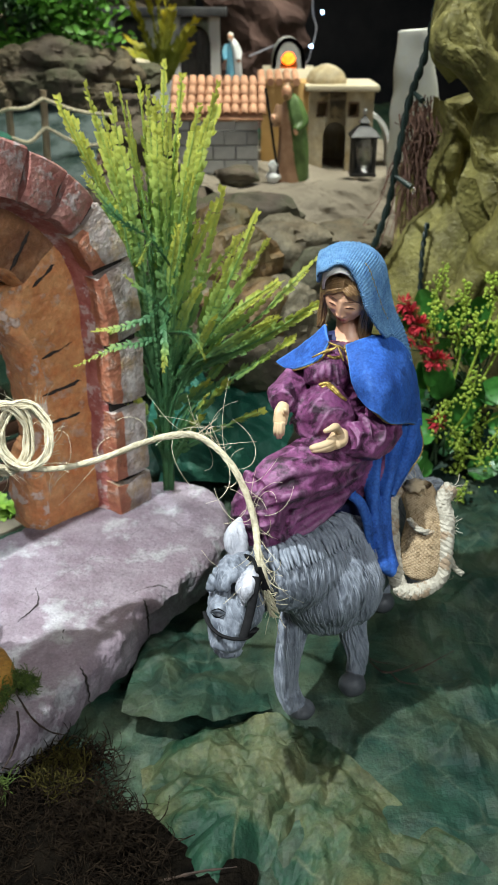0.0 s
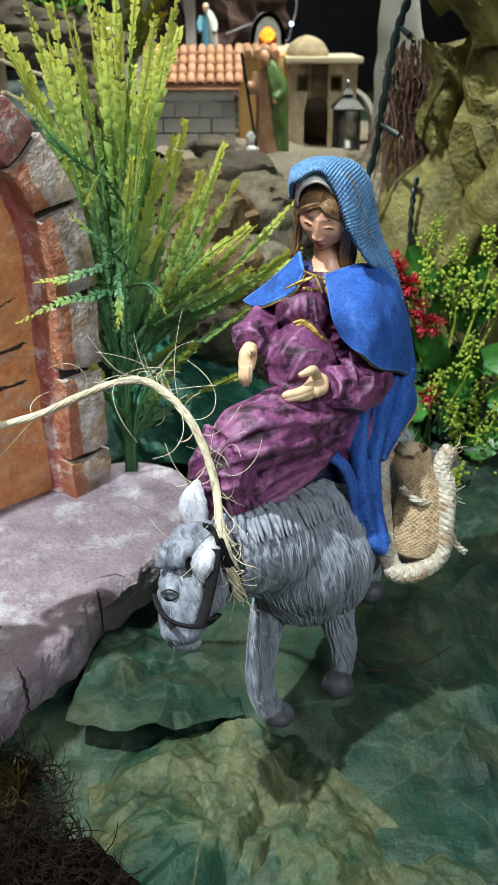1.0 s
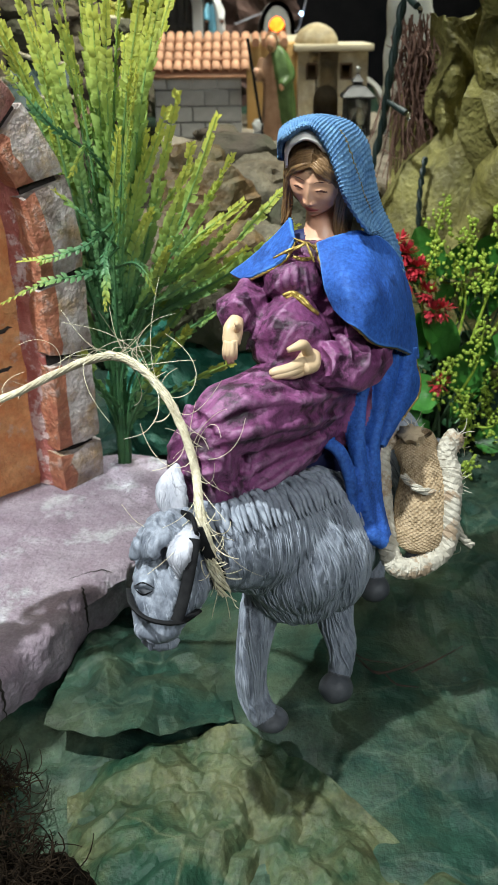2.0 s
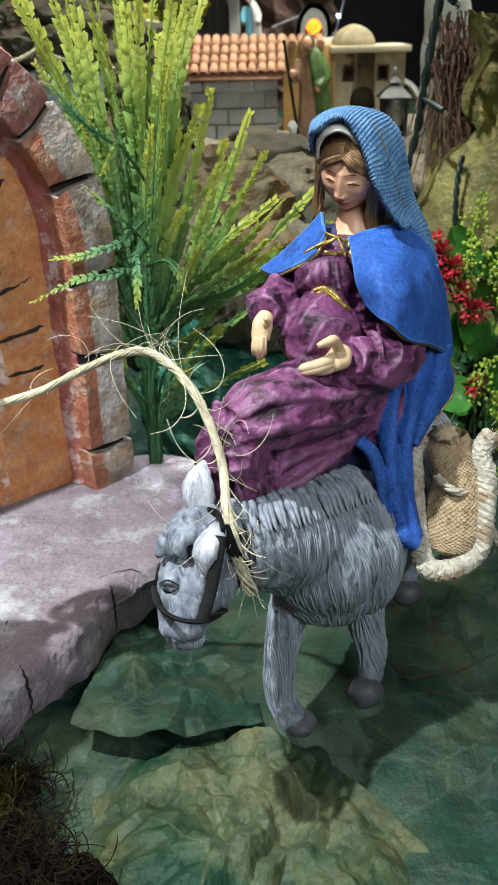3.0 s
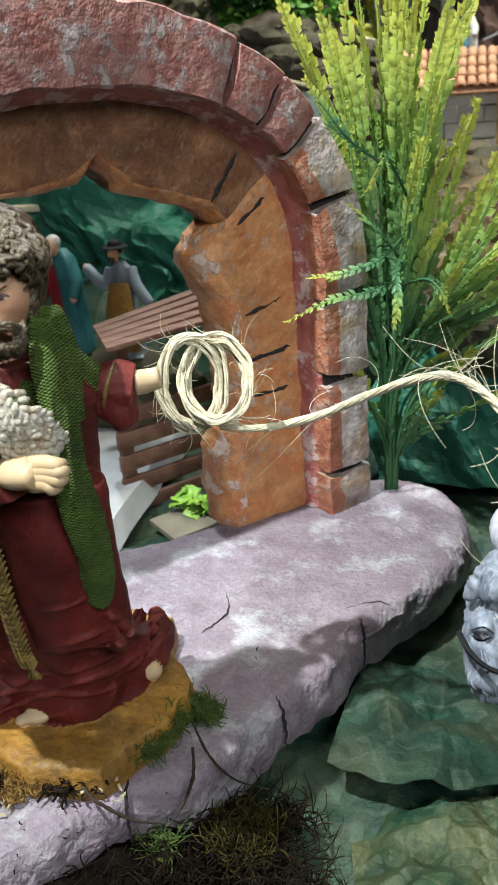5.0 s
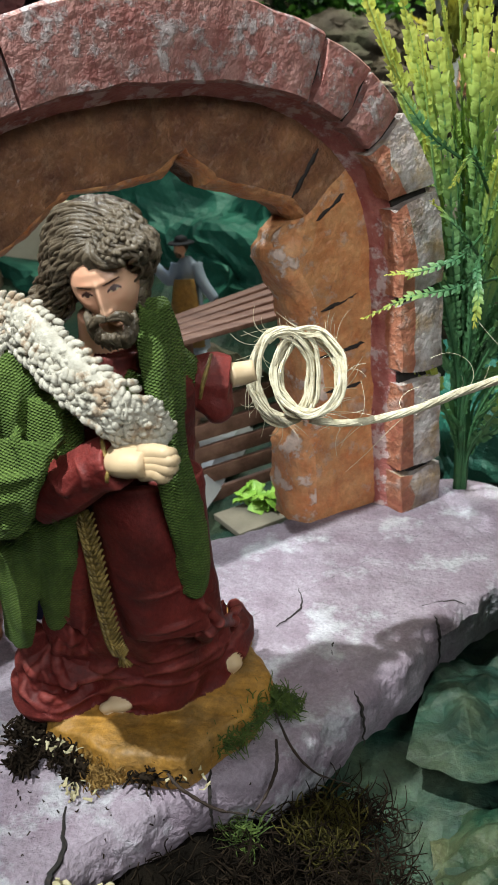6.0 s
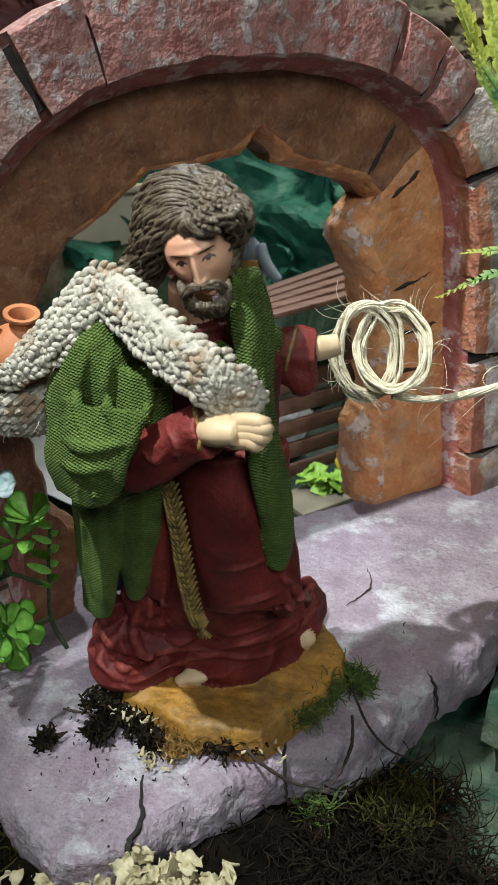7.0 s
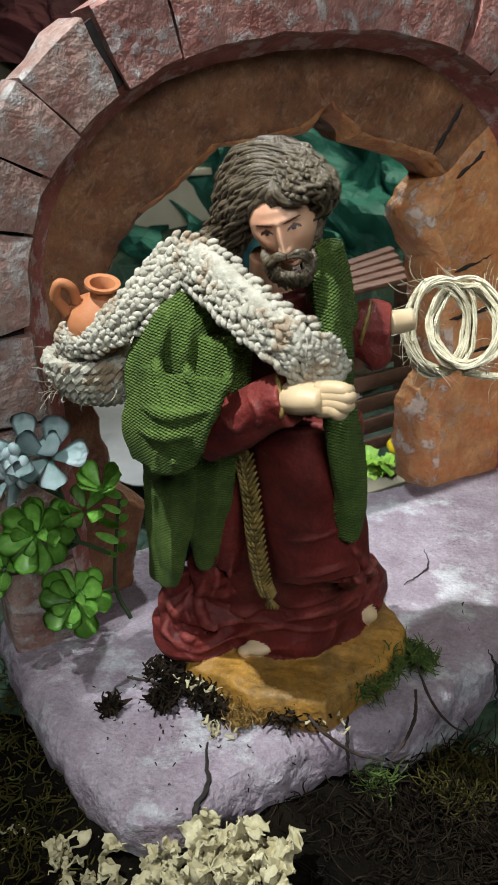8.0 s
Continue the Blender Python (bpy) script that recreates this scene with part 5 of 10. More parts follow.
RIDER_FOLDS = [
    ([(0.0090, 0.5000, 0.1910), (0.0300, 0.5000, 0.2030), (0.0550, 0.5000, 0.2040), (0.0760, 0.5000, 0.2070)], 0.0035, 0),
    ([(0.0060, 0.5000, 0.1770), (0.0270, 0.5000, 0.1860), (0.0550, 0.5000, 0.1910), (0.0770, 0.5000, 0.1950)], 0.0038, 0),
    ([(0.0030, 0.5000, 0.1930), (-0.0010, 0.5000, 0.1770), (0.0010, 0.5000, 0.1580)], 0.0032, 0),
    ([(0.0100, 0.5000, 0.1860), (0.0080, 0.5000, 0.1680), (0.0110, 0.5000, 0.1460)], 0.0034, 0),
    ([(0.0190, 0.5000, 0.1830), (0.0190, 0.5000, 0.1640), (0.0210, 0.5000, 0.1450)], 0.003, 0),
    ([(0.0210, 0.5000, 0.1580), (0.0440, 0.5000, 0.1720), (0.0690, 0.5000, 0.1830)], 0.0034, 0),
    ([(0.0240, 0.5000, 0.1480), (0.0470, 0.5000, 0.1630), (0.0660, 0.5000, 0.1770)], 0.003, 0),
    ([(0.0300, 0.5000, 0.1740), (0.0280, 0.5000, 0.1580), (0.0320, 0.5000, 0.1480)], 0.0028, 0),
    ([(0.0220, 0.5000, 0.2130), (0.0380, 0.5000, 0.2180), (0.0540, 0.5000, 0.2140)], 0.0028, 0),
    ([(0.0270, 0.5000, 0.2040), (0.0440, 0.5000, 0.2100), (0.0600, 0.5000, 0.2070)], 0.0026, 0),
    ([(0.0520, 0.5700, 0.2510), (0.0510, 0.5700, 0.2440), (0.0520, 0.5700, 0.2370)], 0.0018, 0),
    ([(0.0560, 0.5700, 0.2530), (0.0560, 0.5700, 0.2440), (0.0570, 0.5700, 0.2370)], 0.0018, 0),
    ([(0.0610, 0.5700, 0.2510), (0.0620, 0.5700, 0.2420), (0.0640, 0.5700, 0.2340)], 0.0018, 0),
    ([(0.0480, 0.5700, 0.2470), (0.0470, 0.5700, 0.2410), (0.0490, 0.5700, 0.2360)], 0.0016, 0),
    ([(0.0740, 0.5500, 0.2200), (0.0830, 0.5500, 0.2150), (0.0870, 0.5500, 0.2030)], 0.0026, 0),
    ([(0.0680, 0.5500, 0.2150), (0.0760, 0.5500, 0.2060), (0.0750, 0.5500, 0.1950)], 0.0024, 0),
    ([(0.0860, 0.5500, 0.2180), (0.0940, 0.5500, 0.2090), (0.0900, 0.5500, 0.1960)], 0.0026, 0),
    ([(0.0300, 0.5600, 0.2300), (0.0270, 0.5600, 0.2200)], 0.0022, 0),
    ([(0.0370, 0.5600, 0.2310), (0.0340, 0.5600, 0.2190), (0.0290, 0.5600, 0.2090)], 0.0022, 0),
    ([(0.0390, 0.5500, 0.2280), (0.0450, 0.5500, 0.2330), (0.0560, 0.5500, 0.2330)], 0.0012, 0),
    ([(0.0360, 0.5500, 0.2090), (0.0480, 0.5500, 0.2030), (0.0630, 0.5500, 0.2000)], 0.002, 0),
]
figurine("rider_figurine", "seated figurine in plum dress, royal blue cape and knitted blue hood", "figurine",
                 [M_PURPLE, M_BLUE, M_KNIT, M_SKIN, M_HAIRM, M_VEIL, M_GOLD, M_NAVY, M_HAND, M_PAINT, M_LIP, M_SHOE], rider_solids, rider_details, 0.0010, rider_relief, 2, RIDER_FOLDS, RIDER_EYE)

# ---- the kneeling shepherd figurine: 0 robe, 1 coat, 2 skin, 3 hair, 4 gold, 5 base, 6 shadow lining, 7 palms, 8 paint, 9 lips ----
M_ROBE = mat("dark_red_cloth", (0.150, 0.015, 0.013), (0.27, 0.036, 0.028), 45, 0.62, 0.7, 350, (0.050, 0.012, 0.009), 30, 0.7, spec=0.3, crisp=(0.44, 0.66), grain=((60, 0.6, 1.0), (400, 0.65, 1.0)), ridge_highlight=(0.508, 0.57, 0.55, (0.40, 0.09, 0.075)))
M_COAT = mat("green_woven_cloth", (0.100, 0.165, 0.028), (0.175, 0.26, 0.054), 70, 0.8, 0.8, 450, (0.028, 0.052, 0.010), 30, 0.8, wave=0.75, wscale=265, wdir="DIAGONAL", wcol=(0.062, 0.108, 0.020), depth=0.0013, spec=0.25, turn=(0, 38, 20), weave="Z", crisp=(0.48, 0.70), grain=((350, 0.65, 1.0),))
M_HAIRJ = mat("dark_brown_sculpted_hair", (0.018, 0.011, 0.006), (0.066, 0.042, 0.022), 140, 0.42, 1.0, 300, (0.22, 0.17, 0.11), 260, 0.32, stretch=(1.5, 1.5, 0.6), depth=0.0010, crisp=(0.5, 0.66), ridge_highlight=(0.54, 0.64, 0.5, (0.24, 0.19, 0.13)))
M_BASE = mat("ochre_painted_base", (0.36, 0.175, 0.026), (0.50, 0.25, 0.050), 50, 0.55, 0.8, 180, (0.20, 0.13, 0.06), 36, 0.6, depth=0.0016, spec=0.3, grain=((60, 0.65, 1.0), (240, 0.75, 1.0)), ridge_highlight=(0.52, 0.6, 0.5, (0.58, 0.38, 0.14)))
M_BRAID = mat("gold_braid", (0.08, 0.05, 0.010), (0.30, 0.20, 0.055), 250, 0.5, 0.8, 500)


def kneeler_solids(bm):
    up = (0, 1, 0)
    foot_line = [(-0.3028, 0.4606, 0.0200), (-0.2831, 0.4558, 0.0200), (-0.2685, 0.4500, 0.0200), (-0.2520, 0.4442, 0.0200), (-0.2307, 0.4473, 0.0200), (-0.2119, 0.4506, 0.0200), (-0.2019, 0.4702, 0.0200), (-0.1906, 0.4906, 0.0200), (-0.1832, 0.5141, 0.0200), (-0.1839, 0.5276, 0.0200), (-0.1935, 0.5436, 0.0200), (-0.2095, 0.5567, 0.0200), (-0.2160, 0.5900, 0.020), (-0.2670, 0.6000, 0.020), (-0.3110, 0.5790, 0.020), (-0.3190, 0.5100, 0.020)]
    ring = []
    for q0, q1 in zip(foot_line, foot_line[1:] + foot_line[:1]):
        ring += [V3(q0).lerp(V3(q1), k / 5) for k in range(5)]
    mid = sum(ring, V3()) / len(ring)
    layers = []
    for inset, z in ((-0.03, -0.023), (-0.02, -0.012), (-0.005, -0.005), (0.012, -0.0012), (0.035, 0.0), (0.10, 0.0008), (0.25, 0.001), (0.45, 0.0015), (0.7, 0.002), (0.98, 0.002)):
        layers.append([bm.verts.new(q.lerp(mid, inset) + V3((0, 0, z + 0.0022 * noise.noise(q * 45 + V3((0, 0, inset * 3))))) + V3((noise.noise(q * 60), noise.noise(q * 60 + V3((5, 0, 0))), 0)) * 0.0022) for q in ring])
    m = len(ring)
    for lo, hi in zip(layers, layers[1:]):
        for k in range(m):
            bm.faces.new((lo[k], lo[(k + 1) % m], hi[(k + 1) % m], hi[k])).material_index = 5
    bm.faces.new(layers[-1]).material_index = 5
    bm.faces.new(layers[0][::-1]).material_index = 5
    # the robe: body, pile of folds on the base and rolled hem
    tube(bm, [(-0.260, 0.518, 0.024), (-0.256, 0.512, 0.052), (-0.246, 0.497, 0.10), (-0.238, 0.485, 0.17), (-0.237, 0.484, 0.22), (-0.234, 0.480, 0.252)],
         [(0.052, 0.042), (0.042, 0.036), (0.033, 0.032), (0.031, 0.027), (0.036, 0.024), (0.013, 0.012)], 44, 0, 40, up, folds=5, fdepth=0.05)
    tube(bm, [(-0.3121, 0.4857, 0.0500), (-0.3165, 0.4728, 0.0380), (-0.3120, 0.4665, 0.0300), (-0.2965, 0.4680, 0.0270), (-0.2807, 0.4862, 0.0260), (-0.2655, 0.4996, 0.0280), (-0.2433, 0.5029, 0.0260), (-0.2269, 0.5132, 0.0260), (-0.2134, 0.5266, 0.0300), (-0.2088, 0.5462, 0.0360), (-0.2166, 0.5610, 0.0420)],
         [0.006, 0.0085, 0.0075, 0.0075, 0.0065, 0.0060, 0.0055, 0.0060, 0.0075, 0.0085, 0.006], 18, 0, 90, folds=3, fdepth=0.16, wob=0.002, wfreq=70)
    tube(bm, [(-0.3200, 0.4724, 0.0280), (-0.3055, 0.4630, 0.0250), (-0.2889, 0.4748, 0.0240), (-0.2764, 0.4888, 0.0240)], [0.003, 0.0055, 0.0045, 0.003], 14, 0, 30, folds=3, fdepth=0.15)
    tube(bm, [(-0.3102, 0.4835, 0.0620), (-0.3031, 0.4765, 0.0500), (-0.2861, 0.4824, 0.0460), (-0.2693, 0.4945, 0.0460), (-0.2502, 0.4996, 0.0400), (-0.2308, 0.5114, 0.0440), (-0.2191, 0.5292, 0.0500), (-0.2167, 0.5457, 0.0560)], [0.008, 0.011, 0.011, 0.009, 0.008, 0.009, 0.010, 0.006], 18, 0, 70, folds=4, fdepth=0.18, wob=0.003, wfreq=60)
    tube(bm, [(-0.2848, 0.4835, 0.0950), (-0.2875, 0.4766, 0.0820), (-0.2839, 0.4812, 0.0620), (-0.2748, 0.4864, 0.0500)], [0.007, 0.0105, 0.0085, 0.004], 18, 0, 26, folds=3, fdepth=0.2)
    blob(bm, (-0.3065, 0.4809, 0.0380), (0.016, 0.014, 0.010), 0)
    tube(bm, [(-0.3055, 0.4771, 0.0750), (-0.3150, 0.4736, 0.0520), (-0.3126, 0.4684, 0.0400)], [0.006, 0.007, 0.004], 16, 0, 22, folds=3, fdepth=0.2)
    tube(bm, [(-0.2509, 0.4977, 0.0700), (-0.2414, 0.4974, 0.0560), (-0.2251, 0.5112, 0.0540), (-0.2146, 0.5244, 0.0600)], [0.003, 0.005, 0.0055, 0.003], 16, 0, 26, folds=2, fdepth=0.2)
    # the broad smooth panel down the front
    cloth(bm, [[(-0.2479, 0.4620, 0.1769), (-0.2347, 0.4500, 0.1836), (-0.2209, 0.4470, 0.1862), (-0.2116, 0.4560, 0.1828)], [(-0.2455, 0.4620, 0.1489), (-0.2325, 0.4500, 0.1567), (-0.2156, 0.4470, 0.1602), (-0.2052, 0.4580, 0.1555)], [(-0.2433, 0.4640, 0.1181), (-0.2293, 0.4520, 0.1273), (-0.2126, 0.4500, 0.1308), (-0.2007, 0.4620, 0.1252)], [(-0.2395, 0.4680, 0.0872), (-0.2274, 0.4580, 0.0945), (-0.2116, 0.4560, 0.1005), (-0.2004, 0.4680, 0.0991)]], 30, 50, 0, 0.006, lambda u, v, p: 0.0012 * noise.noise(p * 45) + 0.0005 * noise.noise(p * 120))
    tube(bm, [(-0.2140, 0.4700, 0.1850), (-0.2160, 0.4720, 0.1400), (-0.2140, 0.4760, 0.0900)], [(0.020, 0.014), (0.022, 0.015), (0.022, 0.012)], 20, 0, 20, up)
    tube(bm, [(-0.2552, 0.4580, 0.1595), (-0.2635, 0.4620, 0.1234), (-0.2723, 0.4700, 0.0887)], [0.006, 0.008, 0.007], 16, 0, 24, up)
    # coat over the near shoulder and arm
    tube(bm, [(-0.2660, 0.4680, 0.2410), (-0.2760, 0.4560, 0.2280), (-0.2850, 0.4520, 0.2050), (-0.2810, 0.4460, 0.1820), (-0.2690, 0.4420, 0.1760)], [(0.015, 0.016), (0.0185, 0.020), (0.0190, 0.021), (0.0165, 0.018), (0.010, 0.010)], 26, 1, 30, folds=6, fdepth=0.06)
    tube(bm, [(-0.2510, 0.4460, 0.2280), (-0.2540, 0.4430, 0.2070), (-0.2550, 0.4400, 0.1910)], [(0.012, 0.010), (0.014, 0.010), (0.012, 0.008)], 18, 1, 16, up)
    patch(bm, [[(-0.2900, 0.4360, 0.2170), (-0.2630, 0.4220, 0.2190), (-0.2380, 0.4170, 0.2200)], [(-0.3050, 0.4400, 0.1860), (-0.2730, 0.4180, 0.1960), (-0.2430, 0.4110, 0.2060)], [(-0.3040, 0.4420, 0.1650), (-0.2750, 0.4220, 0.1690), (-0.2580, 0.4170, 0.1780)]], 24, 24, 1, 0.0034)
    cloth(bm, [[(-0.3115, 0.4660, 0.1613), (-0.2902, 0.4500, 0.1632), (-0.2715, 0.4440, 0.1665)], [(-0.3156, 0.4700, 0.1298), (-0.2926, 0.4520, 0.1390), (-0.2760, 0.4480, 0.1449)], [(-0.3202, 0.4740, 0.0939), (-0.2993, 0.4560, 0.1045), (-0.2857, 0.4540, 0.1113)], [(-0.3238, 0.4780, 0.0675), (-0.3054, 0.4600, 0.0743), (-0.2977, 0.4600, 0.0793)]], 24, 40, 1, 0.0034)
    cloth(bm, [[(-0.2772, 0.4490, 0.1681), (-0.2621, 0.4430, 0.1710), (-0.2503, 0.4470, 0.1762)], [(-0.2829, 0.4560, 0.1413), (-0.2689, 0.4490, 0.1451), (-0.2572, 0.4530, 0.1491)], [(-0.2858, 0.4600, 0.1147), (-0.2754, 0.4530, 0.1152), (-0.2678, 0.4580, 0.1218)], [(-0.2857, 0.4630, 0.0985), (-0.2808, 0.4580, 0.0934), (-0.2768, 0.4620, 0.1023)]], 24, 36, 1, 0.0034)
    # dark fill behind the coat's two hanging panels
    tube(bm, [(-0.2892, 0.4740, 0.1645), (-0.2985, 0.4800, 0.1263), (-0.3109, 0.4860, 0.0800)], [(0.020, 0.012), (0.017, 0.010), (0.010, 0.008)], 18, 6, 16, up)
    # coat on the far side
    cloth(bm, [[(-0.2110, 0.4580, 0.2713), (-0.2050, 0.4580, 0.2629), (-0.2016, 0.4700, 0.2458)], [(-0.2075, 0.4490, 0.2480), (-0.2020, 0.4480, 0.2460), (-0.1992, 0.4580, 0.2379)], [(-0.2054, 0.4450, 0.2239), (-0.2000, 0.4440, 0.2233), (-0.1976, 0.4540, 0.2197)], [(-0.2036, 0.4460, 0.1911), (-0.1980, 0.4440, 0.1911), (-0.1956, 0.4540, 0.1882)], [(-0.2012, 0.4500, 0.1572), (-0.1951, 0.4480, 0.1574), (-0.1927, 0.4570, 0.1559)], [(-0.1998, 0.4550, 0.1295), (-0.1974, 0.4540, 0.1256), (-0.1960, 0.4600, 0.1303)]], 20, 60, 1, 0.0045)
    tube(bm, [(-0.2110, 0.4660, 0.2657), (-0.2068, 0.4700, 0.2417), (-0.2040, 0.4660, 0.2163)], [0.010, 0.010, 0.006], 16, 1, 18)
    tube(bm, [(-0.2230, 0.4900, 0.2380), (-0.2170, 0.5000, 0.2240), (-0.2120, 0.5080, 0.2160)], [0.014, 0.014, 0.012], 20, 1, 16)
    # sleeves
    tube(bm, [(-0.2600, 0.4360, 0.1820), (-0.2390, 0.4280, 0.1960), (-0.2210, 0.4240, 0.2080), (-0.2130, 0.4230, 0.2110)], [0.0120, 0.0125, 0.0118, 0.0122], 20, 0, 22, folds=5, fdepth=0.06)
    tube(bm, [(-0.2161, 0.5060, 0.2151), (-0.2055, 0.5100, 0.2142), (-0.1988, 0.5120, 0.2138), (-0.1920, 0.5140, 0.2122)], [0.012, 0.0145, 0.0150, 0.0135], 20, 0, 18, folds=4, fdepth=0.06)
    tube(bm, [(-0.1999, 0.5080, 0.2097), (-0.1968, 0.5060, 0.2016), (-0.1987, 0.5060, 0.1954)], [0.012, 0.009, 0.003], 14, 0, 12)
    # head, beard and hair
    tube(bm, [(-0.2310, 0.4680, 0.2330), (-0.2300, 0.4680, 0.2450)], [0.013, 0.011], 16, 0, 8, up)
    blob(bm, (-0.2330, 0.4700, 0.2210), (0.020, 0.014, 0.020), 0)
    tube(bm, [(-0.2370, 0.4620, 0.2350), (-0.2280, 0.4580, 0.2230), (-0.2190, 0.4640, 0.2350)], [0.005, 0.006, 0.005], 12, 1, 12)
    tube(bm, [(-0.2368, 0.4700, 0.2461), (-0.2340, 0.4660, 0.2630)], [0.0105, 0.010], 16, 2, 8, up)
    # the bulk of the hair
    blob(bm, (-0.2352, 0.4780, 0.2942), (0.0225, 0.0250, 0.0185), 3, (0, 0, 15))
    blob(bm, (-0.2529, 0.4800, 0.2803), (0.0105, 0.0120, 0.0160), 3)
    blob(bm, (-0.2673, 0.4860, 0.2630), (0.0110, 0.0100, 0.0110), 3)
    blob(bm, (-0.2169, 0.4760, 0.2808), (0.0060, 0.0100, 0.0160), 3)
    # toes
    blob(bm, (-0.2615, 0.4784, 0.0260), (0.0095, 0.006, 0.0040), 7, (0, 0, 20))
    blob(bm, (-0.2690, 0.4746, 0.0250), (0.0045, 0.004, 0.0030), 7, (0, 0, 20))
    blob(bm, (-0.2067, 0.5235, 0.0280), (0.006, 0.006, 0.005), 7)


HAN_O, HAN_X, HAN_Y = V3((-0.1940, 0.4140, 0.2170)), (V3((-0.1890, 0.4130, 0.2180)) - V3((-0.1940, 0.4140, 0.2170))) / 20, (V3((-0.1940, 0.4130, 0.2130)) - V3((-0.1940, 0.4140, 0.2170))) / 20


def han_pt(x, y):
    return HAN_O + HAN_X * (x - 580) + HAN_Y * (y - 700)


def kneeler_relief(mi, p):
    if mi == 0:
        q = p + V3((noise.noise(p * 40), noise.noise(p * 40 + V3((5, 0, 0))), noise.noise(p * 40 + V3((0, 7, 0))))) * 0.006
        low = max(0.25, min(1.0, (0.095 - p.z) / 0.03))
        return low * (0.0036 * (0.45 - 1.6 * abs(stretched(q, 26, 26, 60))) + 0.0016 * stretched(q + V3((3, 0, 0)), 60, 60, 110)) + 0.0007 * stretched(p, 60, 60, 25)
    if mi == 1:
        return 0.0010 * stretched(p, 60, 60, 30) + 0.0014 * (0.5 - 1.4 * abs(stretched(p, 60, 60, 22)))
    if mi == 3:
        return 0.0013 * (stretched(p + V3((0.02 * noise.noise(p * 60), 0, 0)), 300, 300, 90))
    if mi == 5:
        return 0.0008 * stretched(p, 50, 160, 90) + 0.0003 * noise.noise(p * 300)
    return 0.0


KNEELER_EYE = (-0.099, 0.095, 0.352)


def kneeler_details(bm, hit):
    line = smooth_line([(-0.2490, 0.4490, 0.1700), (-0.2460, 0.4480, 0.1460), (-0.2460, 0.4500, 0.1180), (-0.2450, 0.4520, 0.0930), (-0.2420, 0.4520, 0.0830)], 60)
    tube(bm, line, [(0.0036, 0.0016), (0.0040, 0.0016)], 10, 4, 60, (0, 1, 0))
    for i in range(2, 58, 2):
        for sg in (-1, 1):
            for shift, r in ((0.0, 0.0011), (0.0022, 0.0009)):
                p = line[i] + V3((0, -0.0014, 0))
                tube(bm, [p + V3((sg * (0.0030 + shift), 0.0012, 0.0030)), p + V3((sg * (0.0012 + shift), -0.0006, 0.0004)), p + V3((sg * shift * 0.6, 0.0, -0.0016))], [0.0006, r, 0.0006], 6, 4, 6)
    for k in range(9):
        e = line[-1] + V3((random.uniform(-0.006, 0.006), random.uniform(-0.003, 0.001), -0.006))
        tube(bm, [line[-1], e], [0.0012, 0.0005], 5, 4, 4)
    carved_head(bm, (-0.2213, 0.4440, 0.2779), (0.203, -0.957, -0.208), 12, (0.0152, 0.0180, 0.0220), (2, 8, 9, 7), {"brow": 0.05, "nose": 0.27, "mouth": 0.09, "lowered": False, "brow_line": 0.030, "frown": 0.10, "open": True})
    # waves of hair combed from the crown, the fringe and the locks on the neck
    locks(bm, [[(-0.2213, 0.4620, 0.3071), (-0.2352, 0.4660, 0.3104), (-0.2498, 0.4720, 0.3064), (-0.2589, 0.4760, 0.2950), (-0.2623, 0.4780, 0.2820), (-0.2707, 0.4820, 0.2694)], [(-0.2223, 0.4530, 0.3028), (-0.2345, 0.4560, 0.3049), (-0.2473, 0.4620, 0.2984), (-0.2540, 0.4660, 0.2869), (-0.2594, 0.4720, 0.2756), (-0.2740, 0.4800, 0.2645)],
               [(-0.2232, 0.4480, 0.2992), (-0.2318, 0.4490, 0.2992), (-0.2405, 0.4520, 0.2925), (-0.2474, 0.4560, 0.2839), (-0.2536, 0.4640, 0.2722), (-0.2669, 0.4740, 0.2593)], [(-0.2239, 0.4460, 0.2973), (-0.2296, 0.4460, 0.2940), (-0.2359, 0.4480, 0.2886), (-0.2416, 0.4520, 0.2811), (-0.2465, 0.4600, 0.2719), (-0.2544, 0.4680, 0.2596)]], 120, 0.0010, 3, 51, 0.0030, 0.0030, 40)
    locks(bm, [[(-0.2318, 0.4780, 0.3110), (-0.2195, 0.4720, 0.3090), (-0.2118, 0.4700, 0.3022), (-0.2072, 0.4700, 0.2939), (-0.2096, 0.4720, 0.2828)], [(-0.2276, 0.4620, 0.3073), (-0.2163, 0.4580, 0.3064), (-0.2075, 0.4560, 0.3009), (-0.2023, 0.4580, 0.2948), (-0.2085, 0.4640, 0.2832)],
               [(-0.2241, 0.4510, 0.3021), (-0.2157, 0.4480, 0.3024), (-0.2075, 0.4480, 0.2989), (-0.2025, 0.4520, 0.2952), (-0.2093, 0.4600, 0.2828)], [(-0.2233, 0.4460, 0.2984), (-0.2170, 0.4430, 0.2943), (-0.2107, 0.4420, 0.2927), (-0.2047, 0.4460, 0.2947), (-0.2097, 0.4580, 0.2821)]], 100, 0.0010, 3, 52, 0.0028, 0.0030, 40)
    locks(bm, [[(-0.2238, 0.4460, 0.2979), (-0.2218, 0.4430, 0.2944), (-0.2157, 0.4420, 0.2905), (-0.2100, 0.4430, 0.2909), (-0.2084, 0.4460, 0.2937)], [(-0.2238, 0.4460, 0.2984), (-0.2258, 0.4440, 0.2947), (-0.2314, 0.4460, 0.2905), (-0.2352, 0.4480, 0.2855), (-0.2386, 0.4510, 0.2813)]], 16, 0.0016, 3, 53, 0.0010, 0.0012)
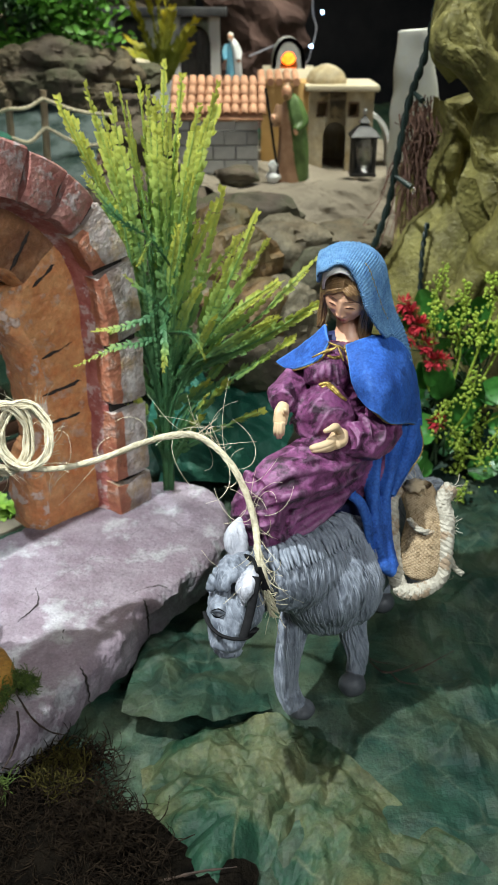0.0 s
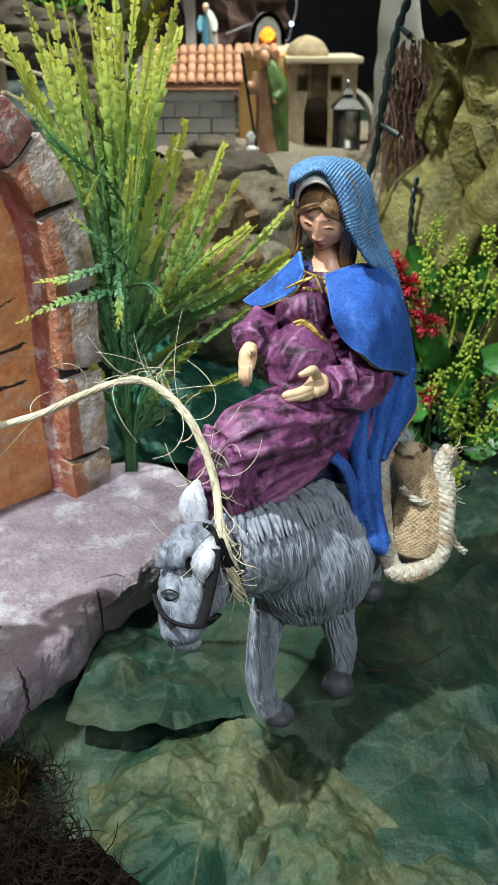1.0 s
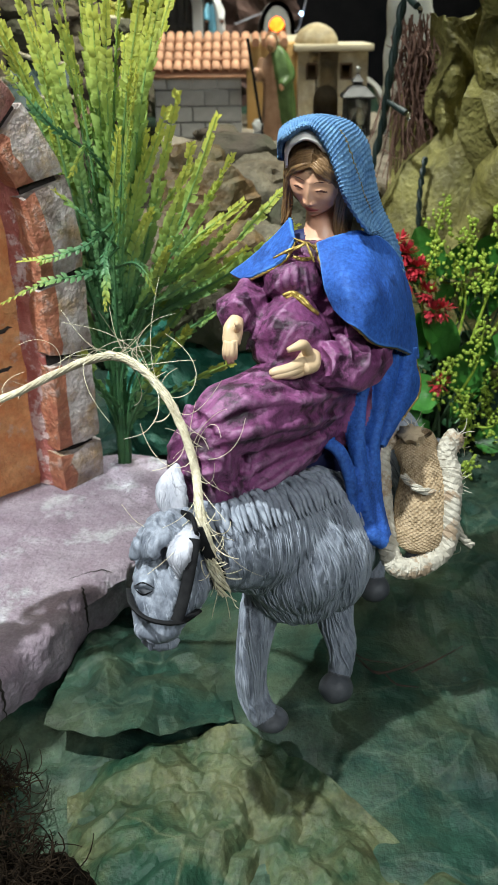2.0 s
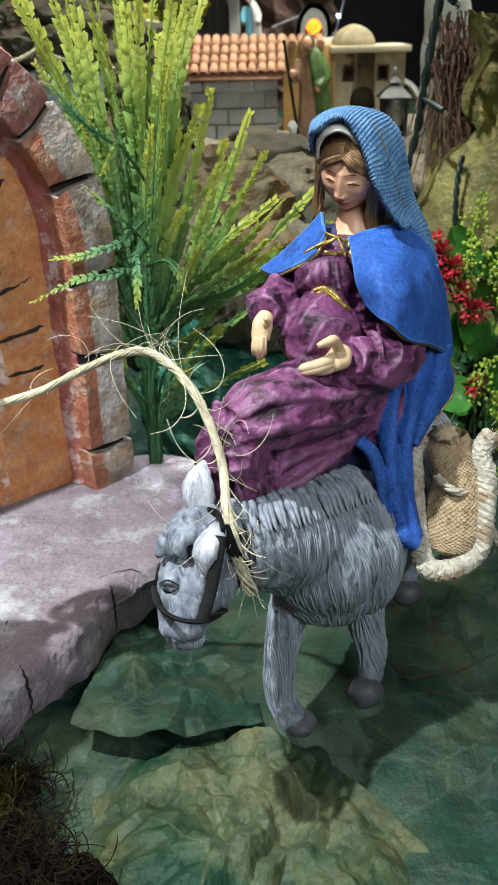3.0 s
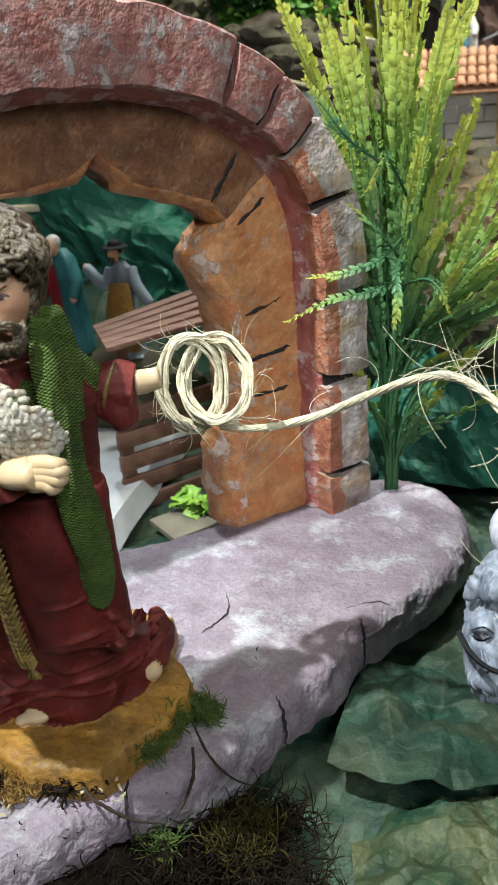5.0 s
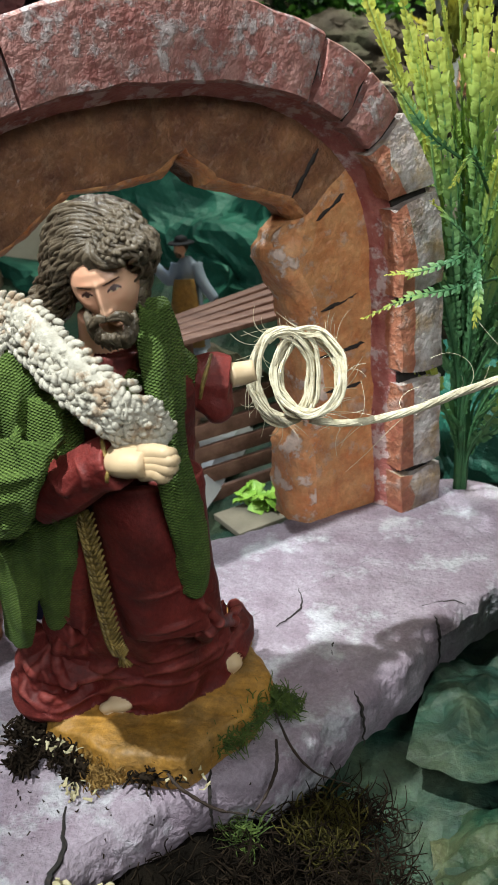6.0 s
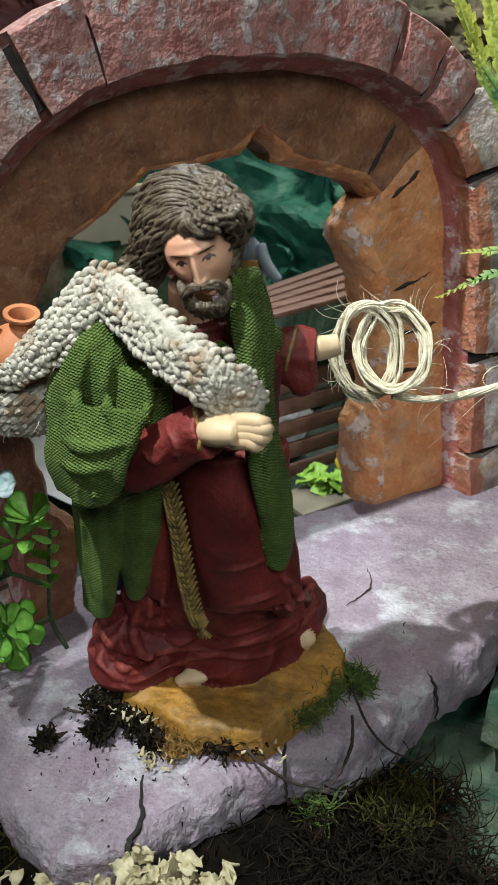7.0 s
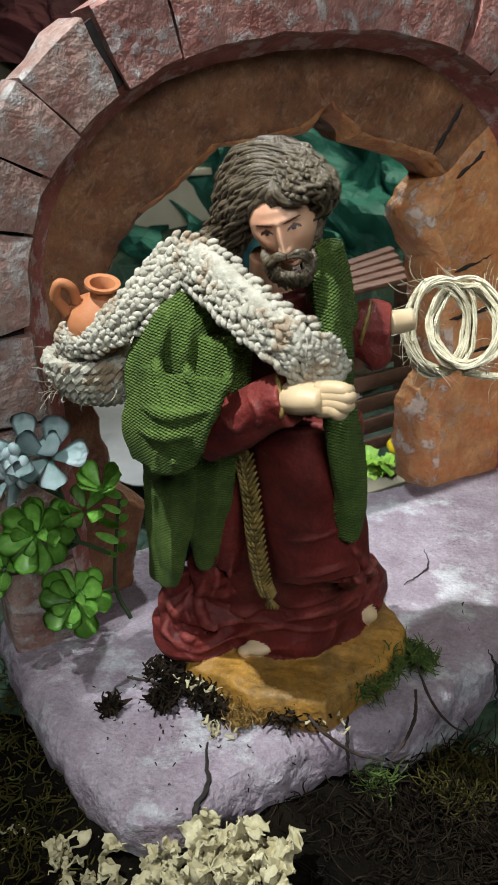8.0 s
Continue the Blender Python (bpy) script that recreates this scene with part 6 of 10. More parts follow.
    locks(bm, [[(-0.2611, 0.4740, 0.2854), (-0.2650, 0.4760, 0.2760), (-0.2706, 0.4740, 0.2699), (-0.2764, 0.4740, 0.2653)], [(-0.2538, 0.4680, 0.2777), (-0.2590, 0.4680, 0.2687), (-0.2656, 0.4680, 0.2608), (-0.2691, 0.4700, 0.2576)], [(-0.2485, 0.4640, 0.2735), (-0.2515, 0.4640, 0.2659), (-0.2578, 0.4660, 0.2588), (-0.2628, 0.4700, 0.2550)]], 40, 0.0014, 3, 54, 0.0024, 0.0022)
    locks(bm, [[(-0.2076, 0.4620, 0.2871), (-0.2090, 0.4620, 0.2812), (-0.2109, 0.4620, 0.2740), (-0.2129, 0.4640, 0.2674)], [(-0.2102, 0.4600, 0.2840), (-0.2101, 0.4600, 0.2769), (-0.2128, 0.4610, 0.2706), (-0.2147, 0.4630, 0.2664)]], 14, 0.0014, 3, 55, 0.0020, 0.0016)
    # beard and moustache
    locks(bm, [[(-0.2324, 0.4520, 0.2709), (-0.2299, 0.4470, 0.2659), (-0.2262, 0.4450, 0.2586)], [(-0.2268, 0.4440, 0.2650), (-0.2230, 0.4410, 0.2610), (-0.2216, 0.4430, 0.2556)], [(-0.2190, 0.4370, 0.2619), (-0.2167, 0.4370, 0.2593), (-0.2183, 0.4420, 0.2540)], [(-0.2102, 0.4380, 0.2628), (-0.2099, 0.4390, 0.2601), (-0.2136, 0.4430, 0.2545)], [(-0.2076, 0.4460, 0.2702), (-0.2067, 0.4430, 0.2655), (-0.2097, 0.4440, 0.2580)]], 70, 0.0011, 3, 56, 0.0010, 0.0016, 12)
    locks(bm, [[(-0.2168, 0.4365, 0.2694), (-0.2209, 0.4370, 0.2695), (-0.2266, 0.4420, 0.2653), (-0.2295, 0.4460, 0.2602)], [(-0.2169, 0.4365, 0.2682), (-0.2210, 0.4370, 0.2678), (-0.2244, 0.4400, 0.2641), (-0.2267, 0.4440, 0.2601)]], 12, 0.0011, 3, 57, 0.0006, 0.0008, 12)
    locks(bm, [[(-0.2158, 0.4365, 0.2694), (-0.2110, 0.4370, 0.2715), (-0.2083, 0.4410, 0.2691), (-0.2085, 0.4460, 0.2635)], [(-0.2159, 0.4365, 0.2685), (-0.2106, 0.4370, 0.2696), (-0.2084, 0.4400, 0.2670), (-0.2094, 0.4440, 0.2626)]], 12, 0.0011, 3, 58, 0.0006, 0.0008, 12)
    for pts in ([(-0.2220, 0.4300, 0.2180), (-0.2210, 0.4300, 0.2120), (-0.2200, 0.4300, 0.2050), (-0.2210, 0.4300, 0.1980)], [(-0.1961, 0.5000, 0.2322), (-0.1973, 0.4970, 0.2252), (-0.1995, 0.4960, 0.2174), (-0.2014, 0.4970, 0.2106)]):
        tube(bm, [hit(q) for q in smooth_line(pts, 12)], [0.0009, 0.0013, 0.0009], 6, 4, 14)
    # the hand at the breast and the hand that holds the coil
    tube(bm, [(-0.2140, 0.4230, 0.2110), (-0.2050, 0.4190, 0.2140), (-0.1950, 0.4170, 0.2150)], [(0.0085, 0.007), (0.0120, 0.0075), (0.0112, 0.0065)], 18, 7, 14)
    for y0, y1, x1 in ((686, 692, 616), (699, 706, 621), (713, 722, 618), (726, 737, 606)):
        tube(bm, [han_pt(560, y0), han_pt(590, y0 + 1), han_pt(x1 - 6, y1 - 1), han_pt(x1, y1) + V3((0, 0.004, -0.001))], [0.0038, 0.0037, 0.0034, 0.0020], 10, 7, 12)
    tube(bm, [(-0.1910, 0.5140, 0.2170), (-0.1850, 0.5180, 0.2170), (-0.1790, 0.5200, 0.2180)], [0.0065, 0.0062, 0.0055], 12, 7, 10)


KNEELER_FOLDS = [
    ([(-0.2490, 0.4300, 0.1960), (-0.2430, 0.4300, 0.1910), (-0.2380, 0.4300, 0.1950)], 0.002, 0),
    ([(-0.2360, 0.4300, 0.2080), (-0.2310, 0.4300, 0.1990), (-0.2330, 0.4300, 0.1920)], 0.002, 0),
    ([(-0.2760, 0.4400, 0.2400), (-0.2850, 0.4400, 0.2150), (-0.2820, 0.4400, 0.1890)], 0.0028, 1),
    ([(-0.2640, 0.4400, 0.2410), (-0.2700, 0.4400, 0.2190), (-0.2660, 0.4400, 0.2020)], 0.0026, 1),
    ([(-0.2970, 0.4400, 0.1940), (-0.2820, 0.4400, 0.1900), (-0.2580, 0.4400, 0.1950)], 0.0028, 1),
    ([(-0.2960, 0.4500, 0.1650), (-0.3020, 0.4500, 0.1310), (-0.3040, 0.4500, 0.0910)], 0.0028, 1),
    ([(-0.2870, 0.4500, 0.1620), (-0.2910, 0.4500, 0.1320), (-0.2970, 0.4500, 0.0930)], 0.0026, 1),
    ([(-0.2620, 0.4500, 0.1650), (-0.2690, 0.4500, 0.1350), (-0.2760, 0.4500, 0.1070)], 0.0024, 1),
    ([(-0.2070, 0.4700, 0.2330), (-0.2100, 0.4700, 0.2000), (-0.2090, 0.4700, 0.1640), (-0.2070, 0.4800, 0.1260)], 0.0026, 1),
    ([(-0.2020, 0.4700, 0.2230), (-0.2030, 0.4700, 0.1890), (-0.2060, 0.4800, 0.1430)], 0.0022, 1),
    ([(-0.3000, 0.4400, 0.1810), (-0.2870, 0.4400, 0.1780), (-0.2710, 0.4400, 0.1810)], 0.0024, 1),
    ([(-0.2420, 0.4400, 0.2410), (-0.2470, 0.4400, 0.2200), (-0.2510, 0.4400, 0.2030)], 0.0024, 1),
    ([(-0.2894, 0.4500, 0.0754), (-0.2982, 0.4500, 0.0605), (-0.2929, 0.4500, 0.0479), (-0.2821, 0.4500, 0.0520)], 0.0030, 0),
    ([(-0.2776, 0.4500, 0.0902), (-0.2828, 0.4500, 0.0747), (-0.2794, 0.4500, 0.0602), (-0.2679, 0.4500, 0.0587)], 0.0032, 0),
    ([(-0.2726, 0.4500, 0.0765), (-0.2565, 0.4500, 0.0739), (-0.2402, 0.4500, 0.0787), (-0.2311, 0.4500, 0.0750)], 0.0030, 0),
    ([(-0.3056, 0.4500, 0.0454), (-0.2870, 0.4500, 0.0393), (-0.2651, 0.4500, 0.0535), (-0.2410, 0.4500, 0.0676), (-0.2191, 0.4500, 0.0682), (-0.1945, 0.4500, 0.0818)], 0.0024, 0),
    ([(-0.2307, 0.4500, 0.0804), (-0.2119, 0.4500, 0.0891), (-0.1937, 0.4500, 0.1041), (-0.1849, 0.4500, 0.1154)], 0.0034, 0),
    ([(-0.2248, 0.4500, 0.0761), (-0.2062, 0.4500, 0.0842), (-0.1911, 0.4500, 0.0962)], 0.0026, 0),
    ([(-0.1988, 0.4600, 0.1168), (-0.1927, 0.4600, 0.1077), (-0.1849, 0.4600, 0.0988)], 0.0030, 0),
    ([(-0.2308, 0.4500, 0.1217), (-0.2129, 0.4500, 0.1259), (-0.1997, 0.4500, 0.1326)], 0.0014, 0),
    ([(-0.2262, 0.4500, 0.1005), (-0.2110, 0.4500, 0.1063), (-0.1968, 0.4500, 0.1129)], 0.0022, 0),
    ([(-0.2990, 0.4500, 0.0680), (-0.3058, 0.4500, 0.0513), (-0.2994, 0.4500, 0.0387)], 0.0016, 0),
    ([(-0.2851, 0.4500, 0.0835), (-0.2916, 0.4500, 0.0694), (-0.2879, 0.4500, 0.0547)], 0.0015, 0),
    ([(-0.2710, 0.4500, 0.1055), (-0.2703, 0.4500, 0.0915), (-0.2760, 0.4500, 0.0759)], 0.0017, 0),
    ([(-0.2593, 0.4500, 0.1108), (-0.2627, 0.4500, 0.0927), (-0.2575, 0.4500, 0.0810)], 0.0015, 0),
    ([(-0.2709, 0.4500, 0.0619), (-0.2505, 0.4500, 0.0695), (-0.2316, 0.4500, 0.0676)], 0.0014, 0),
    ([(-0.2176, 0.4500, 0.0950), (-0.2056, 0.4500, 0.0971), (-0.1921, 0.4500, 0.1094)], 0.0016, 0),
    ([(-0.2064, 0.4500, 0.0796), (-0.1942, 0.4500, 0.0905), (-0.1857, 0.4500, 0.1055)], 0.0015, 0),
]
figurine("kneeling_figurine", "kneeling bearded figurine in red robe and green coat, ochre base", "figurine",
                   [M_ROBE, M_COAT, M_SKIN, M_HAIRJ, M_BRAID, M_BASE, M_NAVY, M_HAND, M_PAINT, M_LIP], kneeler_solids, kneeler_details, 0.0010, kneeler_relief, 2, KNEELER_FOLDS, KNEELER_EYE)


# ---- rope, bags, plants and moss near the figurines ----
M_SISAL = mat("pale_sisal", (0.52, 0.45, 0.30), (0.72, 0.66, 0.50), 300, 0.7, 0.5, 700)
M_BURLAP = mat("tan_burlap", (0.32, 0.225, 0.125), (0.48, 0.355, 0.22), 260, 0.88, 0.9, 700, (0.14, 0.09, 0.045), 300, 0.6, depth=0.0010, crisp=(0.5, 0.62), ridge_highlight=(0.51, 0.58, 0.7, (0.56, 0.44, 0.29)))
M_WOOL = mat("cream_wool", (0.37, 0.335, 0.27), (0.54, 0.50, 0.415), 200, 0.9, 0.8, 420, (0.30, 0.20, 0.12), 60, 0.8, depth=0.0012, crisp=(0.54, 0.60))
M_TERRA = mat("terracotta", (0.44, 0.155, 0.06), (0.52, 0.20, 0.085), 60, 0.6, 0.3, 300)


def twisted(bm, pts, r, strands=3, n=90, turns=None, mi=0, sides=7):
    """A laid rope: strands wound round a line."""
    line = smooth_line(pts, n)
    length = sum((b - a).length for a, b in zip(line, line[1:]))
    turns = turns or length / (r * 9)
    fr = frames_along(line)
    for k in range(strands):
        st = []
        for i, (p, s, u, t) in enumerate(fr):
            a = 2 * math.pi * (turns * i / (n - 1) + k / strands)
            st.append(p + s * math.cos(a) * r * 0.55 + u * math.sin(a) * r * 0.55)
        tube(bm, st, [r * 0.62, r * 0.62], sides, mi, n)
    return line


def fibre(bm, a, length, d, r=0.00022, curl=1.0, mi=0, rng=random, n=9):
    """A thin curling thread."""
    p, q = V3(a), V3(d).normalized()
    bend = V3((rng.uniform(-1, 1), rng.uniform(-1, 1), rng.uniform(-1, 1))) * curl
    pts = [p.copy()]
    axis = V3((rng.uniform(-1, 1), rng.uniform(-1, 1), rng.uniform(-1, 1)))
    for i in range(6):
        p = p + q * length / 6
        q = (q + (bend + axis.cross(q) * curl) * 0.3).normalized()
        pts.append(p.copy())
    tube(bm, pts, [r, r, r * 0.7], 3, mi, n, cap=False)


rope = thing("lead_rope", "pale frayed sisal lead rope, coiled at one end", "rope")
ROPE = [(-0.1570, 0.5450, 0.1810), (-0.1350, 0.5560, 0.1760), (-0.1060, 0.5580, 0.1830), (-0.0770, 0.5490, 0.1990), (-0.0520, 0.5330, 0.2140), (-0.0350, 0.5180, 0.2210), (-0.0210, 0.5050, 0.2180), (-0.0090, 0.4960, 0.2070), (-0.0010, 0.4890, 0.1910), (0.0040, 0.4820, 0.1740), (0.0060, 0.4700, 0.1600), (0.0110, 0.4620, 0.1380), (0.0170, 0.4660, 0.1140)]
line = smooth_line(ROPE, 170)
for k in range(8):
    bm = bmesh.new()
    st = []
    for i, (p, s, u, t) in enumerate(frames_along(line)):
        a = 2 * math.pi * (6 * i / 169 + k / 8) + 0.5 * noise.noise(V3((i * 0.05, k, 0)))
        st.append(p + (s * math.cos(a) + u * math.sin(a)) * 0.0013 * (1 + 1.1 * max(0, (i - 135) / 34)) * (1 + 0.35 * noise.noise(V3((i * 0.07, k * 3.1, 4)))))
    tube(bm, st, [0.0008, 0.00105, 0.0009, 0.00105, 0.0008], 6, 0, 170)
    part("strand", bm, M_SISAL, rope)
bm = bmesh.new()
rng = random.Random(11)
for i in range(80):
    k = int(rng.choice([rng.uniform(5, 145), rng.uniform(60, 145)]))
    t = (line[k + 1] - line[k - 1]).normalized()
    d = t * rng.choice([-1, 1]) + V3((rng.uniform(-1, 1), rng.uniform(-1, 1), rng.uniform(-0.6, 1.2))) * 0.22
    fibre(bm, line[k], rng.uniform(0.015, 0.065), d, 0.00018, 1.6, 0, rng, 22)
for i in range(46):
    k = rng.randint(140, 166)
    d = (line[k + 2] - line[k]).normalized() + V3((rng.uniform(-1, 1), rng.uniform(-1, 1), rng.uniform(-1, 1))) * 0.28
    fibre(bm, line[k] + V3((rng.gauss(0, 0.0015), rng.gauss(0, 0.001), 0)), rng.uniform(0.010, 0.022), d, 0.0003, 1.2, 0, rng, 10)
tagged(part("frayed_fibre", bm, M_SISAL, rope), kind="stuff")
c0, cx, cz = V3((-0.1630, 0.5450, 0.2070)), V3((0.97, 0.24, 0.0)), V3((-0.08, 0.35, 0.93))
axis = cx.cross(cz).normalized()
for k in range(26):
    ring = k % 2
    rx, rz = (0.0152, 0.0232) if ring == 0 else (0.0170, 0.0212)
    off = (cx * -0.0075 if ring == 0 else cx * 0.0060) + axis * (rng.gauss(0, 0.0030) + (0.004 if ring else -0.003))
    slim = rng.gauss(0, 0.0013)
    drift = cx * rng.gauss(0, 0.0012) + cz * rng.gauss(0, 0.0012)
    ph, span, lean_by = rng.uniform(0, 6.28), rng.randint(18, 23), (0.35 if ring else -0.30) + rng.uniform(-0.05, 0.05)
    pts = [c0 + off + drift + cx * ((rx + slim) * math.cos(a * 0.3 + ph)) + cz * ((rz + slim) * math.sin(a * 0.3 + ph)) + axis * (lean_by * rx * math.cos(a * 0.3 + ph + 1) + 0.0016 * noise.noise(V3((a * 0.25, k, 2)))) + cz * 0.0022 * noise.noise(V3((a * 0.4, k, 0))) + cx * 0.0022 * noise.noise(V3((a * 0.4, k, 9))) for a in range(span)]
    bm = bmesh.new()
    twisted(bm, pts, rng.uniform(0.0007, 0.0015), 3, 56, turns=rng.uniform(2, 4), sides=5)
    part("loop", bm, M_SISAL, rope)
bm = bmesh.new()
for i in range(120):
    a = rng.uniform(0, 6.28)
    p = c0 + cx * (0.024 * math.cos(a)) + cz * (0.024 * math.sin(a))
    d = -cx * math.sin(a) + cz * math.cos(a) + V3((rng.uniform(-1, 1), rng.uniform(-1, 1), rng.uniform(-1, 1))) * 0.5
    fibre(bm, p, rng.uniform(0.006, 0.03), d, 0.00018, 1.1, 0, rng)
tagged(part("frayed_fibre", bm, M_SISAL, rope), kind="stuff")

# the burlap sack in its braided sling, hung on the donkey's far side
sack = thing("sack", "tan burlap sack in a braided cream rope sling", "sack")
bm = bmesh.new()
mid_line = smooth_line([(0.1324, 0.5920, 0.1418), (0.1336, 0.5850, 0.1319), (0.1377, 0.5780, 0.1164), (0.1358, 0.5700, 0.0975), (0.1337, 0.5630, 0.0839), (0.1328, 0.5620, 0.0753)], 181)
wide = spread([0.0105, 0.0135, 0.0135, 0.0165, 0.0175, 0.0150, 0.0060], 181)


def weave_skin(u, v):
    k = round(v * 180)
    a = 2 * math.pi * u
    w, t = u * 30, v * 34
    stitch = math.sin(w * 6.283) * math.sin(t * 6.283 + 1.2 * noise.noise(V3((w * 0.3, t * 0.3, 1))))
    r = wide[k] * (1 + 0.10 * noise.noise(V3((math.cos(a) * 2, math.sin(a) * 2, v * 5)))) + 0.00055 * stitch + 0.0003 * noise.noise(V3((w * 2, t * 2, 5)))
    return mid_line[k] + V3((r * math.cos(a), 0.85 * r * math.sin(a), 0))


sheet(bm, weave_skin, 300, 180, 0)
tube(bm, [(0.1330, 0.5880, 0.1330), (0.1300, 0.5850, 0.1410), (0.1275, 0.5830, 0.1460)], [(0.008, 0.007), (0.0062, 0.005), (0.0085, 0.006)], 24, 0, 16, folds=7, fdepth=0.16)
part("bag", bm, M_BURLAP, sack)
bm = bmesh.new()
twisted(bm, [(0.1230, 0.5720, 0.1220), (0.1300, 0.5620, 0.1190), (0.1410, 0.5660, 0.1140), (0.1500, 0.5740, 0.1140)], 0.0022, 3, 30)
part("tie", bm, M_WOOL, sack, "cream cord tie")
bm = bmesh.new()
twisted(bm, [(0.1200, 0.5950, 0.1380), (0.1110, 0.5880, 0.1330), (0.1110, 0.5780, 0.1150), (0.1120, 0.5660, 0.0950), (0.1160, 0.5530, 0.0750), (0.1230, 0.5480, 0.0710), (0.1360, 0.5500, 0.0730), (0.1490, 0.5560, 0.0820), (0.1520, 0.5650, 0.1030), (0.1530, 0.5750, 0.1210), (0.1500, 0.5820, 0.1320), (0.1560, 0.5850, 0.1420)], 0.0060, 3, 150, turns=20)
part("sling", bm, M_WOOL, sack, "braided cream rope sling")
bm = bmesh.new()
for i in range(60):
    p = rng.choice([V3((0.1550, 0.5850, 0.1410)), V3((0.1530, 0.5730, 0.1140)), V3((0.1580, 0.5650, 0.0790)), V3((0.1300, 0.5880, 0.1430))])
    fibre(bm, p + V3((rng.uniform(-1, 1), rng.uniform(-1, 1), rng.uniform(-1, 1))) * 0.004, rng.uniform(0.006, 0.016), (rng.uniform(0, 1), rng.uniform(-0.5, 0.5), rng.uniform(-1, 1)), 0.00028, 0.9, 0, rng)
twisted(bm, [(0.1530, 0.5750, 0.1210), (0.1540, 0.5680, 0.1010), (0.1600, 0.5620, 0.0850), (0.1670, 0.5620, 0.0780)], 0.0022, 3, 24)
tagged(part("fringe", bm, M_WOOL, sack), kind="stuff")

# the woollen shoulder bag
bm = bmesh.new()
strap_line = [(-0.3440, 0.4520, 0.2220), (-0.3220, 0.4460, 0.2250), (-0.3020, 0.4480, 0.2370), (-0.2840, 0.4520, 0.2520), (-0.2710, 0.4560, 0.2620), (-0.2470, 0.4380, 0.2560), (-0.2270, 0.4250, 0.2460), (-0.2100, 0.4200, 0.2370), (-0.2010, 0.4240, 0.2270), (-0.1960, 0.4300, 0.2190)]
tube(bm, strap_line, [(0.005, 0.004), (0.006, 0.004), (0.007, 0.004), (0.0085, 0.004), (0.010, 0.005), (0.0105, 0.005), (0.010, 0.004), (0.010, 0.004), (0.009, 0.004), (0.006, 0.004)], 16, 0, 60, hint=(0, -1, 0))
rg = random.Random(8)
ln = smooth_line(strap_line, 64)
for k in range(1, 63):
    t = (ln[k + 1] - ln[k - 1]).normalized()
    side = t.cross(V3((0, -1, 0.35))).normalized()
    out = side.cross(t).normalized()
    out = out if out.y < 0 else -out
    half = 0.0108 * (0.55 + 0.45 * min(1, k / 22)) * (1.0 if k < 55 else 1.0 - 0.05 * (k - 55))
    for j in range(8):
        f = j / 7 * 2 - 1 + rg.uniform(-0.14, 0.14)
        p = ln[k] + side * half * f + out * (0.0044 - 0.0026 * f * f + rg.uniform(-0.0006, 0.0008))
        d = (t * 1.0 + side * (0.75 if j % 2 else -0.75) + V3((rg.uniform(-1, 1), rg.uniform(-1, 1), rg.uniform(-1, 1))) * 0.40).normalized() * rg.uniform(0.0020, 0.0029)
        tube(bm, [p - d - out * 0.0009, p - d * 0.4 + out * 0.0004, p + d * 0.5 + out * 0.0006, p + d - out * 0.0010], [0.0010, 0.0017, 0.0017, 0.0010], 7, 0, 8)
for i in range(40):
    k = rg.randrange(3, 60)
    fibre(bm, ln[k] + V3((rg.uniform(-0.006, 0.006), -0.006, rg.uniform(-0.006, 0.006))), rg.uniform(0.003, 0.008), (rg.uniform(-1, 1), -0.6, rg.uniform(-1, 1)), 0.00025, 1.5, 0, rg)
bag = thing("wool_bag", "cream looped-wool shoulder bag with a broad strap", "bag")
tagged(part("strap", bm, M_WOOL, bag), kind="stuff")
bag_c = V3((-0.3320, 0.4650, 0.2040))
for i in range(9):
    f = i / 8
    a0 = f * math.pi * 0.62
    pts = [bag_c + V3((0.0275 * math.cos(a * 0.3) * math.cos(a0 * 0.8), 0.022 * math.sin(a * 0.3) * math.cos(a0 * 0.8), 0.006 - 0.022 * math.sin(a0))) for a in range(22)]
    bm = bmesh.new()
    twisted(bm, pts, 0.0036, 2, 60, turns=16, sides=6)
    part("wool_coil", bm, M_WOOL, bag)
bm = bmesh.new()
blob(bm, bag_c + V3((0, 0, -0.002)), (0.024, 0.019, 0.018), 0, wob=0.002, wfreq=150)
part("pouch", bm, M_WOOL, bag)
bm = bmesh.new()
for i in range(70):
    a = rg.uniform(0, 6.28)
    fibre(bm, bag_c + V3((0.027 * math.cos(a), 0.022 * math.sin(a), rg.uniform(-0.012, 0.008))), rg.uniform(0.005, 0.014), (math.cos(a), math.sin(a), rg.uniform(-1.5, 0.5)), 0.0003, 1.2, 0, rg)
tagged(part("loose_wool", bm, M_WOOL, bag), kind="stuff")


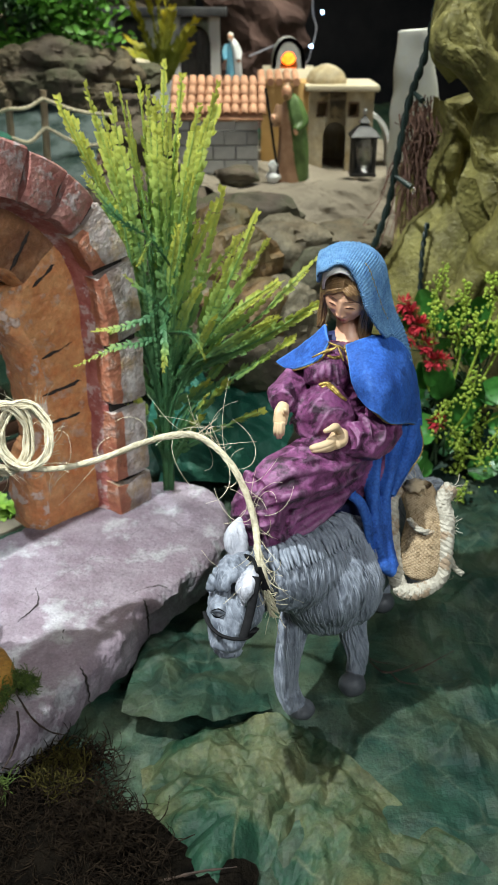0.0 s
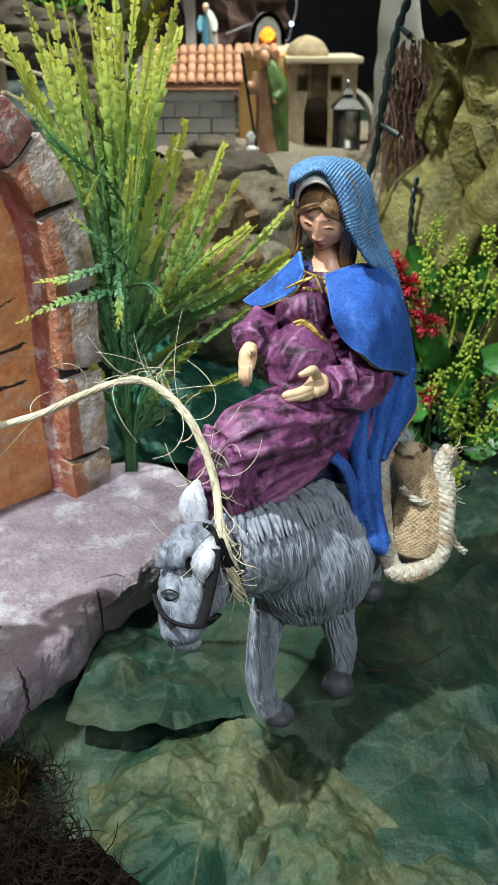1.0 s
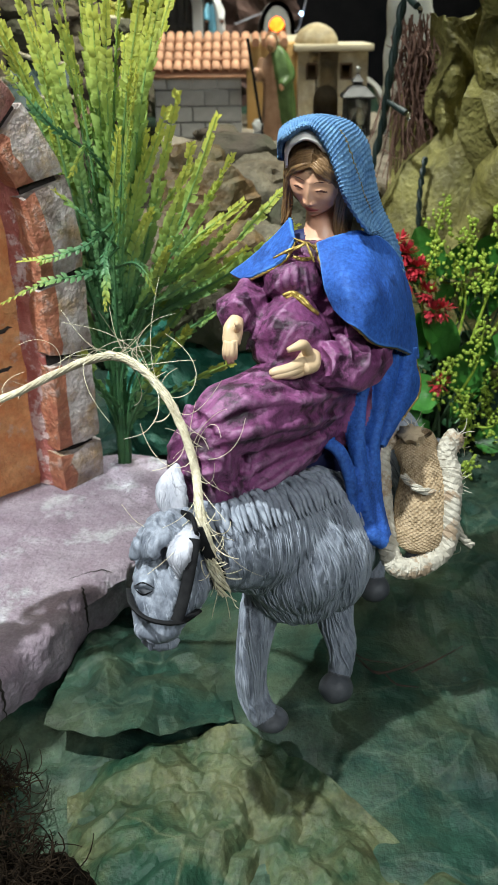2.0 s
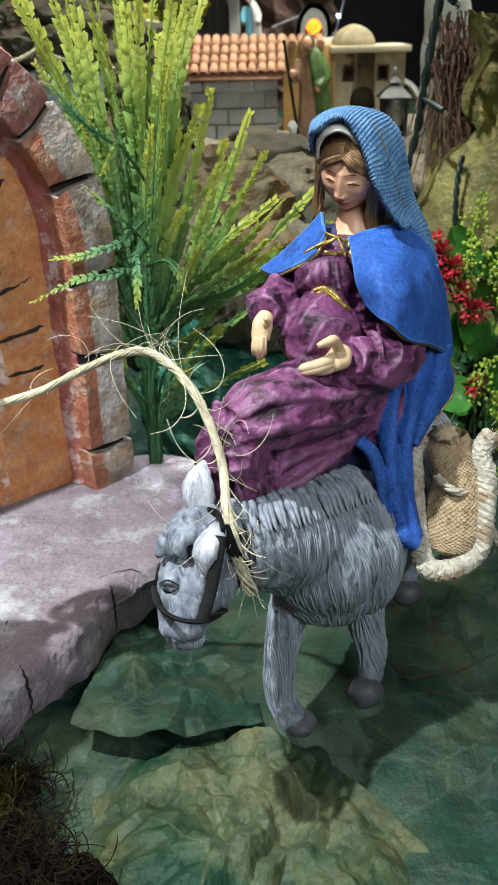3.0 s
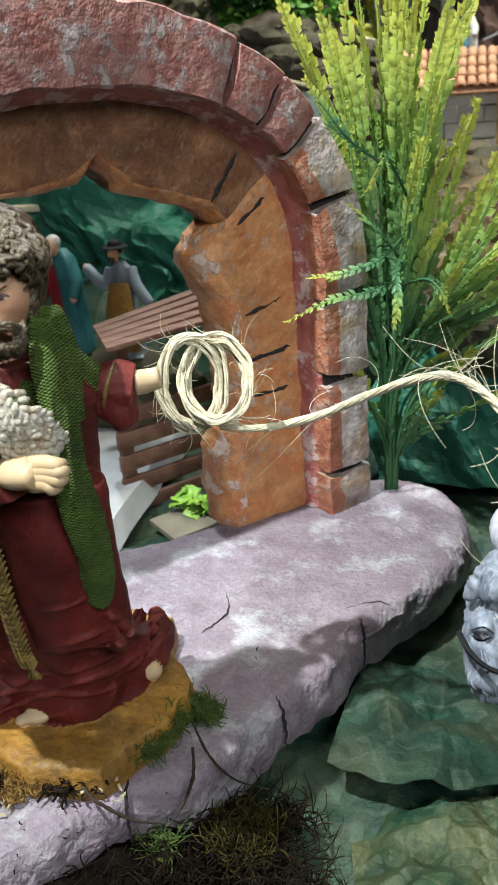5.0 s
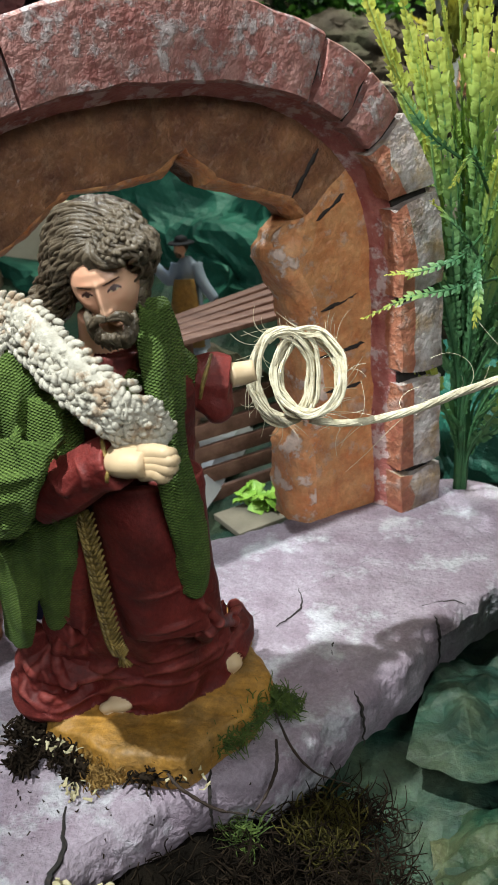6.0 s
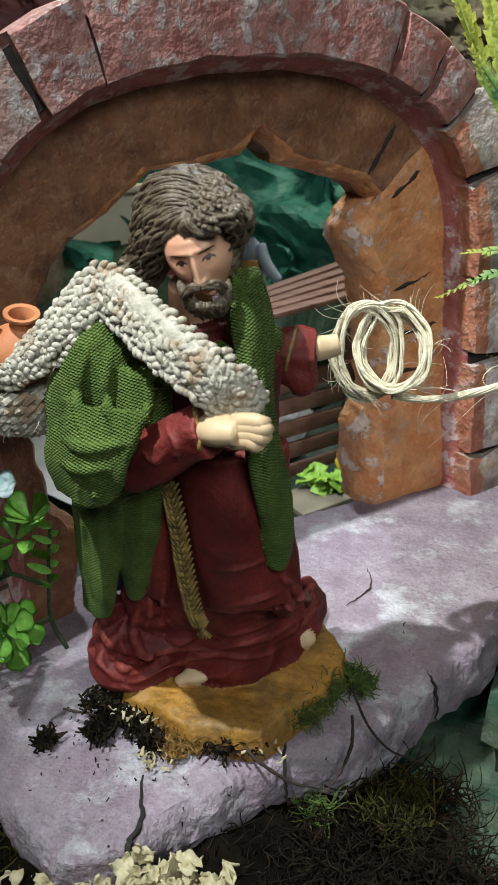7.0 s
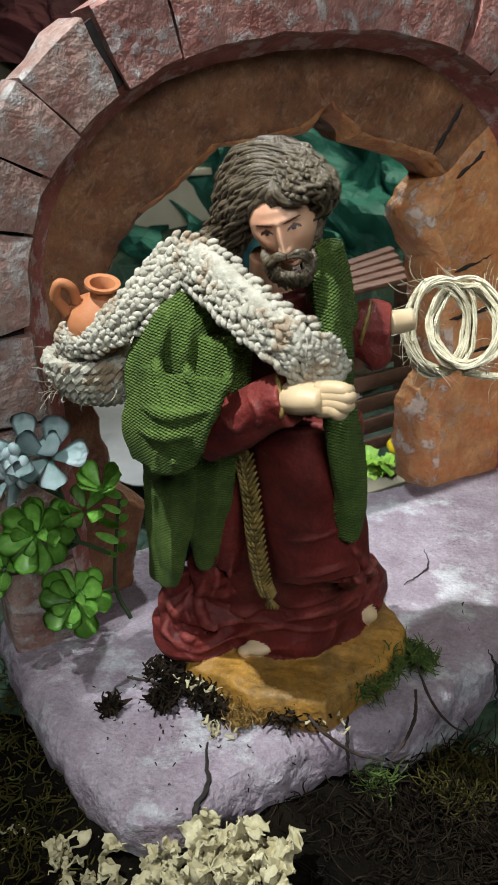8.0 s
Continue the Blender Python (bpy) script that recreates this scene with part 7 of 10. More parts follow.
def jug(at, s, m):
    """A two-handled jug: turned body and two handles."""
    t = thing("jug", "small terracotta jug with two handles in the wool bag", "jug")
    prof = [(0.0, 0.0), (0.9, 0.02), (1.25, 0.5), (1.35, 1.0), (1.15, 1.6), (0.66, 1.95), (0.46, 2.15), (0.46, 2.4), (0.68, 2.58), (0.68, 2.68), (0.48, 2.66), (0.34, 2.4), (0.34, 2.1)]
    bm = bmesh.new()
    rings = []
    for r, z in prof:
        rings.append([bm.verts.new(m @ V3((r * s * math.cos(a * math.pi / 16), r * s * math.sin(a * math.pi / 16), z * s)) + V3(at)) for a in range(32)])
    for a, b in zip(rings, rings[1:]):
        for k in range(32):
            bm.faces.new((a[k], a[(k + 1) % 32], b[(k + 1) % 32], b[k]))
    part("body", bm, M_TERRA, t)
    for sg in (-1, 1):
        bm = bmesh.new()
        pts = [V3((sg * 0.95, 0, 1.75)), V3((sg * 1.15, 0, 2.35)), V3((sg * 1.6, 0, 2.5)), V3((sg * 1.75, 0, 1.9)), V3((sg * 1.3, 0, 1.25))]
        tube(bm, [m @ (p * s) + V3(at) for p in pts], [0.22 * s, 0.2 * s, 0.2 * s, 0.2 * s, 0.25 * s], 10, 0, 22)
        part("handle", bm, M_TERRA, t)
    return t


jug((-0.3265, 0.4600, 0.2185), 0.0128, Euler((radians(16), radians(10), radians(28))).to_matrix())

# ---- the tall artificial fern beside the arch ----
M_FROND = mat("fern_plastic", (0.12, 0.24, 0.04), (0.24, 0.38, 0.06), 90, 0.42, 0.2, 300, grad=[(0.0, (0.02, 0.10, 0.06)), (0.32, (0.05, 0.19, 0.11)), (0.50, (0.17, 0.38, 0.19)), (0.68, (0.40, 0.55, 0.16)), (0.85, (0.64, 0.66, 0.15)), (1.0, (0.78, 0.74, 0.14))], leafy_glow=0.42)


def frond(pts, leaf, n, rng, plant, stem_r=0.0009, start=0.3, material=None, name="frond", width=0.42):
    """A stem with two rows of small overlapping lobes; the second uv runs from foot to tip."""
    bm = bmesh.new()
    uv = bm.loops.layers.uv.new("along")
    line = smooth_line(pts, n + 1)
    fr = frames_along(line, (0.2, -1, 0.1))
    tube(bm, line, [stem_r * 1.5, stem_r, stem_r * 0.5], 5, 0, n + 1)
    side_a = rng.uniform(0, 3.14)
    along = {}
    for i, (p, s, u, t) in enumerate(fr):
        f = i / n
        if f < start:
            continue
        w = leaf * (0.5 + 0.42 * math.sin(math.pi * min(1, (f - start) / (1 - start) * 0.85 + 0.12)))
        a = side_a + 0.5 * math.sin(i * 0.15)
        sv = s * math.cos(a) + u * math.sin(a)
        nv = t.cross(sv).normalized()
        for sg in (-1, 1):
            if rng.random() < 0.1:
                continue
            w *= rng.uniform(0.8, 1.22)
            d = (t * rng.uniform(0.85, 1.15) + sv * sg * rng.uniform(0.5, 0.85) + nv * rng.uniform(-0.35, 0.4)).normalized()
            e = nv.cross(d).normalized() * w * width
            b0 = p + t * rng.uniform(-0.001, 0.001)
            mid = b0 + d * w * 0.48 + nv * w * 0.06
            vs = [bm.verts.new(b0), bm.verts.new(mid - e), bm.verts.new(b0 + d * w + e * 0.12), bm.verts.new(b0 + d * w - e * 0.12), bm.verts.new(mid + e), bm.verts.new(mid + nv * w * 0.12)]
            for q in ((0, 1, 5), (0, 5, 4), (1, 3, 5), (4, 5, 2), (5, 3, 2)):
                bm.faces.new([vs[k] for k in q])
            for v in vs:
                along[v] = f
    for v in bm.verts:
        if v not in along:
            along[v] = min(range(0, n + 1, 3), key=lambda k: (line[k] - v.co).length_squared) / n * 0.8
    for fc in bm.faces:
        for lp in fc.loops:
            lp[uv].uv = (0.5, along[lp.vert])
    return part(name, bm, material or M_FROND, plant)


fern = thing("artificial_fern", "tall artificial fern, dark green below with yellow tips", "plant", at=(0, 0, 0))
rng = random.Random(21)
foot = V3((-0.088, 0.830, -0.004))


def fern_frond(tip, bow=0.25, leaf=0.0085, start=0.3):
    tip = V3(tip)
    b = foot + V3((rng.uniform(-0.0045, 0.0045), rng.uniform(-0.0045, 0.0045), 0))
    knee = V3((b.x + (tip.x - b.x) * 0.08, b.y + (tip.y - b.y) * 0.08, min(0.11, tip.z * 0.5) + rng.uniform(-0.02, 0.02)))
    mid = knee.lerp(tip, 0.55) + V3((-(tip.x - b.x) * bow * 0.4, 0, 0.012 + 0.02 * bow))
    length = (knee - b).length + (mid - knee).length + (tip - mid).length
    frond([b, knee, mid, tip], leaf * 0.84 * rng.uniform(0.85, 1.15), int(length / 0.0036), rng, fern, stem_r=0.0012, start=start, width=0.33)


for tip in ((-0.1640, 0.8000, 0.4020), (-0.1450, 0.8300, 0.4120), (-0.1200, 0.8000, 0.4060), (-0.1130, 0.8600, 0.3930), (-0.0910, 0.8400, 0.4070), (-0.0770, 0.8600, 0.4280), (-0.0590, 0.8300, 0.4190), (-0.0430, 0.8000, 0.3970), (-0.0280, 0.8400, 0.4110), (-0.0690, 0.8000, 0.3940), (-0.1030, 0.8800, 0.4130), (-0.1380, 0.8700, 0.3840), (-0.0300, 0.8800, 0.3880), (-0.0530, 0.8600, 0.3710), (-0.1570, 0.8200, 0.3850), (-0.1140, 0.8200, 0.4130), (-0.0810, 0.8100, 0.4000), (-0.0380, 0.8200, 0.3830)):
    fern_frond(tip, 0.25, 0.0118, 0.40)
for tip in ((0.0070, 0.8000, 0.3060), (0.0180, 0.8300, 0.2750), (0.0640, 0.8400, 0.2520), (0.0660, 0.7800, 0.2290), (0.0660, 0.8200, 0.2100), (0.0310, 0.8000, 0.2420), (-0.0110, 0.7800, 0.2890), (-0.0010, 0.8600, 0.2420), (0.0430, 0.8000, 0.1860), (0.0200, 0.7600, 0.2220)):
    fern_frond(tip, -0.2, 0.0115, 0.42)
for pts in ([(-0.0740, 0.8000, 0.2090), (-0.0900, 0.7650, 0.1990), (-0.1240, 0.7480, 0.1950), (-0.1570, 0.7420, 0.1810)], [(-0.0750, 0.8000, 0.2310), (-0.0910, 0.7650, 0.2200), (-0.1160, 0.7550, 0.2130), (-0.1400, 0.7500, 0.2110)], [(-0.0940, 0.8000, 0.2850), (-0.1140, 0.7850, 0.3030), (-0.1290, 0.7750, 0.3250), (-0.1400, 0.7700, 0.3430)],
            [(-0.0750, 0.7900, 0.2230), (-0.0780, 0.7550, 0.2130), (-0.0760, 0.7420, 0.1960), (-0.0780, 0.7380, 0.1780)], [(-0.0760, 0.7900, 0.1950), (-0.0570, 0.7550, 0.2080), (-0.0470, 0.7450, 0.2030), (-0.0410, 0.7420, 0.1880)], [(-0.0760, 0.8000, 0.2090), (-0.0880, 0.7700, 0.2350), (-0.1020, 0.7600, 0.2510), (-0.1100, 0.7550, 0.2610)],
            [(-0.0730, 0.7900, 0.2610), (-0.0800, 0.7600, 0.2840), (-0.0850, 0.7550, 0.2910), (-0.0960, 0.7500, 0.2730)]):
    frond(pts, 0.0075, 24, rng, fern, start=0.12, width=0.26)
for i in range(30):
    x = rng.uniform(-0.15, 0.03)
    top = 0.40 if x < -0.03 else 0.40 - (x + 0.03) * 2.0
    fern_frond((x, rng.uniform(0.77, 0.90), rng.uniform(0.55, 0.95) * top), rng.uniform(-0.2, 0.4), 0.0112, 0.25)
for i in range(18):
    fern_frond((rng.uniform(-0.14, 0.03), rng.uniform(0.77, 0.88), rng.uniform(0.11, 0.24)), -0.2, 0.0112, 0.3)


# ---- leaves ----
def leaf_mesh(name, length, width, cup=0.25, point=0.6, thick=0.0, n=6):
    """An oval leaf along +y, cupped; point: 1 round, 0 sharp."""
    me = bpy.data.meshes.new(name)
    bm = bmesh.new()
    rows = []
    for i in range(n + 1):
        f = i / n
        w = width * 0.5 * math.sin(math.pi * min(0.985, f ** point * 0.90 + 0.07)) ** 0.55
        row = []
        for k in (-1, -0.5, 0, 0.5, 1):
            row.append(bm.verts.new((k * w, f * length, cup * width * (k * k) * 0.5 + cup * length * 0.35 * f * f)))
        rows.append(row)
    for a, b in zip(rows, rows[1:]):
        for k in range(4):
            bm.faces.new((a[k], a[k + 1], b[k + 1], b[k]))
    if thick:
        top = list(bm.faces)
        bmesh.ops.solidify(bm, geom=top, thickness=thick)
        for e in bm.edges:
            if len(e.link_faces) == 2 and e.calc_face_angle(0) > 0.7:
                e.smooth = False
    bm.to_mesh(me)
    bm.free()
    me.polygons.foreach_set("use_smooth", [True] * len(me.polygons))
    return me


def put_leaf(me, material, at, out, up, parent, name="leaf", scale=1.0):
    """A leaf on shared mesh data, its foot at the point, growing along out."""
    if not me.materials:
        me.materials.append(material)
    y = V3(out).normalized()
    x = y.cross(V3(up))
    x = x.normalized() if x.length > 1e-4 else V3((1, 0, 0))
    z = x.cross(y)
    ob = new(name, me)
    ob.parent = parent
    m = Matrix((x, y, z)).transposed().to_4x4() @ Matrix.Scale(scale, 4)
    m.translation = V3(at)
    ob.matrix_local = m
    return ob


M_JADE = mat("glossy_green_leaf", (0.16, 0.40, 0.06), (0.34, 0.62, 0.14), 120, 0.36, 0.2, 300, (0.12, 0.26, 0.03), 90, 0.4, rnd=0.35, leafy_glow=0.25)
M_BLOOM = mat("frosted_blue_leaf", (0.26, 0.40, 0.39), (0.46, 0.58, 0.58), 90, 0.5, 0.2, 300, (0.34, 0.30, 0.36), 70, 0.4, rnd=0.2)
M_STEM = mat("dark_stem", (0.015, 0.035, 0.012), (0.03, 0.06, 0.02), 120, 0.5, 0.3)
jade = thing("succulent_plant", "artificial succulent with round green leaves and frosted berries", "plant")


def paddle(name, length, width, cup=0.2, thick=0.0009):
    """A fleshy spoon-shaped leaf along +y: narrow foot, round end."""
    me = bpy.data.meshes.new(name)
    bm = bmesh.new()
    rows = []
    for i in range(11):
        f = i / 10
        w = width * 0.5 * (0.16 + 0.84 * math.sin(math.pi * min(1.0, f ** 1.35 * 0.5 + 0.0) / 1.0)) * math.sqrt(max(0.02, 1 - max(0.0, (f - 0.62) / 0.38) ** 2.2))
        rows.append([bm.verts.new((k * w, f * length, cup * width * (k * k) * 0.55 * f + cup * length * 0.5 * f * f)) for k in (-1, -0.66, -0.33, 0, 0.33, 0.66, 1)])
    for a, b in zip(rows, rows[1:]):
        for k in range(6):
            bm.faces.new((a[k], a[k + 1], b[k + 1], b[k]))
    bmesh.ops.solidify(bm, geom=list(bm.faces), thickness=thick)
    bm.to_mesh(me)
    bm.free()
    me.polygons.foreach_set("use_smooth", [True] * len(me.polygons))
    return me


JADE_LEAF, FROST_LEAF, SPRIG_LEAF = paddle("round_leaf", 0.0200, 0.0158, 0.22), paddle("frosted_leaf", 0.0200, 0.0175, 0.22), leaf_mesh("sprig_leaf", 0.0130, 0.0050, 0.2, 0.8, 0.0006)
rng = random.Random(5)


def rosette(at, n, size, me, material, lift=0.4, face=(0.20, -0.85, 0.5), twist=0.0):
    """Leaves in a ring round a stem's end."""
    f = V3(face).normalized()
    a = f.cross(V3((0, 0, 1))).normalized()
    b = f.cross(a)
    for k in range(n):
        th = 2 * math.pi * k / n + twist + rng.uniform(-0.2, 0.2)
        d = a * math.cos(th) + b * math.sin(th) + f * rng.uniform(lift * 0.5, lift)
        put_leaf(me, material, V3(at) + d * 0.0015, d, f, jade, scale=size * rng.uniform(0.82, 1.15))


JADE_AT = ((-0.3792, 0.4470, 0.1048), (-0.3608, 0.4470, 0.0639), (-0.4149, 0.4550, 0.0703), (-0.3414, 0.4620, 0.1307))
rosette(JADE_AT[0], 7, 1.0, JADE_LEAF, M_JADE, 0.35, twist=0.3)
rosette(V3(JADE_AT[0]) + V3((0, -0.003, 0.001)), 4, 0.72, JADE_LEAF, M_JADE, 0.9)
rosette(V3(JADE_AT[0]) + V3((0, 0.006, -0.002)), 6, 1.1, JADE_LEAF, M_JADE, 0.1)
rosette(JADE_AT[1], 7, 1.0, JADE_LEAF, M_JADE, 0.35)
rosette(V3(JADE_AT[1]) + V3((0, -0.003, 0.001)), 4, 0.70, JADE_LEAF, M_JADE, 0.9, twist=0.5)
rosette(V3(JADE_AT[1]) + V3((0, 0.006, -0.001)), 5, 1.05, JADE_LEAF, M_JADE, 0.1, twist=0.4)
rosette(JADE_AT[2], 7, 1.0, JADE_LEAF, M_JADE, 0.4, (-0.1, -0.8, 0.6))
rosette(JADE_AT[3], 6, 0.8, JADE_LEAF, M_JADE, 0.8, (0.1, -0.3, 0.95))
rosette((-0.3577, 0.4660, 0.1130), 5, 0.8, JADE_LEAF, M_JADE, 0.5, (0.2, -0.5, 0.8))
rosette((-0.3821, 0.4550, 0.1536), 4, 1.05, FROST_LEAF, M_BLOOM, 0.5, (0.3, -0.6, 0.7))
rosette((-0.3691, 0.4580, 0.1494), 5, 1.0, FROST_LEAF, M_BLOOM, 0.4, (0.4, -0.6, 0.6), 0.4)
rosette((-0.4019, 0.4600, 0.1312), 5, 0.9, FROST_LEAF, M_BLOOM, 0.3, (-0.2, -0.8, 0.5))
for k in range(9):
    p = V3((-0.3344, 0.4700, 0.1230)).lerp(V3((-0.3471, 0.4760, 0.0779)), k / 8)
    put_leaf(SPRIG_LEAF, M_JADE, p, (0.8 if k % 2 else -0.8, -0.35, 0.55), (0, -1, 0.4), jade, scale=rng.uniform(0.8, 1.25))
for pts in ([(-0.3471, 0.4800, 0.0297), (-0.3558, 0.4820, 0.0501), (-0.3470, 0.4780, 0.0904), (-0.3368, 0.4720, 0.1216)], [(-0.3558, 0.4820, 0.0501), (-0.3594, 0.4650, 0.0547), JADE_AT[1]], [(-0.3492, 0.4780, 0.0763), (-0.3625, 0.4620, 0.0938), JADE_AT[0]], [(-0.3625, 0.4620, 0.0938), (-0.3707, 0.4650, 0.1212), (-0.3691, 0.4580, 0.1494)], [(-0.3707, 0.4650, 0.1212), (-0.3841, 0.4600, 0.1332), (-0.3821, 0.4550, 0.1536)], [(-0.3625, 0.4620, 0.0938), (-0.3980, 0.4620, 0.0726), JADE_AT[2]]):
    bm = bmesh.new()
    tube(bm, pts, [0.0015, 0.0013, 0.0010], 7, 0, 18)
    part("stem", bm, M_STEM, jade)
berry = bpy.data.meshes.new("berry")
bm = bmesh.new()
blob(bm, (0, 0, 0), (0.0032, 0.0032, 0.0040), 0, seg=14, rings=10)
bm.to_mesh(berry)
bm.free()
berry.materials.append(M_BLOOM)
berry.polygons.foreach_set("use_smooth", [True] * len(berry.polygons))
for k in range(15):
    a, r = k * 2.4, 0.0028 * math.sqrt(k)
    ob = new("berry", berry)
    ob.parent = jade
    ob.location = V3((-0.3858, 0.4440, 0.1481)) + V3((r * math.cos(a), 0.35 * r, r * math.sin(a) * 1.2))
    ob.rotation_euler = (rng.uniform(-0.6, 0.6), rng.uniform(-0.6, 0.6), 0)

# ---- moss, litter and lichen ----
M_MOSS = mat("bright_moss", (0.022, 0.045, 0.006), (0.085, 0.125, 0.02), 200, 0.85, 0.3)
M_RUSTMOSS = mat("rusty_moss", (0.13, 0.07, 0.015), (0.28, 0.16, 0.04), 200, 0.9, 0.3)
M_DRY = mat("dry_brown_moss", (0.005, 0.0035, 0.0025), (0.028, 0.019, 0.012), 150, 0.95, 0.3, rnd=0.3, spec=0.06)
M_OLIVEMOSS = mat("olive_moss", (0.02, 0.018, 0.005), (0.09, 0.075, 0.018), 150, 0.95, 0.3, rnd=0.3, spec=0.1)
M_LICHEN = mat("cream_lichen", (0.40, 0.34, 0.19), (0.58, 0.52, 0.34), 90, 0.8, 0.6, 300, (0.22, 0.18, 0.09), 80, 0.5)
M_ROOT = mat("dark_root", (0.018, 0.012, 0.009), (0.05, 0.03, 0.02), 120, 0.8, 0.6)


def tangle(name, label, category, spots, count, length, r, material, seed, curl=1.4, lift=0.5):
    """A tuft of curling threads, lying between the spots."""
    rg = random.Random(seed)
    bm = bmesh.new()
    for i in range(count):
        c, rad, h = rg.choice(spots)
        a, q = rg.uniform(0, 6.28), rg.random() ** 0.6
        p = V3(c) + V3((rad * q * math.cos(a), rad * q * math.sin(a), rg.uniform(0, h)))
        fibre(bm, p, rg.uniform(0.5, 1.3) * length, (rg.uniform(-1, 1), rg.uniform(-1, 1), rg.uniform(-0.2, lift)), r * rg.uniform(0.6, 1.3), curl, 0, rg, 6)
    return tagged(mesh_object(name, bm, material), label, category, kind="stuff")


tangle("moss", "tuft of bright green moss beside the ochre base", "moss", [((-0.2048, 0.4789, 0.0040), 0.008, 0.010), ((-0.1968, 0.4869, 0.0040), 0.010, 0.012), ((-0.1900, 0.5010, 0.0040), 0.008, 0.012), ((-0.1857, 0.5204, 0.0040), 0.006, 0.010), ((-0.1733, 0.5183, 0.0040), 0.008, 0.004)], 1100, 0.011, 0.00042, M_MOSS, 3, 1.8, 0.35)
tangle("moss", "rust-brown moss under the ochre base", "moss", [((-0.2640, 0.4521, 0.0040), 0.009, 0.009), ((-0.2523, 0.4484, 0.0040), 0.009, 0.008), ((-0.2611, 0.4403, 0.0030), 0.006, 0.006)], 900, 0.006, 0.00035, M_RUSTMOSS, 4, 2.0, 0.3)
tangle("moss", "dark dry moss and bark crumbs on the slab", "moss", [((-0.3172, 0.4622, 0.0040), 0.011, 0.012), ((-0.3035, 0.4608, 0.0040), 0.012, 0.012), ((-0.2897, 0.4546, 0.0040), 0.010, 0.010), ((-0.3099, 0.4431, 0.0030), 0.008, 0.008), ((-0.2362, 0.4505, 0.0040), 0.010, 0.008), ((-0.2217, 0.4567, 0.0040), 0.010, 0.008), ((-0.3384, 0.4307, 0.0030), 0.005, 0.003), ((-0.2760, 0.4430, 0.0030), 0.006, 0.006)], 1500, 0.007, 0.0008, M_DRY, 5, 2.2, 0.3)
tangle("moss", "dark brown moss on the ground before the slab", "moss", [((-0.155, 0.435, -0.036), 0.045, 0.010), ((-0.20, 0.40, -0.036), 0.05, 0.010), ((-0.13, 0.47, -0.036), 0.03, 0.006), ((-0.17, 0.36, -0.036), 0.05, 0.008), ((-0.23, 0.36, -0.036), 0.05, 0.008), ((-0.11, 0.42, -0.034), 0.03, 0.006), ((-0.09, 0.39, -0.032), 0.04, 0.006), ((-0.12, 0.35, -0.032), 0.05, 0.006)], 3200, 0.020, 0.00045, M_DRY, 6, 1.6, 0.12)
tangle("moss", "olive and brown moss beside the slab", "moss", [((-0.40, 0.37, -0.036), 0.06, 0.012), ((-0.36, 0.34, -0.036), 0.05, 0.012), ((-0.46, 0.42, -0.036), 0.06, 0.015), ((-0.44, 0.34, -0.036), 0.06, 0.012), ((-0.14, 0.465, -0.036), 0.02, 0.008)], 2200, 0.016, 0.00055, M_OLIVEMOSS, 7, 1.6, 0.2)
tangle("moss", "green moss tufts at the slab's corner", "moss", [((-0.42, 0.39, -0.03), 0.03, 0.008), ((-0.47, 0.45, -0.03), 0.03, 0.01), ((-0.185, 0.452, -0.034), 0.010, 0.006)], 260, 0.014, 0.0004, M_MOSS, 8, 1.4)

def crumbs(name, label, category, spots, count, size, material, seed):
    """Small bent chips strewn on the slab."""
    rg = random.Random(seed)
    bm = bmesh.new()
    for i in range(count):
        c, rad = rg.choice(spots)
        p = V3(c) + V3((rg.gauss(0, rad), rg.gauss(0, rad), rg.uniform(0, 0.004)))
        k, e = size * rg.uniform(0.5, 1.4), Euler((rg.uniform(-1, 1), rg.uniform(-1, 1), rg.uniform(0, 6))).to_matrix()
        sheet(bm, lambda u, v: p + e @ V3(((u - 0.5) * k * 2, (v - 0.5) * k * (1 - 0.6 * u), k * 0.7 * math.sin(u * 3 + i))), 3, 2, 0, 0.0005)
    return tagged(mesh_object(name, bm, material), label, category, kind="stuff")


crumbs("bark_chips", "pale and cream bark chips in the dry moss", "bark", [((-0.2867, 0.4534, 0.0100), 0.006), ((-0.2987, 0.4527, 0.0120), 0.005), ((-0.2718, 0.4330, 0.0030), 0.005), ((-0.2152, 0.4519, 0.0060), 0.006)], 60, 0.0022, M_LICHEN, 71)
crumbs("soil_crumbs", "dark crumbs of soil strewn on the slab", "soil", [((-0.2888, 0.4282, 0.0010), 0.025), ((-0.3262, 0.4315, 0.0010), 0.02), ((-0.2267, 0.4410, 0.0010), 0.02)], 70, 0.0008, M_DRY, 72)
bm = bmesh.new()


def soil(u, v):
    a = 2 * math.pi * u
    r = v * (1 + 0.22 * noise.noise(V3((math.cos(a) * 2, math.sin(a) * 2, 3))) + 0.08 * noise.noise(V3((math.cos(a) * 8, math.sin(a) * 8, 3))))
    x, y = -0.255 + 0.25 * r * math.cos(a), 0.335 + 0.16 * r * math.sin(a)
    return (x, y, -0.027 - 0.020 * v ** 4 + 0.006 * noise.noise(V3((x * 40, y * 40, 2))) + 0.002 * noise.noise(V3((x * 160, y * 160, 2))))


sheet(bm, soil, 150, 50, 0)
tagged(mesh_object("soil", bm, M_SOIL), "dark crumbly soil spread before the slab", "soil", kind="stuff")

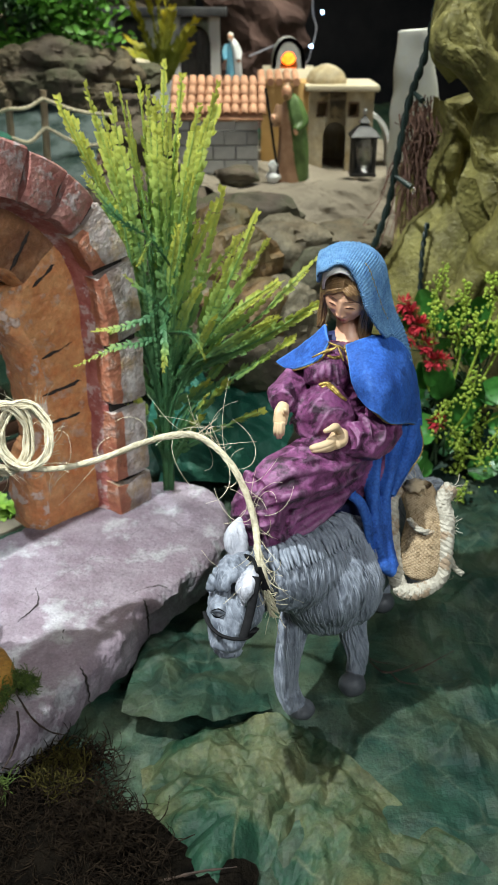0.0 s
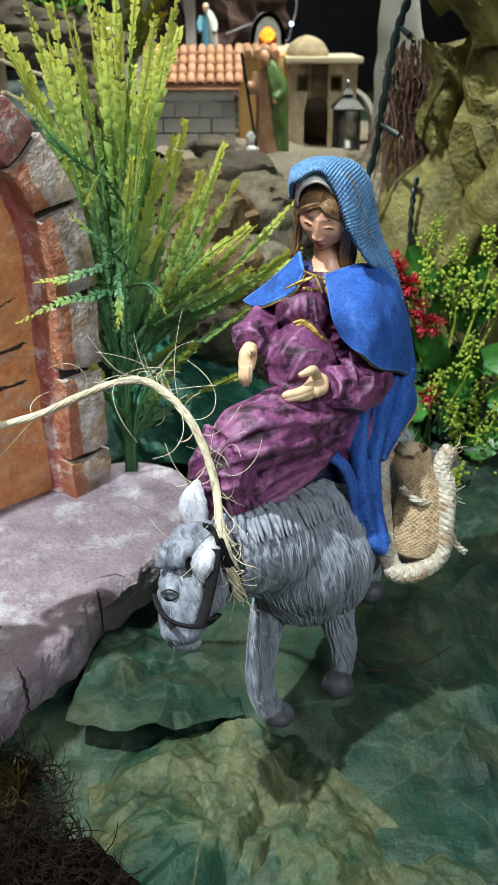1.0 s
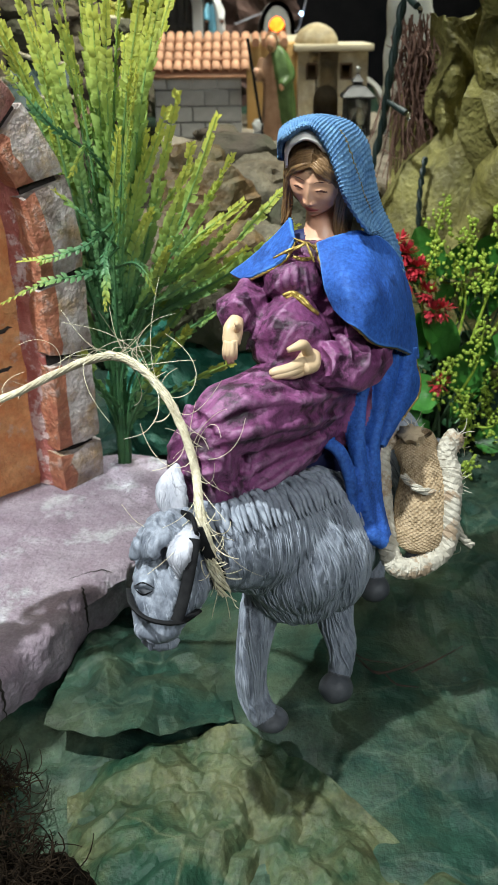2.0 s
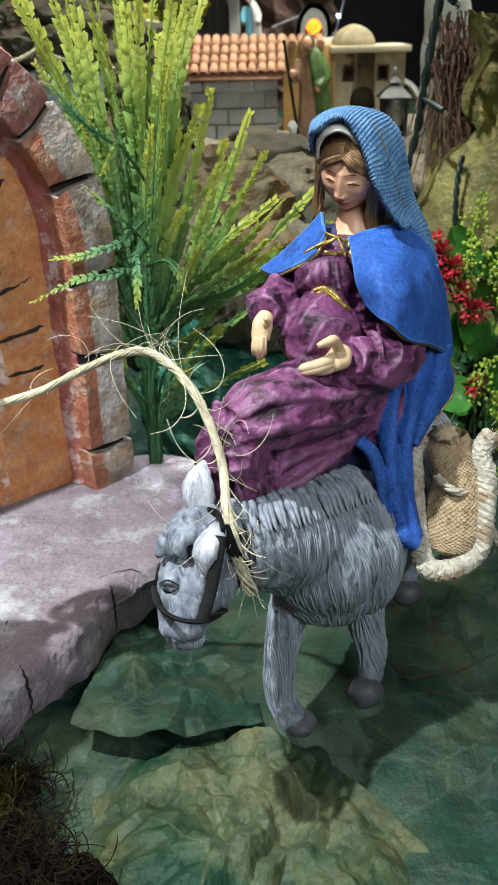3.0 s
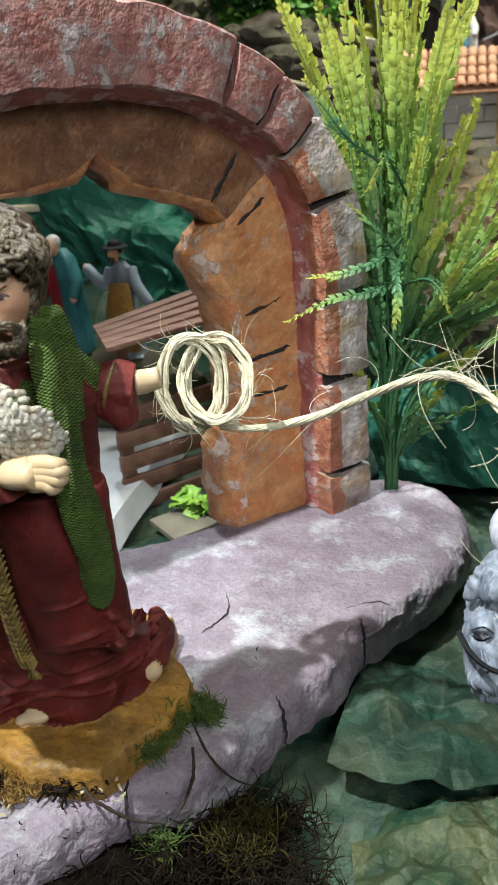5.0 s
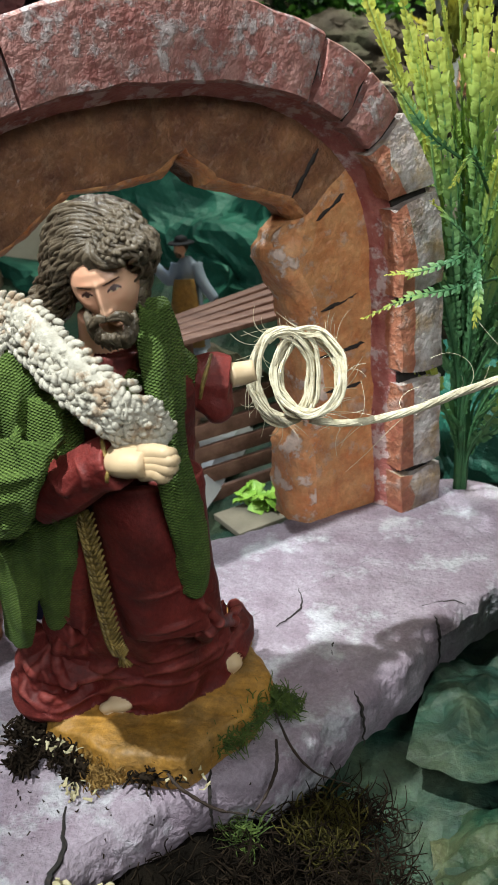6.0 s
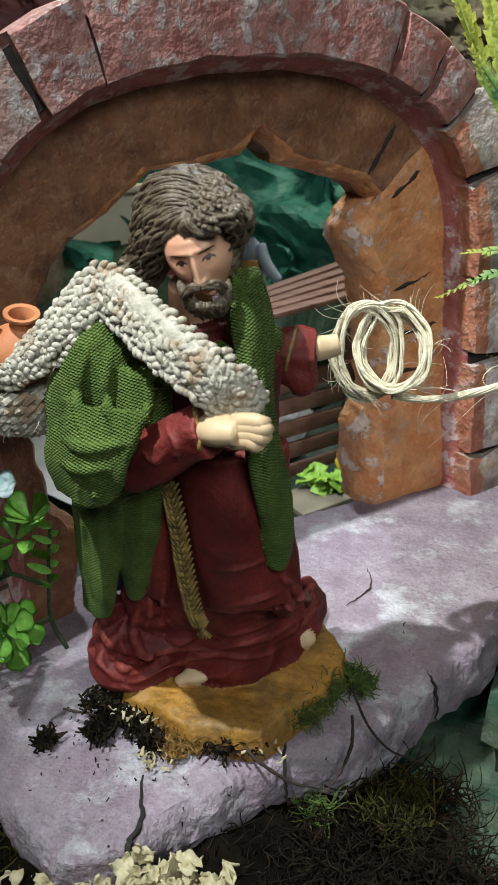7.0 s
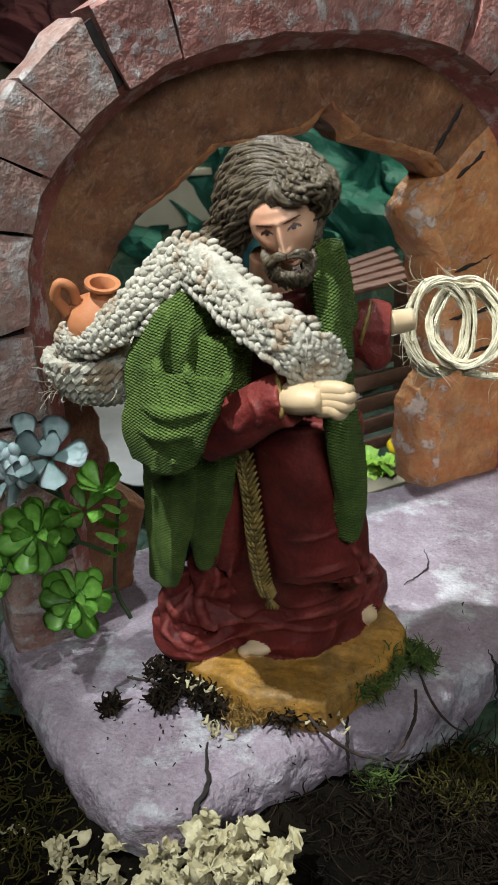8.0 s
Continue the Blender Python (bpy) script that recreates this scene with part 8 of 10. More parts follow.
rng = random.Random(31)
lichen = thing("lichen", "cream lobed lichen heaped at the slab's corner", "lichen")
for i in range(150):
    bm = bmesh.new()
    c = V3(rng.choice([(-0.3160, 0.3520, -0.0320), (-0.2900, 0.3550, -0.0220), (-0.2610, 0.3620, -0.0160), (-0.2400, 0.3660, -0.0050), (-0.2220, 0.3660, -0.0030), (-0.2370, 0.3560, -0.0100), (-0.2660, 0.3520, -0.0220), (-0.3720, 0.3600, -0.0530)])) + V3((rng.uniform(-0.016, 0.016), rng.uniform(-0.016, 0.014), rng.uniform(-0.012, 0.006)))
    c.z = max(c.z, -0.034)
    s = rng.uniform(0.004, 0.009)
    e = Euler((rng.uniform(-1, 1), rng.uniform(-1, 1), rng.uniform(0, 6))).to_matrix()
    sheet(bm, lambda u, v: c + e @ V3(((u - 0.5) * 2 * s * (1 + 0.5 * noise.noise(V3((v * 4, i, 0)))), (v - 0.5) * 1.4 * s * (1 + 0.5 * noise.noise(V3((u * 4, i, 9)))), s * 0.9 * noise.noise(V3((u * 3, v * 3, i * 1.7))))), 7, 7, 0, 0.0007)
    part("lobe", bm, M_LICHEN, lichen)

def root(pts, r, nm="root", lab="thin dark root trailing over the slab's edge"):
    bm = bmesh.new()
    tube(bm, pts, [r * 0.7, r, r * 0.8, r * 0.35], 7, 0, 34, wob=r * 0.5, wfreq=400)
    return tagged(mesh_object(nm, bm, M_ROOT), lab, nm, group=nm + "s over the slab and paper")


root([(-0.2200, 0.4410, 0.0170), (-0.2100, 0.4370, 0.0110), (-0.1940, 0.4410, -0.0030), (-0.1790, 0.4480, -0.0110)], 0.0011)
root([(-0.1680, 0.4740, 0.0200), (-0.1670, 0.4680, 0.0060), (-0.1720, 0.4600, -0.0080), (-0.1780, 0.4520, -0.0160)], 0.0011)
root([(-0.1690, 0.4800, 0.0330), (-0.1600, 0.4780, 0.0110), (-0.1490, 0.4830, -0.0090), (-0.1310, 0.4900, -0.0210)], 0.0009)
root([(-0.3380, 0.4520, 0.0080), (-0.3260, 0.4500, 0.0100), (-0.3130, 0.4480, 0.0120)], 0.0010)
root([(-0.0590, 0.3770, -0.0340), (-0.0340, 0.3830, -0.0330), (-0.0080, 0.3870, -0.0330)], 0.0011, "twig", "thin dark twig lying on the green paper")
root([(-0.0980, 0.4160, -0.0330), (-0.0840, 0.4100, -0.0330), (-0.0770, 0.4160, -0.0330)], 0.0009, "twig", "thin dark twig lying on the green paper")
root([(0.0980, 0.6020, -0.0330), (0.1090, 0.5900, -0.0340), (0.1280, 0.5850, -0.0340)], 0.0007, "twig", "thin dark twig lying on the green paper")
root([(0.1400, 0.5760, -0.0340), (0.1550, 0.5850, -0.0340), (0.1810, 0.6030, -0.0340)], 0.0009, "twig", "thin dark twig lying on the green paper")

root([(0.1048, 0.5901, -0.0340), (0.1143, 0.5735, -0.0320), (0.1293, 0.5742, -0.0300), (0.1467, 0.5865, -0.0330)], 0.0010, "twig", "thin dark twig lying on the green paper")
root([(0.1200, 0.5736, -0.0320), (0.1276, 0.5616, -0.0320), (0.1422, 0.5597, -0.0330)], 0.0008, "twig", "thin dark twig lying on the green paper")


# ---- the village and rocks behind ----
M_ROCK = mat("tan_rock", (0.075, 0.055, 0.030), (0.16, 0.12, 0.070), 26, 0.75, 0.9, 120, (0.22, 0.20, 0.14), 14, 0.6, depth=0.004, grain=((90, 0.55, 1.0),))
M_ROCKO = mat("orange_brown_rock", (0.10, 0.056, 0.022), (0.21, 0.125, 0.050), 26, 0.6, 0.9, 120, (0.085, 0.085, 0.040), 16, 0.7, depth=0.004, grain=((90, 0.55, 1.0),))
M_ROCKD = mat("dark_brown_rock", (0.045, 0.035, 0.025), (0.13, 0.10, 0.075), 16, 0.8, 0.9, 100, (0.07, 0.09, 0.04), 12, 0.5, depth=0.004)
M_ADOBE = mat("yellow_adobe", (0.42, 0.325, 0.18), (0.52, 0.43, 0.27), 20, 0.8, 0.6, 160, (0.56, 0.52, 0.44), 14, 0.6, grain=((40, 0.7, 1.0), (200, 0.8, 1.0)))
M_CREAM = mat("cream_plaster", (0.52, 0.45, 0.32), (0.62, 0.56, 0.42), 20, 0.8, 0.4, 160)
M_BLOCK = mat("grey_block", (0.34, 0.34, 0.33), (0.44, 0.44, 0.43), 40, 0.85, 0.5, 200, rnd=0.15)
M_TILE = mat("clay_tile", (0.40, 0.19, 0.11), (0.52, 0.29, 0.18), 40, 0.7, 0.4, 200, rnd=0.25)
M_WHITE = mat("white_wall_paint", (0.62, 0.64, 0.66), (0.74, 0.75, 0.76), 10, 0.7, 0.3, 120)
M_FOAM = mat("white_foam", (0.72, 0.73, 0.72), (0.82, 0.83, 0.82), 14, 0.8, 0.4, 260, (0.66, 0.62, 0.38), 12, 0.35)
M_WOOD = mat("brown_wood", (0.09, 0.05, 0.03), (0.19, 0.115, 0.07), 30, 0.6, 0.6, 160, stretch=(1, 1, 6), rnd=0.15)
M_PLANK = mat("reddish_brown_stain", (0.10, 0.045, 0.03), (0.19, 0.10, 0.07), 26, 0.55, 0.6, 150, stretch=(0.6, 3, 3), rnd=0.15)
M_BLACK = mat("black_metal", (0.012, 0.012, 0.014), (0.03, 0.03, 0.033), 60, 0.45, 0.3, metallic=0.4)
M_WIRE = mat("dark_green_cable", (0.008, 0.016, 0.014), (0.018, 0.03, 0.027), 90, 0.4, 0.2)
M_TWIG = mat("red_brown_twig", (0.10, 0.05, 0.038), (0.25, 0.14, 0.105), 120, 0.8, 0.6)
M_MUD = mat("purple_brown_paper", (0.07, 0.04, 0.035), (0.17, 0.10, 0.085), 10, 0.8, 0.5, 90)
M_ROOF = mat("dark_slate_roof", (0.03, 0.03, 0.035), (0.07, 0.07, 0.075), 30, 0.7, 0.5)
M_DOOR = mat("grey_brown_door", (0.07, 0.065, 0.065), (0.13, 0.12, 0.115), 40, 0.7, 0.5, stretch=(5, 1, 1))


def boulder(name, at, r, material, label, seed, rough=0.35, sharp=True, category="rock"):
    """A stone: an uneven ball with ridges."""
    bm = bmesh.new()
    bmesh.ops.create_icosphere(bm, subdivisions=4, radius=1.0)
    off = V3((seed * 3.7, seed * 1.3, seed * 2.1))
    for v in bm.verts:
        d = v.co.normalized()
        k = 1 + rough * (noise.noise(d * 1.4 + off) + 0.5 * (abs(noise.noise(d * 3.1 + off)) * -1.4 + 0.3 if sharp else noise.noise(d * 3 + off)) + 0.22 * noise.noise(d * 8 + off))
        v.co = V3((d.x * r[0] * k, d.y * r[1] * k, d.z * r[2] * k)) + V3(at)
    return tagged(mesh_object(name, bm, material), label, category, group=category + "s of the display")


def holed_wall(bm, m, w, h, t, openings, mi=0):
    """A wall w x h, t thick, in its own x-z plane, with openings (x0, x1, z0, z1, arched) right through it."""
    xs = {0.0, w}
    for x0, x1, z0, z1, arched in openings:
        xs |= {x0 + (x1 - x0) * i / (12 if arched else 1) for i in range((12 if arched else 1) + 1)}
    xs = sorted(xs)

    def lid(o, x):
        x0, x1, z0, z1, arched = o
        if not arched:
            return z1
        q = (x - (x0 + x1) / 2) / ((x1 - x0) / 2)
        rise = min((x1 - x0) / 2, z1 - z0)
        return z1 - rise + rise * math.sqrt(max(0, 1 - q * q))
    for a, b in zip(xs, xs[1:]):
        mid = (a + b) / 2
        spans, low = [], (0.0, 0.0)
        for o in sorted([o for o in openings if o[0] < mid < o[1]], key=lambda o: o[2]):
            spans.append((low, (o[2], o[2])))
            low = (lid(o, a), lid(o, b))
        spans.append((low, (h, h)))
        for (l0, l1), (h0, h1) in spans:
            if max(h0 - l0, h1 - l1) < 1e-5:
                continue
            vs = [bm.verts.new(m @ V3(p)) for p in ((a, 0, l0), (b, 0, l1), (b, 0, h1), (a, 0, h0), (a, t, l0), (b, t, l1), (b, t, h1), (a, t, h0))]
            for q in ((0, 1, 2, 3), (5, 4, 7, 6), (4, 0, 3, 7), (1, 5, 6, 2), (3, 2, 6, 7), (4, 5, 1, 0)):
                bm.faces.new([vs[k] for k in q]).material_index = mi
    bmesh.ops.remove_doubles(bm, verts=bm.verts, dist=0.0002)


def crumpled(name, rows, amp, material, label, category, nu=70, nv=50, seed=0.0, thick=0.0012, fine=1.0):
    """A sheet of stiff paper over a small net of points, with sharp creases."""
    bm = bmesh.new()
    lines = [smooth_line(r, nu + 1) for r in rows]
    cols = [smooth_line([ln[i] for ln in lines], nv + 1) for i in range(nu + 1)]

    def fn(u, v):
        p = cols[round(u * nu)][round(v * nv)]
        q = p + V3((noise.noise(p * 8), noise.noise(p * 8 + V3((4, 0, 0))), noise.noise(p * 8 + V3((0, 4, 0))))) * 0.02 + V3((seed, 0, 0))
        c = creases(q, 10 * fine) * 0.6 + creases(q, 24 * fine) * 0.3 + creases(q, 60 * fine) * 0.12 - 0.3
        return p + V3((noise.noise(p * 14 + V3((seed, 3, 0))), -1.2 * c + 0.3, 0.8 * c)) * amp
    sheet(bm, fn, nu, nv, 0, thick)
    return tagged(mesh_object(name, bm, material, flat=True), label, category)


# kraft-paper ledge
crumpled("paper_ledge", [[(-0.16, 2.3, 0.17), (0.05, 2.3, 0.17), (0.25, 2.3, 0.165), (0.5, 2.3, 0.17)], [(-0.14, 1.75, 0.188), (0.05, 1.72, 0.180), (0.22, 1.75, 0.170), (0.5, 1.8, 0.175)],
                         [(-0.0420, 1.4500, 0.1900), (0.0350, 1.4200, 0.2010), (0.1240, 1.4200, 0.2230), (0.2810, 1.5000, 0.2270)], [(-0.0360, 1.3600, 0.1870), (0.0500, 1.3000, 0.1790), (0.1330, 1.3000, 0.1960), (0.2620, 1.3600, 0.1740)],
                         [(-0.0180, 1.3000, 0.1620), (0.0700, 1.2000, 0.1790), (0.1400, 1.2000, 0.1790), (0.2480, 1.2600, 0.1310)], [(0.00, 1.22, 0.06), (0.07, 1.14, 0.07), (0.14, 1.14, 0.06), (0.28, 1.2, 0.05)]],
         0.026, M_KRAFT, "creased kraft-paper ledge under the village", "paper", 90, 80, 3.0)
crumpled("paper_rock", [[(0.1980, 1.2200, 0.1660), (0.2380, 1.2200, 0.1740), (0.2780, 1.2200, 0.1660)], [(0.1900, 1.1500, 0.1380), (0.2250, 1.1300, 0.1360), (0.2690, 1.1500, 0.1220)], [(0.1950, 1.1000, 0.0750), (0.2300, 1.0800, 0.0670), (0.2740, 1.1000, 0.0430)]], 0.03, M_KRAFT, "creased kraft paper hanging behind the flowers", "paper", 30, 30, 9.0)

# stones behind the fern
STONES = [((-0.0150, 1.0500, 0.1890), (0.050, 0.04, 0.045), M_ROCKO), ((0.0420, 1.1000, 0.2040), (0.055, 0.04, 0.035), M_ROCK), ((0.0750, 1.1000, 0.1750), (0.05, 0.04, 0.04), M_ROCKD), ((-0.0010, 1.0000, 0.1410), (0.05, 0.04, 0.04), M_ROCKO),
          ((0.0480, 1.0200, 0.1340), (0.05, 0.04, 0.045), M_ROCK), ((-0.0010, 0.9700, 0.0950), (0.05, 0.035, 0.04), M_ROCKD), ((-0.0370, 1.1200, 0.2140), (0.04, 0.04, 0.035), M_ROCKO), ((0.0140, 1.1800, 0.2220), (0.06, 0.04, 0.03), M_ROCKD),
          ((-0.0630, 1.0200, 0.1340), (0.05, 0.04, 0.05), M_ROCK), ((0.0540, 0.9800, 0.0760), (0.05, 0.035, 0.04), M_ROCKD), ((-0.1030, 1.1000, 0.1680), (0.06, 0.05, 0.05), M_ROCKD), ((-0.1360, 1.0500, 0.1240), (0.06, 0.05, 0.05), M_ROCKD), ((0.1240, 1.2000, 0.1790), (0.07, 0.05, 0.03), M_ROCK)]
for i, (c, r, m) in enumerate(STONES):
    boulder("stone", c, r, m, {M_ROCK: "tan stone with white mineral patches in the bank", M_ROCKO: "orange-brown glossy stone in the bank", M_ROCKD: "dark mossy stone in the bank"}[m], i + 1.5)
for i, (c, r) in enumerate([((-0.20, 1.55, 0.12), (0.16, 0.14, 0.09)), ((-0.05, 1.42, 0.13), (0.13, 0.10, 0.07)), ((-0.0210, 1.6200, 0.1950), (0.04, 0.03, 0.018)), ((-0.02, 1.02, 0.0), (0.10, 0.06, 0.06))]):
    boulder("stone", c, r, M_ROCKD, "dark mossy stone in the bank", 40 + i)

# grey block wall with a tiled roof
wall_b = thing("tiled_shed", "small grey block shed with a curved clay-tile roof", "shed")
w0, w1 = V3((-0.1330, 1.7200, 0.1900)), V3((0.0180, 1.7200, 0.1900))
wz, wh, ww = w0.z - 0.01, V3((0.0180, 1.7200, 0.2860)).z - w0.z + 0.01, w1.x - w0.x
bm = bmesh.new()
box(bm, (w0.x + ww / 2, 1.775, wz + wh / 2), (ww - 0.004, 0.10, wh))
part("wall", bm, mat("grey_mortar", (0.26, 0.26, 0.25), (0.32, 0.32, 0.31), 30, 0.9, 0.3), wall_b)
bm = bmesh.new()
bw, bh = ww / 3.5, wh / 4
box(bm, (0, 0, 0), (bw - 0.0025, 0.008, bh - 0.0025), None, 0, 0.0012)
block_me = bpy.data.meshes.new("block")
bm.to_mesh(block_me)
bm.free()
block_me.materials.append(M_BLOCK)
half_me = block_me.copy()
half_me.transform(Matrix.Diagonal((0.5, 1, 1, 1)))
for row in range(4):
    x = 0.0
    first = row % 2 == 1
    while x < ww - 0.01:
        half = (first and x == 0.0) or ww - x < bw * 0.75
        ob = new("block", half_me if half else block_me)
        ob.parent = wall_b
        step = bw / 2 if half else bw
        ob.location = (w0.x + x + step / 2, 1.723, wz + bh * (row + 0.5))
        x += step
bm = bmesh.new()
tile_me = bpy.data.meshes.new("tile")
tl, tr = 0.034, 0.0085
arc = [(math.cos(math.pi * k / 6) * tr, math.sin(math.pi * k / 6) * tr) for k in range(7)] + [(math.cos(math.pi * k / 6) * tr * 0.75, math.sin(math.pi * k / 6) * tr * 0.75) for k in range(6, -1, -1)]
ra = [bm.verts.new((x, 0, z)) for x, z in arc]
rb = [bm.verts.new((x * 0.85, tl, z * 0.85)) for x, z in arc]
for k in range(14):
    bm.faces.new((ra[k], ra[(k + 1) % 14], rb[(k + 1) % 14], rb[k]))
for rr in (ra, rb):
    for k in range(6):
        bm.faces.new((rr[k], rr[k + 1], rr[12 - k], rr[13 - k]))
bmesh.ops.recalc_face_normals(bm, faces=bm.faces)
bm.to_mesh(tile_me)
bm.free()
tile_me.materials.append(M_TILE)
tile_me.polygons.foreach_set("use_smooth", [True] * len(tile_me.polygons))
slope = math.atan2(0.05, 0.10)
for row in range(4):
    for c in range(int((ww + 0.02) / 0.0165) + 1):
        ob = new("roof_tile", tile_me)
        ob.parent = wall_b
        ob.matrix_local = Matrix.Translation((w0.x - 0.008 + c * 0.0165, 1.712 + row * 0.026, wz + wh + 0.001 + row * 0.0135)) @ Euler((slope + random.uniform(-0.04, 0.04), 0, random.uniform(-0.03, 0.03))).to_matrix().to_4x4()
bm = bmesh.new()
box(bm, (w0.x + ww / 2, 1.765, wz + wh + 0.022), (ww + 0.016, 0.125, 0.004), Euler((slope, 0, 0)).to_matrix())
part("roof_board", bm, M_TILE, wall_b)

# adobe house with a dome
adobe = thing("adobe_house", "yellow adobe house with flat roof, dome and arched doorway", "house")
a0, a1 = V3((0.1250, 1.9200, 0.1500)), V3((0.2580, 1.9200, 0.1500))
ah, aw = V3((0.2480, 1.9200, 0.3130)).z - a0.z, a1.x - a0.x
am = Matrix.Translation((a0.x, 1.92, a0.z - 0.01))
ah += 0.01


def ax(px):
    return (px - 545) / 110 * aw


def az(py):
    return (305 - py) / 145 * (ah - 0.01) + 0.01


bm = bmesh.new()
holed_wall(bm, am, aw, ah, 0.012, [(ax(570), ax(610), 0.0, az(215), True), (ax(557), ax(577), az(207), az(180), False), (ax(611), ax(631), az(207), az(180), False)])
part("wall", bm, M_ADOBE, adobe)
bm = bmesh.new()
for c, size in (((0.006, 0.075, ah / 2), (0.012, 0.126, ah)), ((aw - 0.006, 0.075, ah / 2), (0.012, 0.126, ah)), ((aw / 2, 0.144, ah / 2), (aw, 0.012, ah))):
    box(bm, am @ V3(c), size)
part("side_wall", bm, M_ADOBE, adobe)
bm = bmesh.new()
box(bm, am @ V3((aw / 2, 0.07, ah + 0.004)), (aw + 0.018, 0.17, 0.012), None, 0, 0.003)
part("roof", bm, M_CREAM, adobe)
bm = bmesh.new()
dc = V3((0.1620, 1.9700, 0.3190))
tube(bm, [dc + V3((0, 0, 0.0)), dc + V3((0, 0, 0.012)), dc + V3((0, 0, 0.026)), dc + V3((0, 0, 0.036)), dc + V3((0, 0, 0.041))], [0.043, 0.042, 0.034, 0.019, 0.004], 32, 0, 16, (0, 1, 0))
part("dome", bm, M_ADOBE, adobe)
for px in (557, 611):
    bm = bmesh.new()
    holed_wall(bm, am @ Matrix.Translation((ax(px) + 0.001, 0.004, az(206))), ax(20) - ax(0) - 0.002, az(180) - az(207) - 0.002, 0.004, [(0.003, (ax(20) - ax(0)) - 0.005, 0.003, az(180) - az(207) - 0.005, False)])
    part("window_frame", bm, M_WOOD, adobe)
bm = bmesh.new()
b0, b1 = V3((0.0260, 1.9500, 0.1510)), V3((0.1250, 1.9500, 0.1510))
box(bm, ((b0.x + b1.x) / 2, 2.0, 0.245), (b1.x - b0.x, 0.10, 0.16), None, 0, 0.003)
part("annex", bm, mat("ochre_plaster", (0.46, 0.27, 0.09), (0.55, 0.35, 0.14), 16, 0.8, 0.4), adobe, "ochre plastered side building")
bm = bmesh.new()
for c in range(5):
    tube(bm, [(b0.x + c * 0.018, 1.93, 0.327), (b0.x + c * 0.018, 2.04, 0.337)], [0.008, 0.008], 10, 0, 4)
part("annex_roof", bm, M_TILE, adobe)

# oven with a lit mouth
oven = thing("oven", "domed clay oven with a glowing orange mouth", "oven")
om = Matrix.Translation(V3((0.0530, 2.2000, 0.3350)))
ow, oh = V3((0.1310, 2.2000, 0.3350)).x - V3((0.0530, 2.2000, 0.3350)).x, V3((0.0890, 2.2000, 0.4010)).z - V3((0.0910, 2.2000, 0.3350)).z
bm = bmesh.new()


def oven_skin(u, v):
    th = math.pi * u
    k = 1.0 if v < 0.8 else math.sqrt(max(0, 1 - ((v - 0.8) / 0.2) ** 2))
    return om @ V3((ow / 2 - math.cos(th) * ow / 2 * k, 0.11 * v, oh * math.sin(th) ** 0.8 * k))


sheet(bm, oven_skin, 28, 14, 0, 0.010)
part("dome", bm, M_BLOCK, oven)
bm = bmesh.new()
sheet(bm, lambda u, v: om @ V3((ow / 2 - math.cos(math.pi * u) * ow / 2 * (0.5 + 0.5 * v), 0.0, oh * (0.08 + 0.92 * (0.5 + 0.5 * v)) * math.sin(math.pi * u) ** 0.8)), 28, 4, 0, 0.006)
part("front", bm, M_BLOCK, oven)
bm = bmesh.new()
holed_wall(bm, om @ Matrix.Translation((-0.02, -0.005, -0.20)), ow + 0.045, 0.199, 0.14, [])
part("plinth", bm, M_CREAM, oven)
M_FIRE = mat("orange_light", (1.0, 0.10, 0.005), (1.0, 0.22, 0.02), 40, 0.5, 0.0, emit=5.0)
bm = bmesh.new()
blob(bm, om @ V3((ow / 2, 0.030, oh * 0.42)), (ow * 0.24, 0.012, oh * 0.34), 0)
part("lit_bulb", bm, M_FIRE, oven, "glowing orange bulb")

# lantern
lant = thing("lantern", "black metal lantern with glass panes and greenery inside", "lantern")
lc = V3((0.2260, 1.8000, 0.1650))
lw, lh = 0.042, 0.068
bm = bmesh.new()
box(bm, lc + V3((0, 0, 0.003)), (lw + 0.008, lw + 0.008, 0.006), None, 0, 0.001)
part("base", bm, M_BLACK, lant)
for sx in (-1, 1):
    for sy in (-1, 1):
        bm = bmesh.new()
        box(bm, lc + V3((sx * lw / 2, sy * lw / 2, lh / 2 + 0.006)), (0.005, 0.005, lh), None, 0, 0.0008)
        part("post", bm, M_BLACK, lant)
M_GLASS = mat("clear_glass", (0.8, 0.82, 0.82), (0.85, 0.87, 0.87), 30, 0.1, 0.0, trans=1.0)
for dx, dy, sx, sy in ((0, -1, lw - 0.006, 0.0012), (0, 1, lw - 0.006, 0.0012), (-1, 0, 0.0012, lw - 0.006), (1, 0, 0.0012, lw - 0.006)):
    bm = bmesh.new()
    box(bm, lc + V3((dx * lw / 2, dy * lw / 2, lh / 2 + 0.006)), (sx, sy, lh - 0.002))
    ob = part("pane", bm, M_GLASS, lant, "clear glass pane")
    ob.visible_shadow = False
bm = bmesh.new()
rz = lc.z + lh + 0.005
prev = None
for r, z in ((0.040, 0.0), (0.041, 0.003), (0.024, 0.016), (0.012, 0.022), (0.011, 0.026), (0.016, 0.027), (0.008, 0.034), (0.002, 0.040)):
    ring = [bm.verts.new((lc.x + math.cos(math.pi / 4 + k * math.pi / 2) * r, lc.y + math.sin(math.pi / 4 + k * math.pi / 2) * r, rz + z)) for k in range(4)]
    if prev:
        for k in range(4):
            bm.faces.new((prev[k], prev[(k + 1) % 4], ring[(k + 1) % 4], ring[k]))
    prev = ring
part("roof", bm, M_BLACK, lant, flat=True)
bm = bmesh.new()
blob(bm, (lc.x, lc.y, rz + 0.046), (0.0045, 0.0045, 0.006))
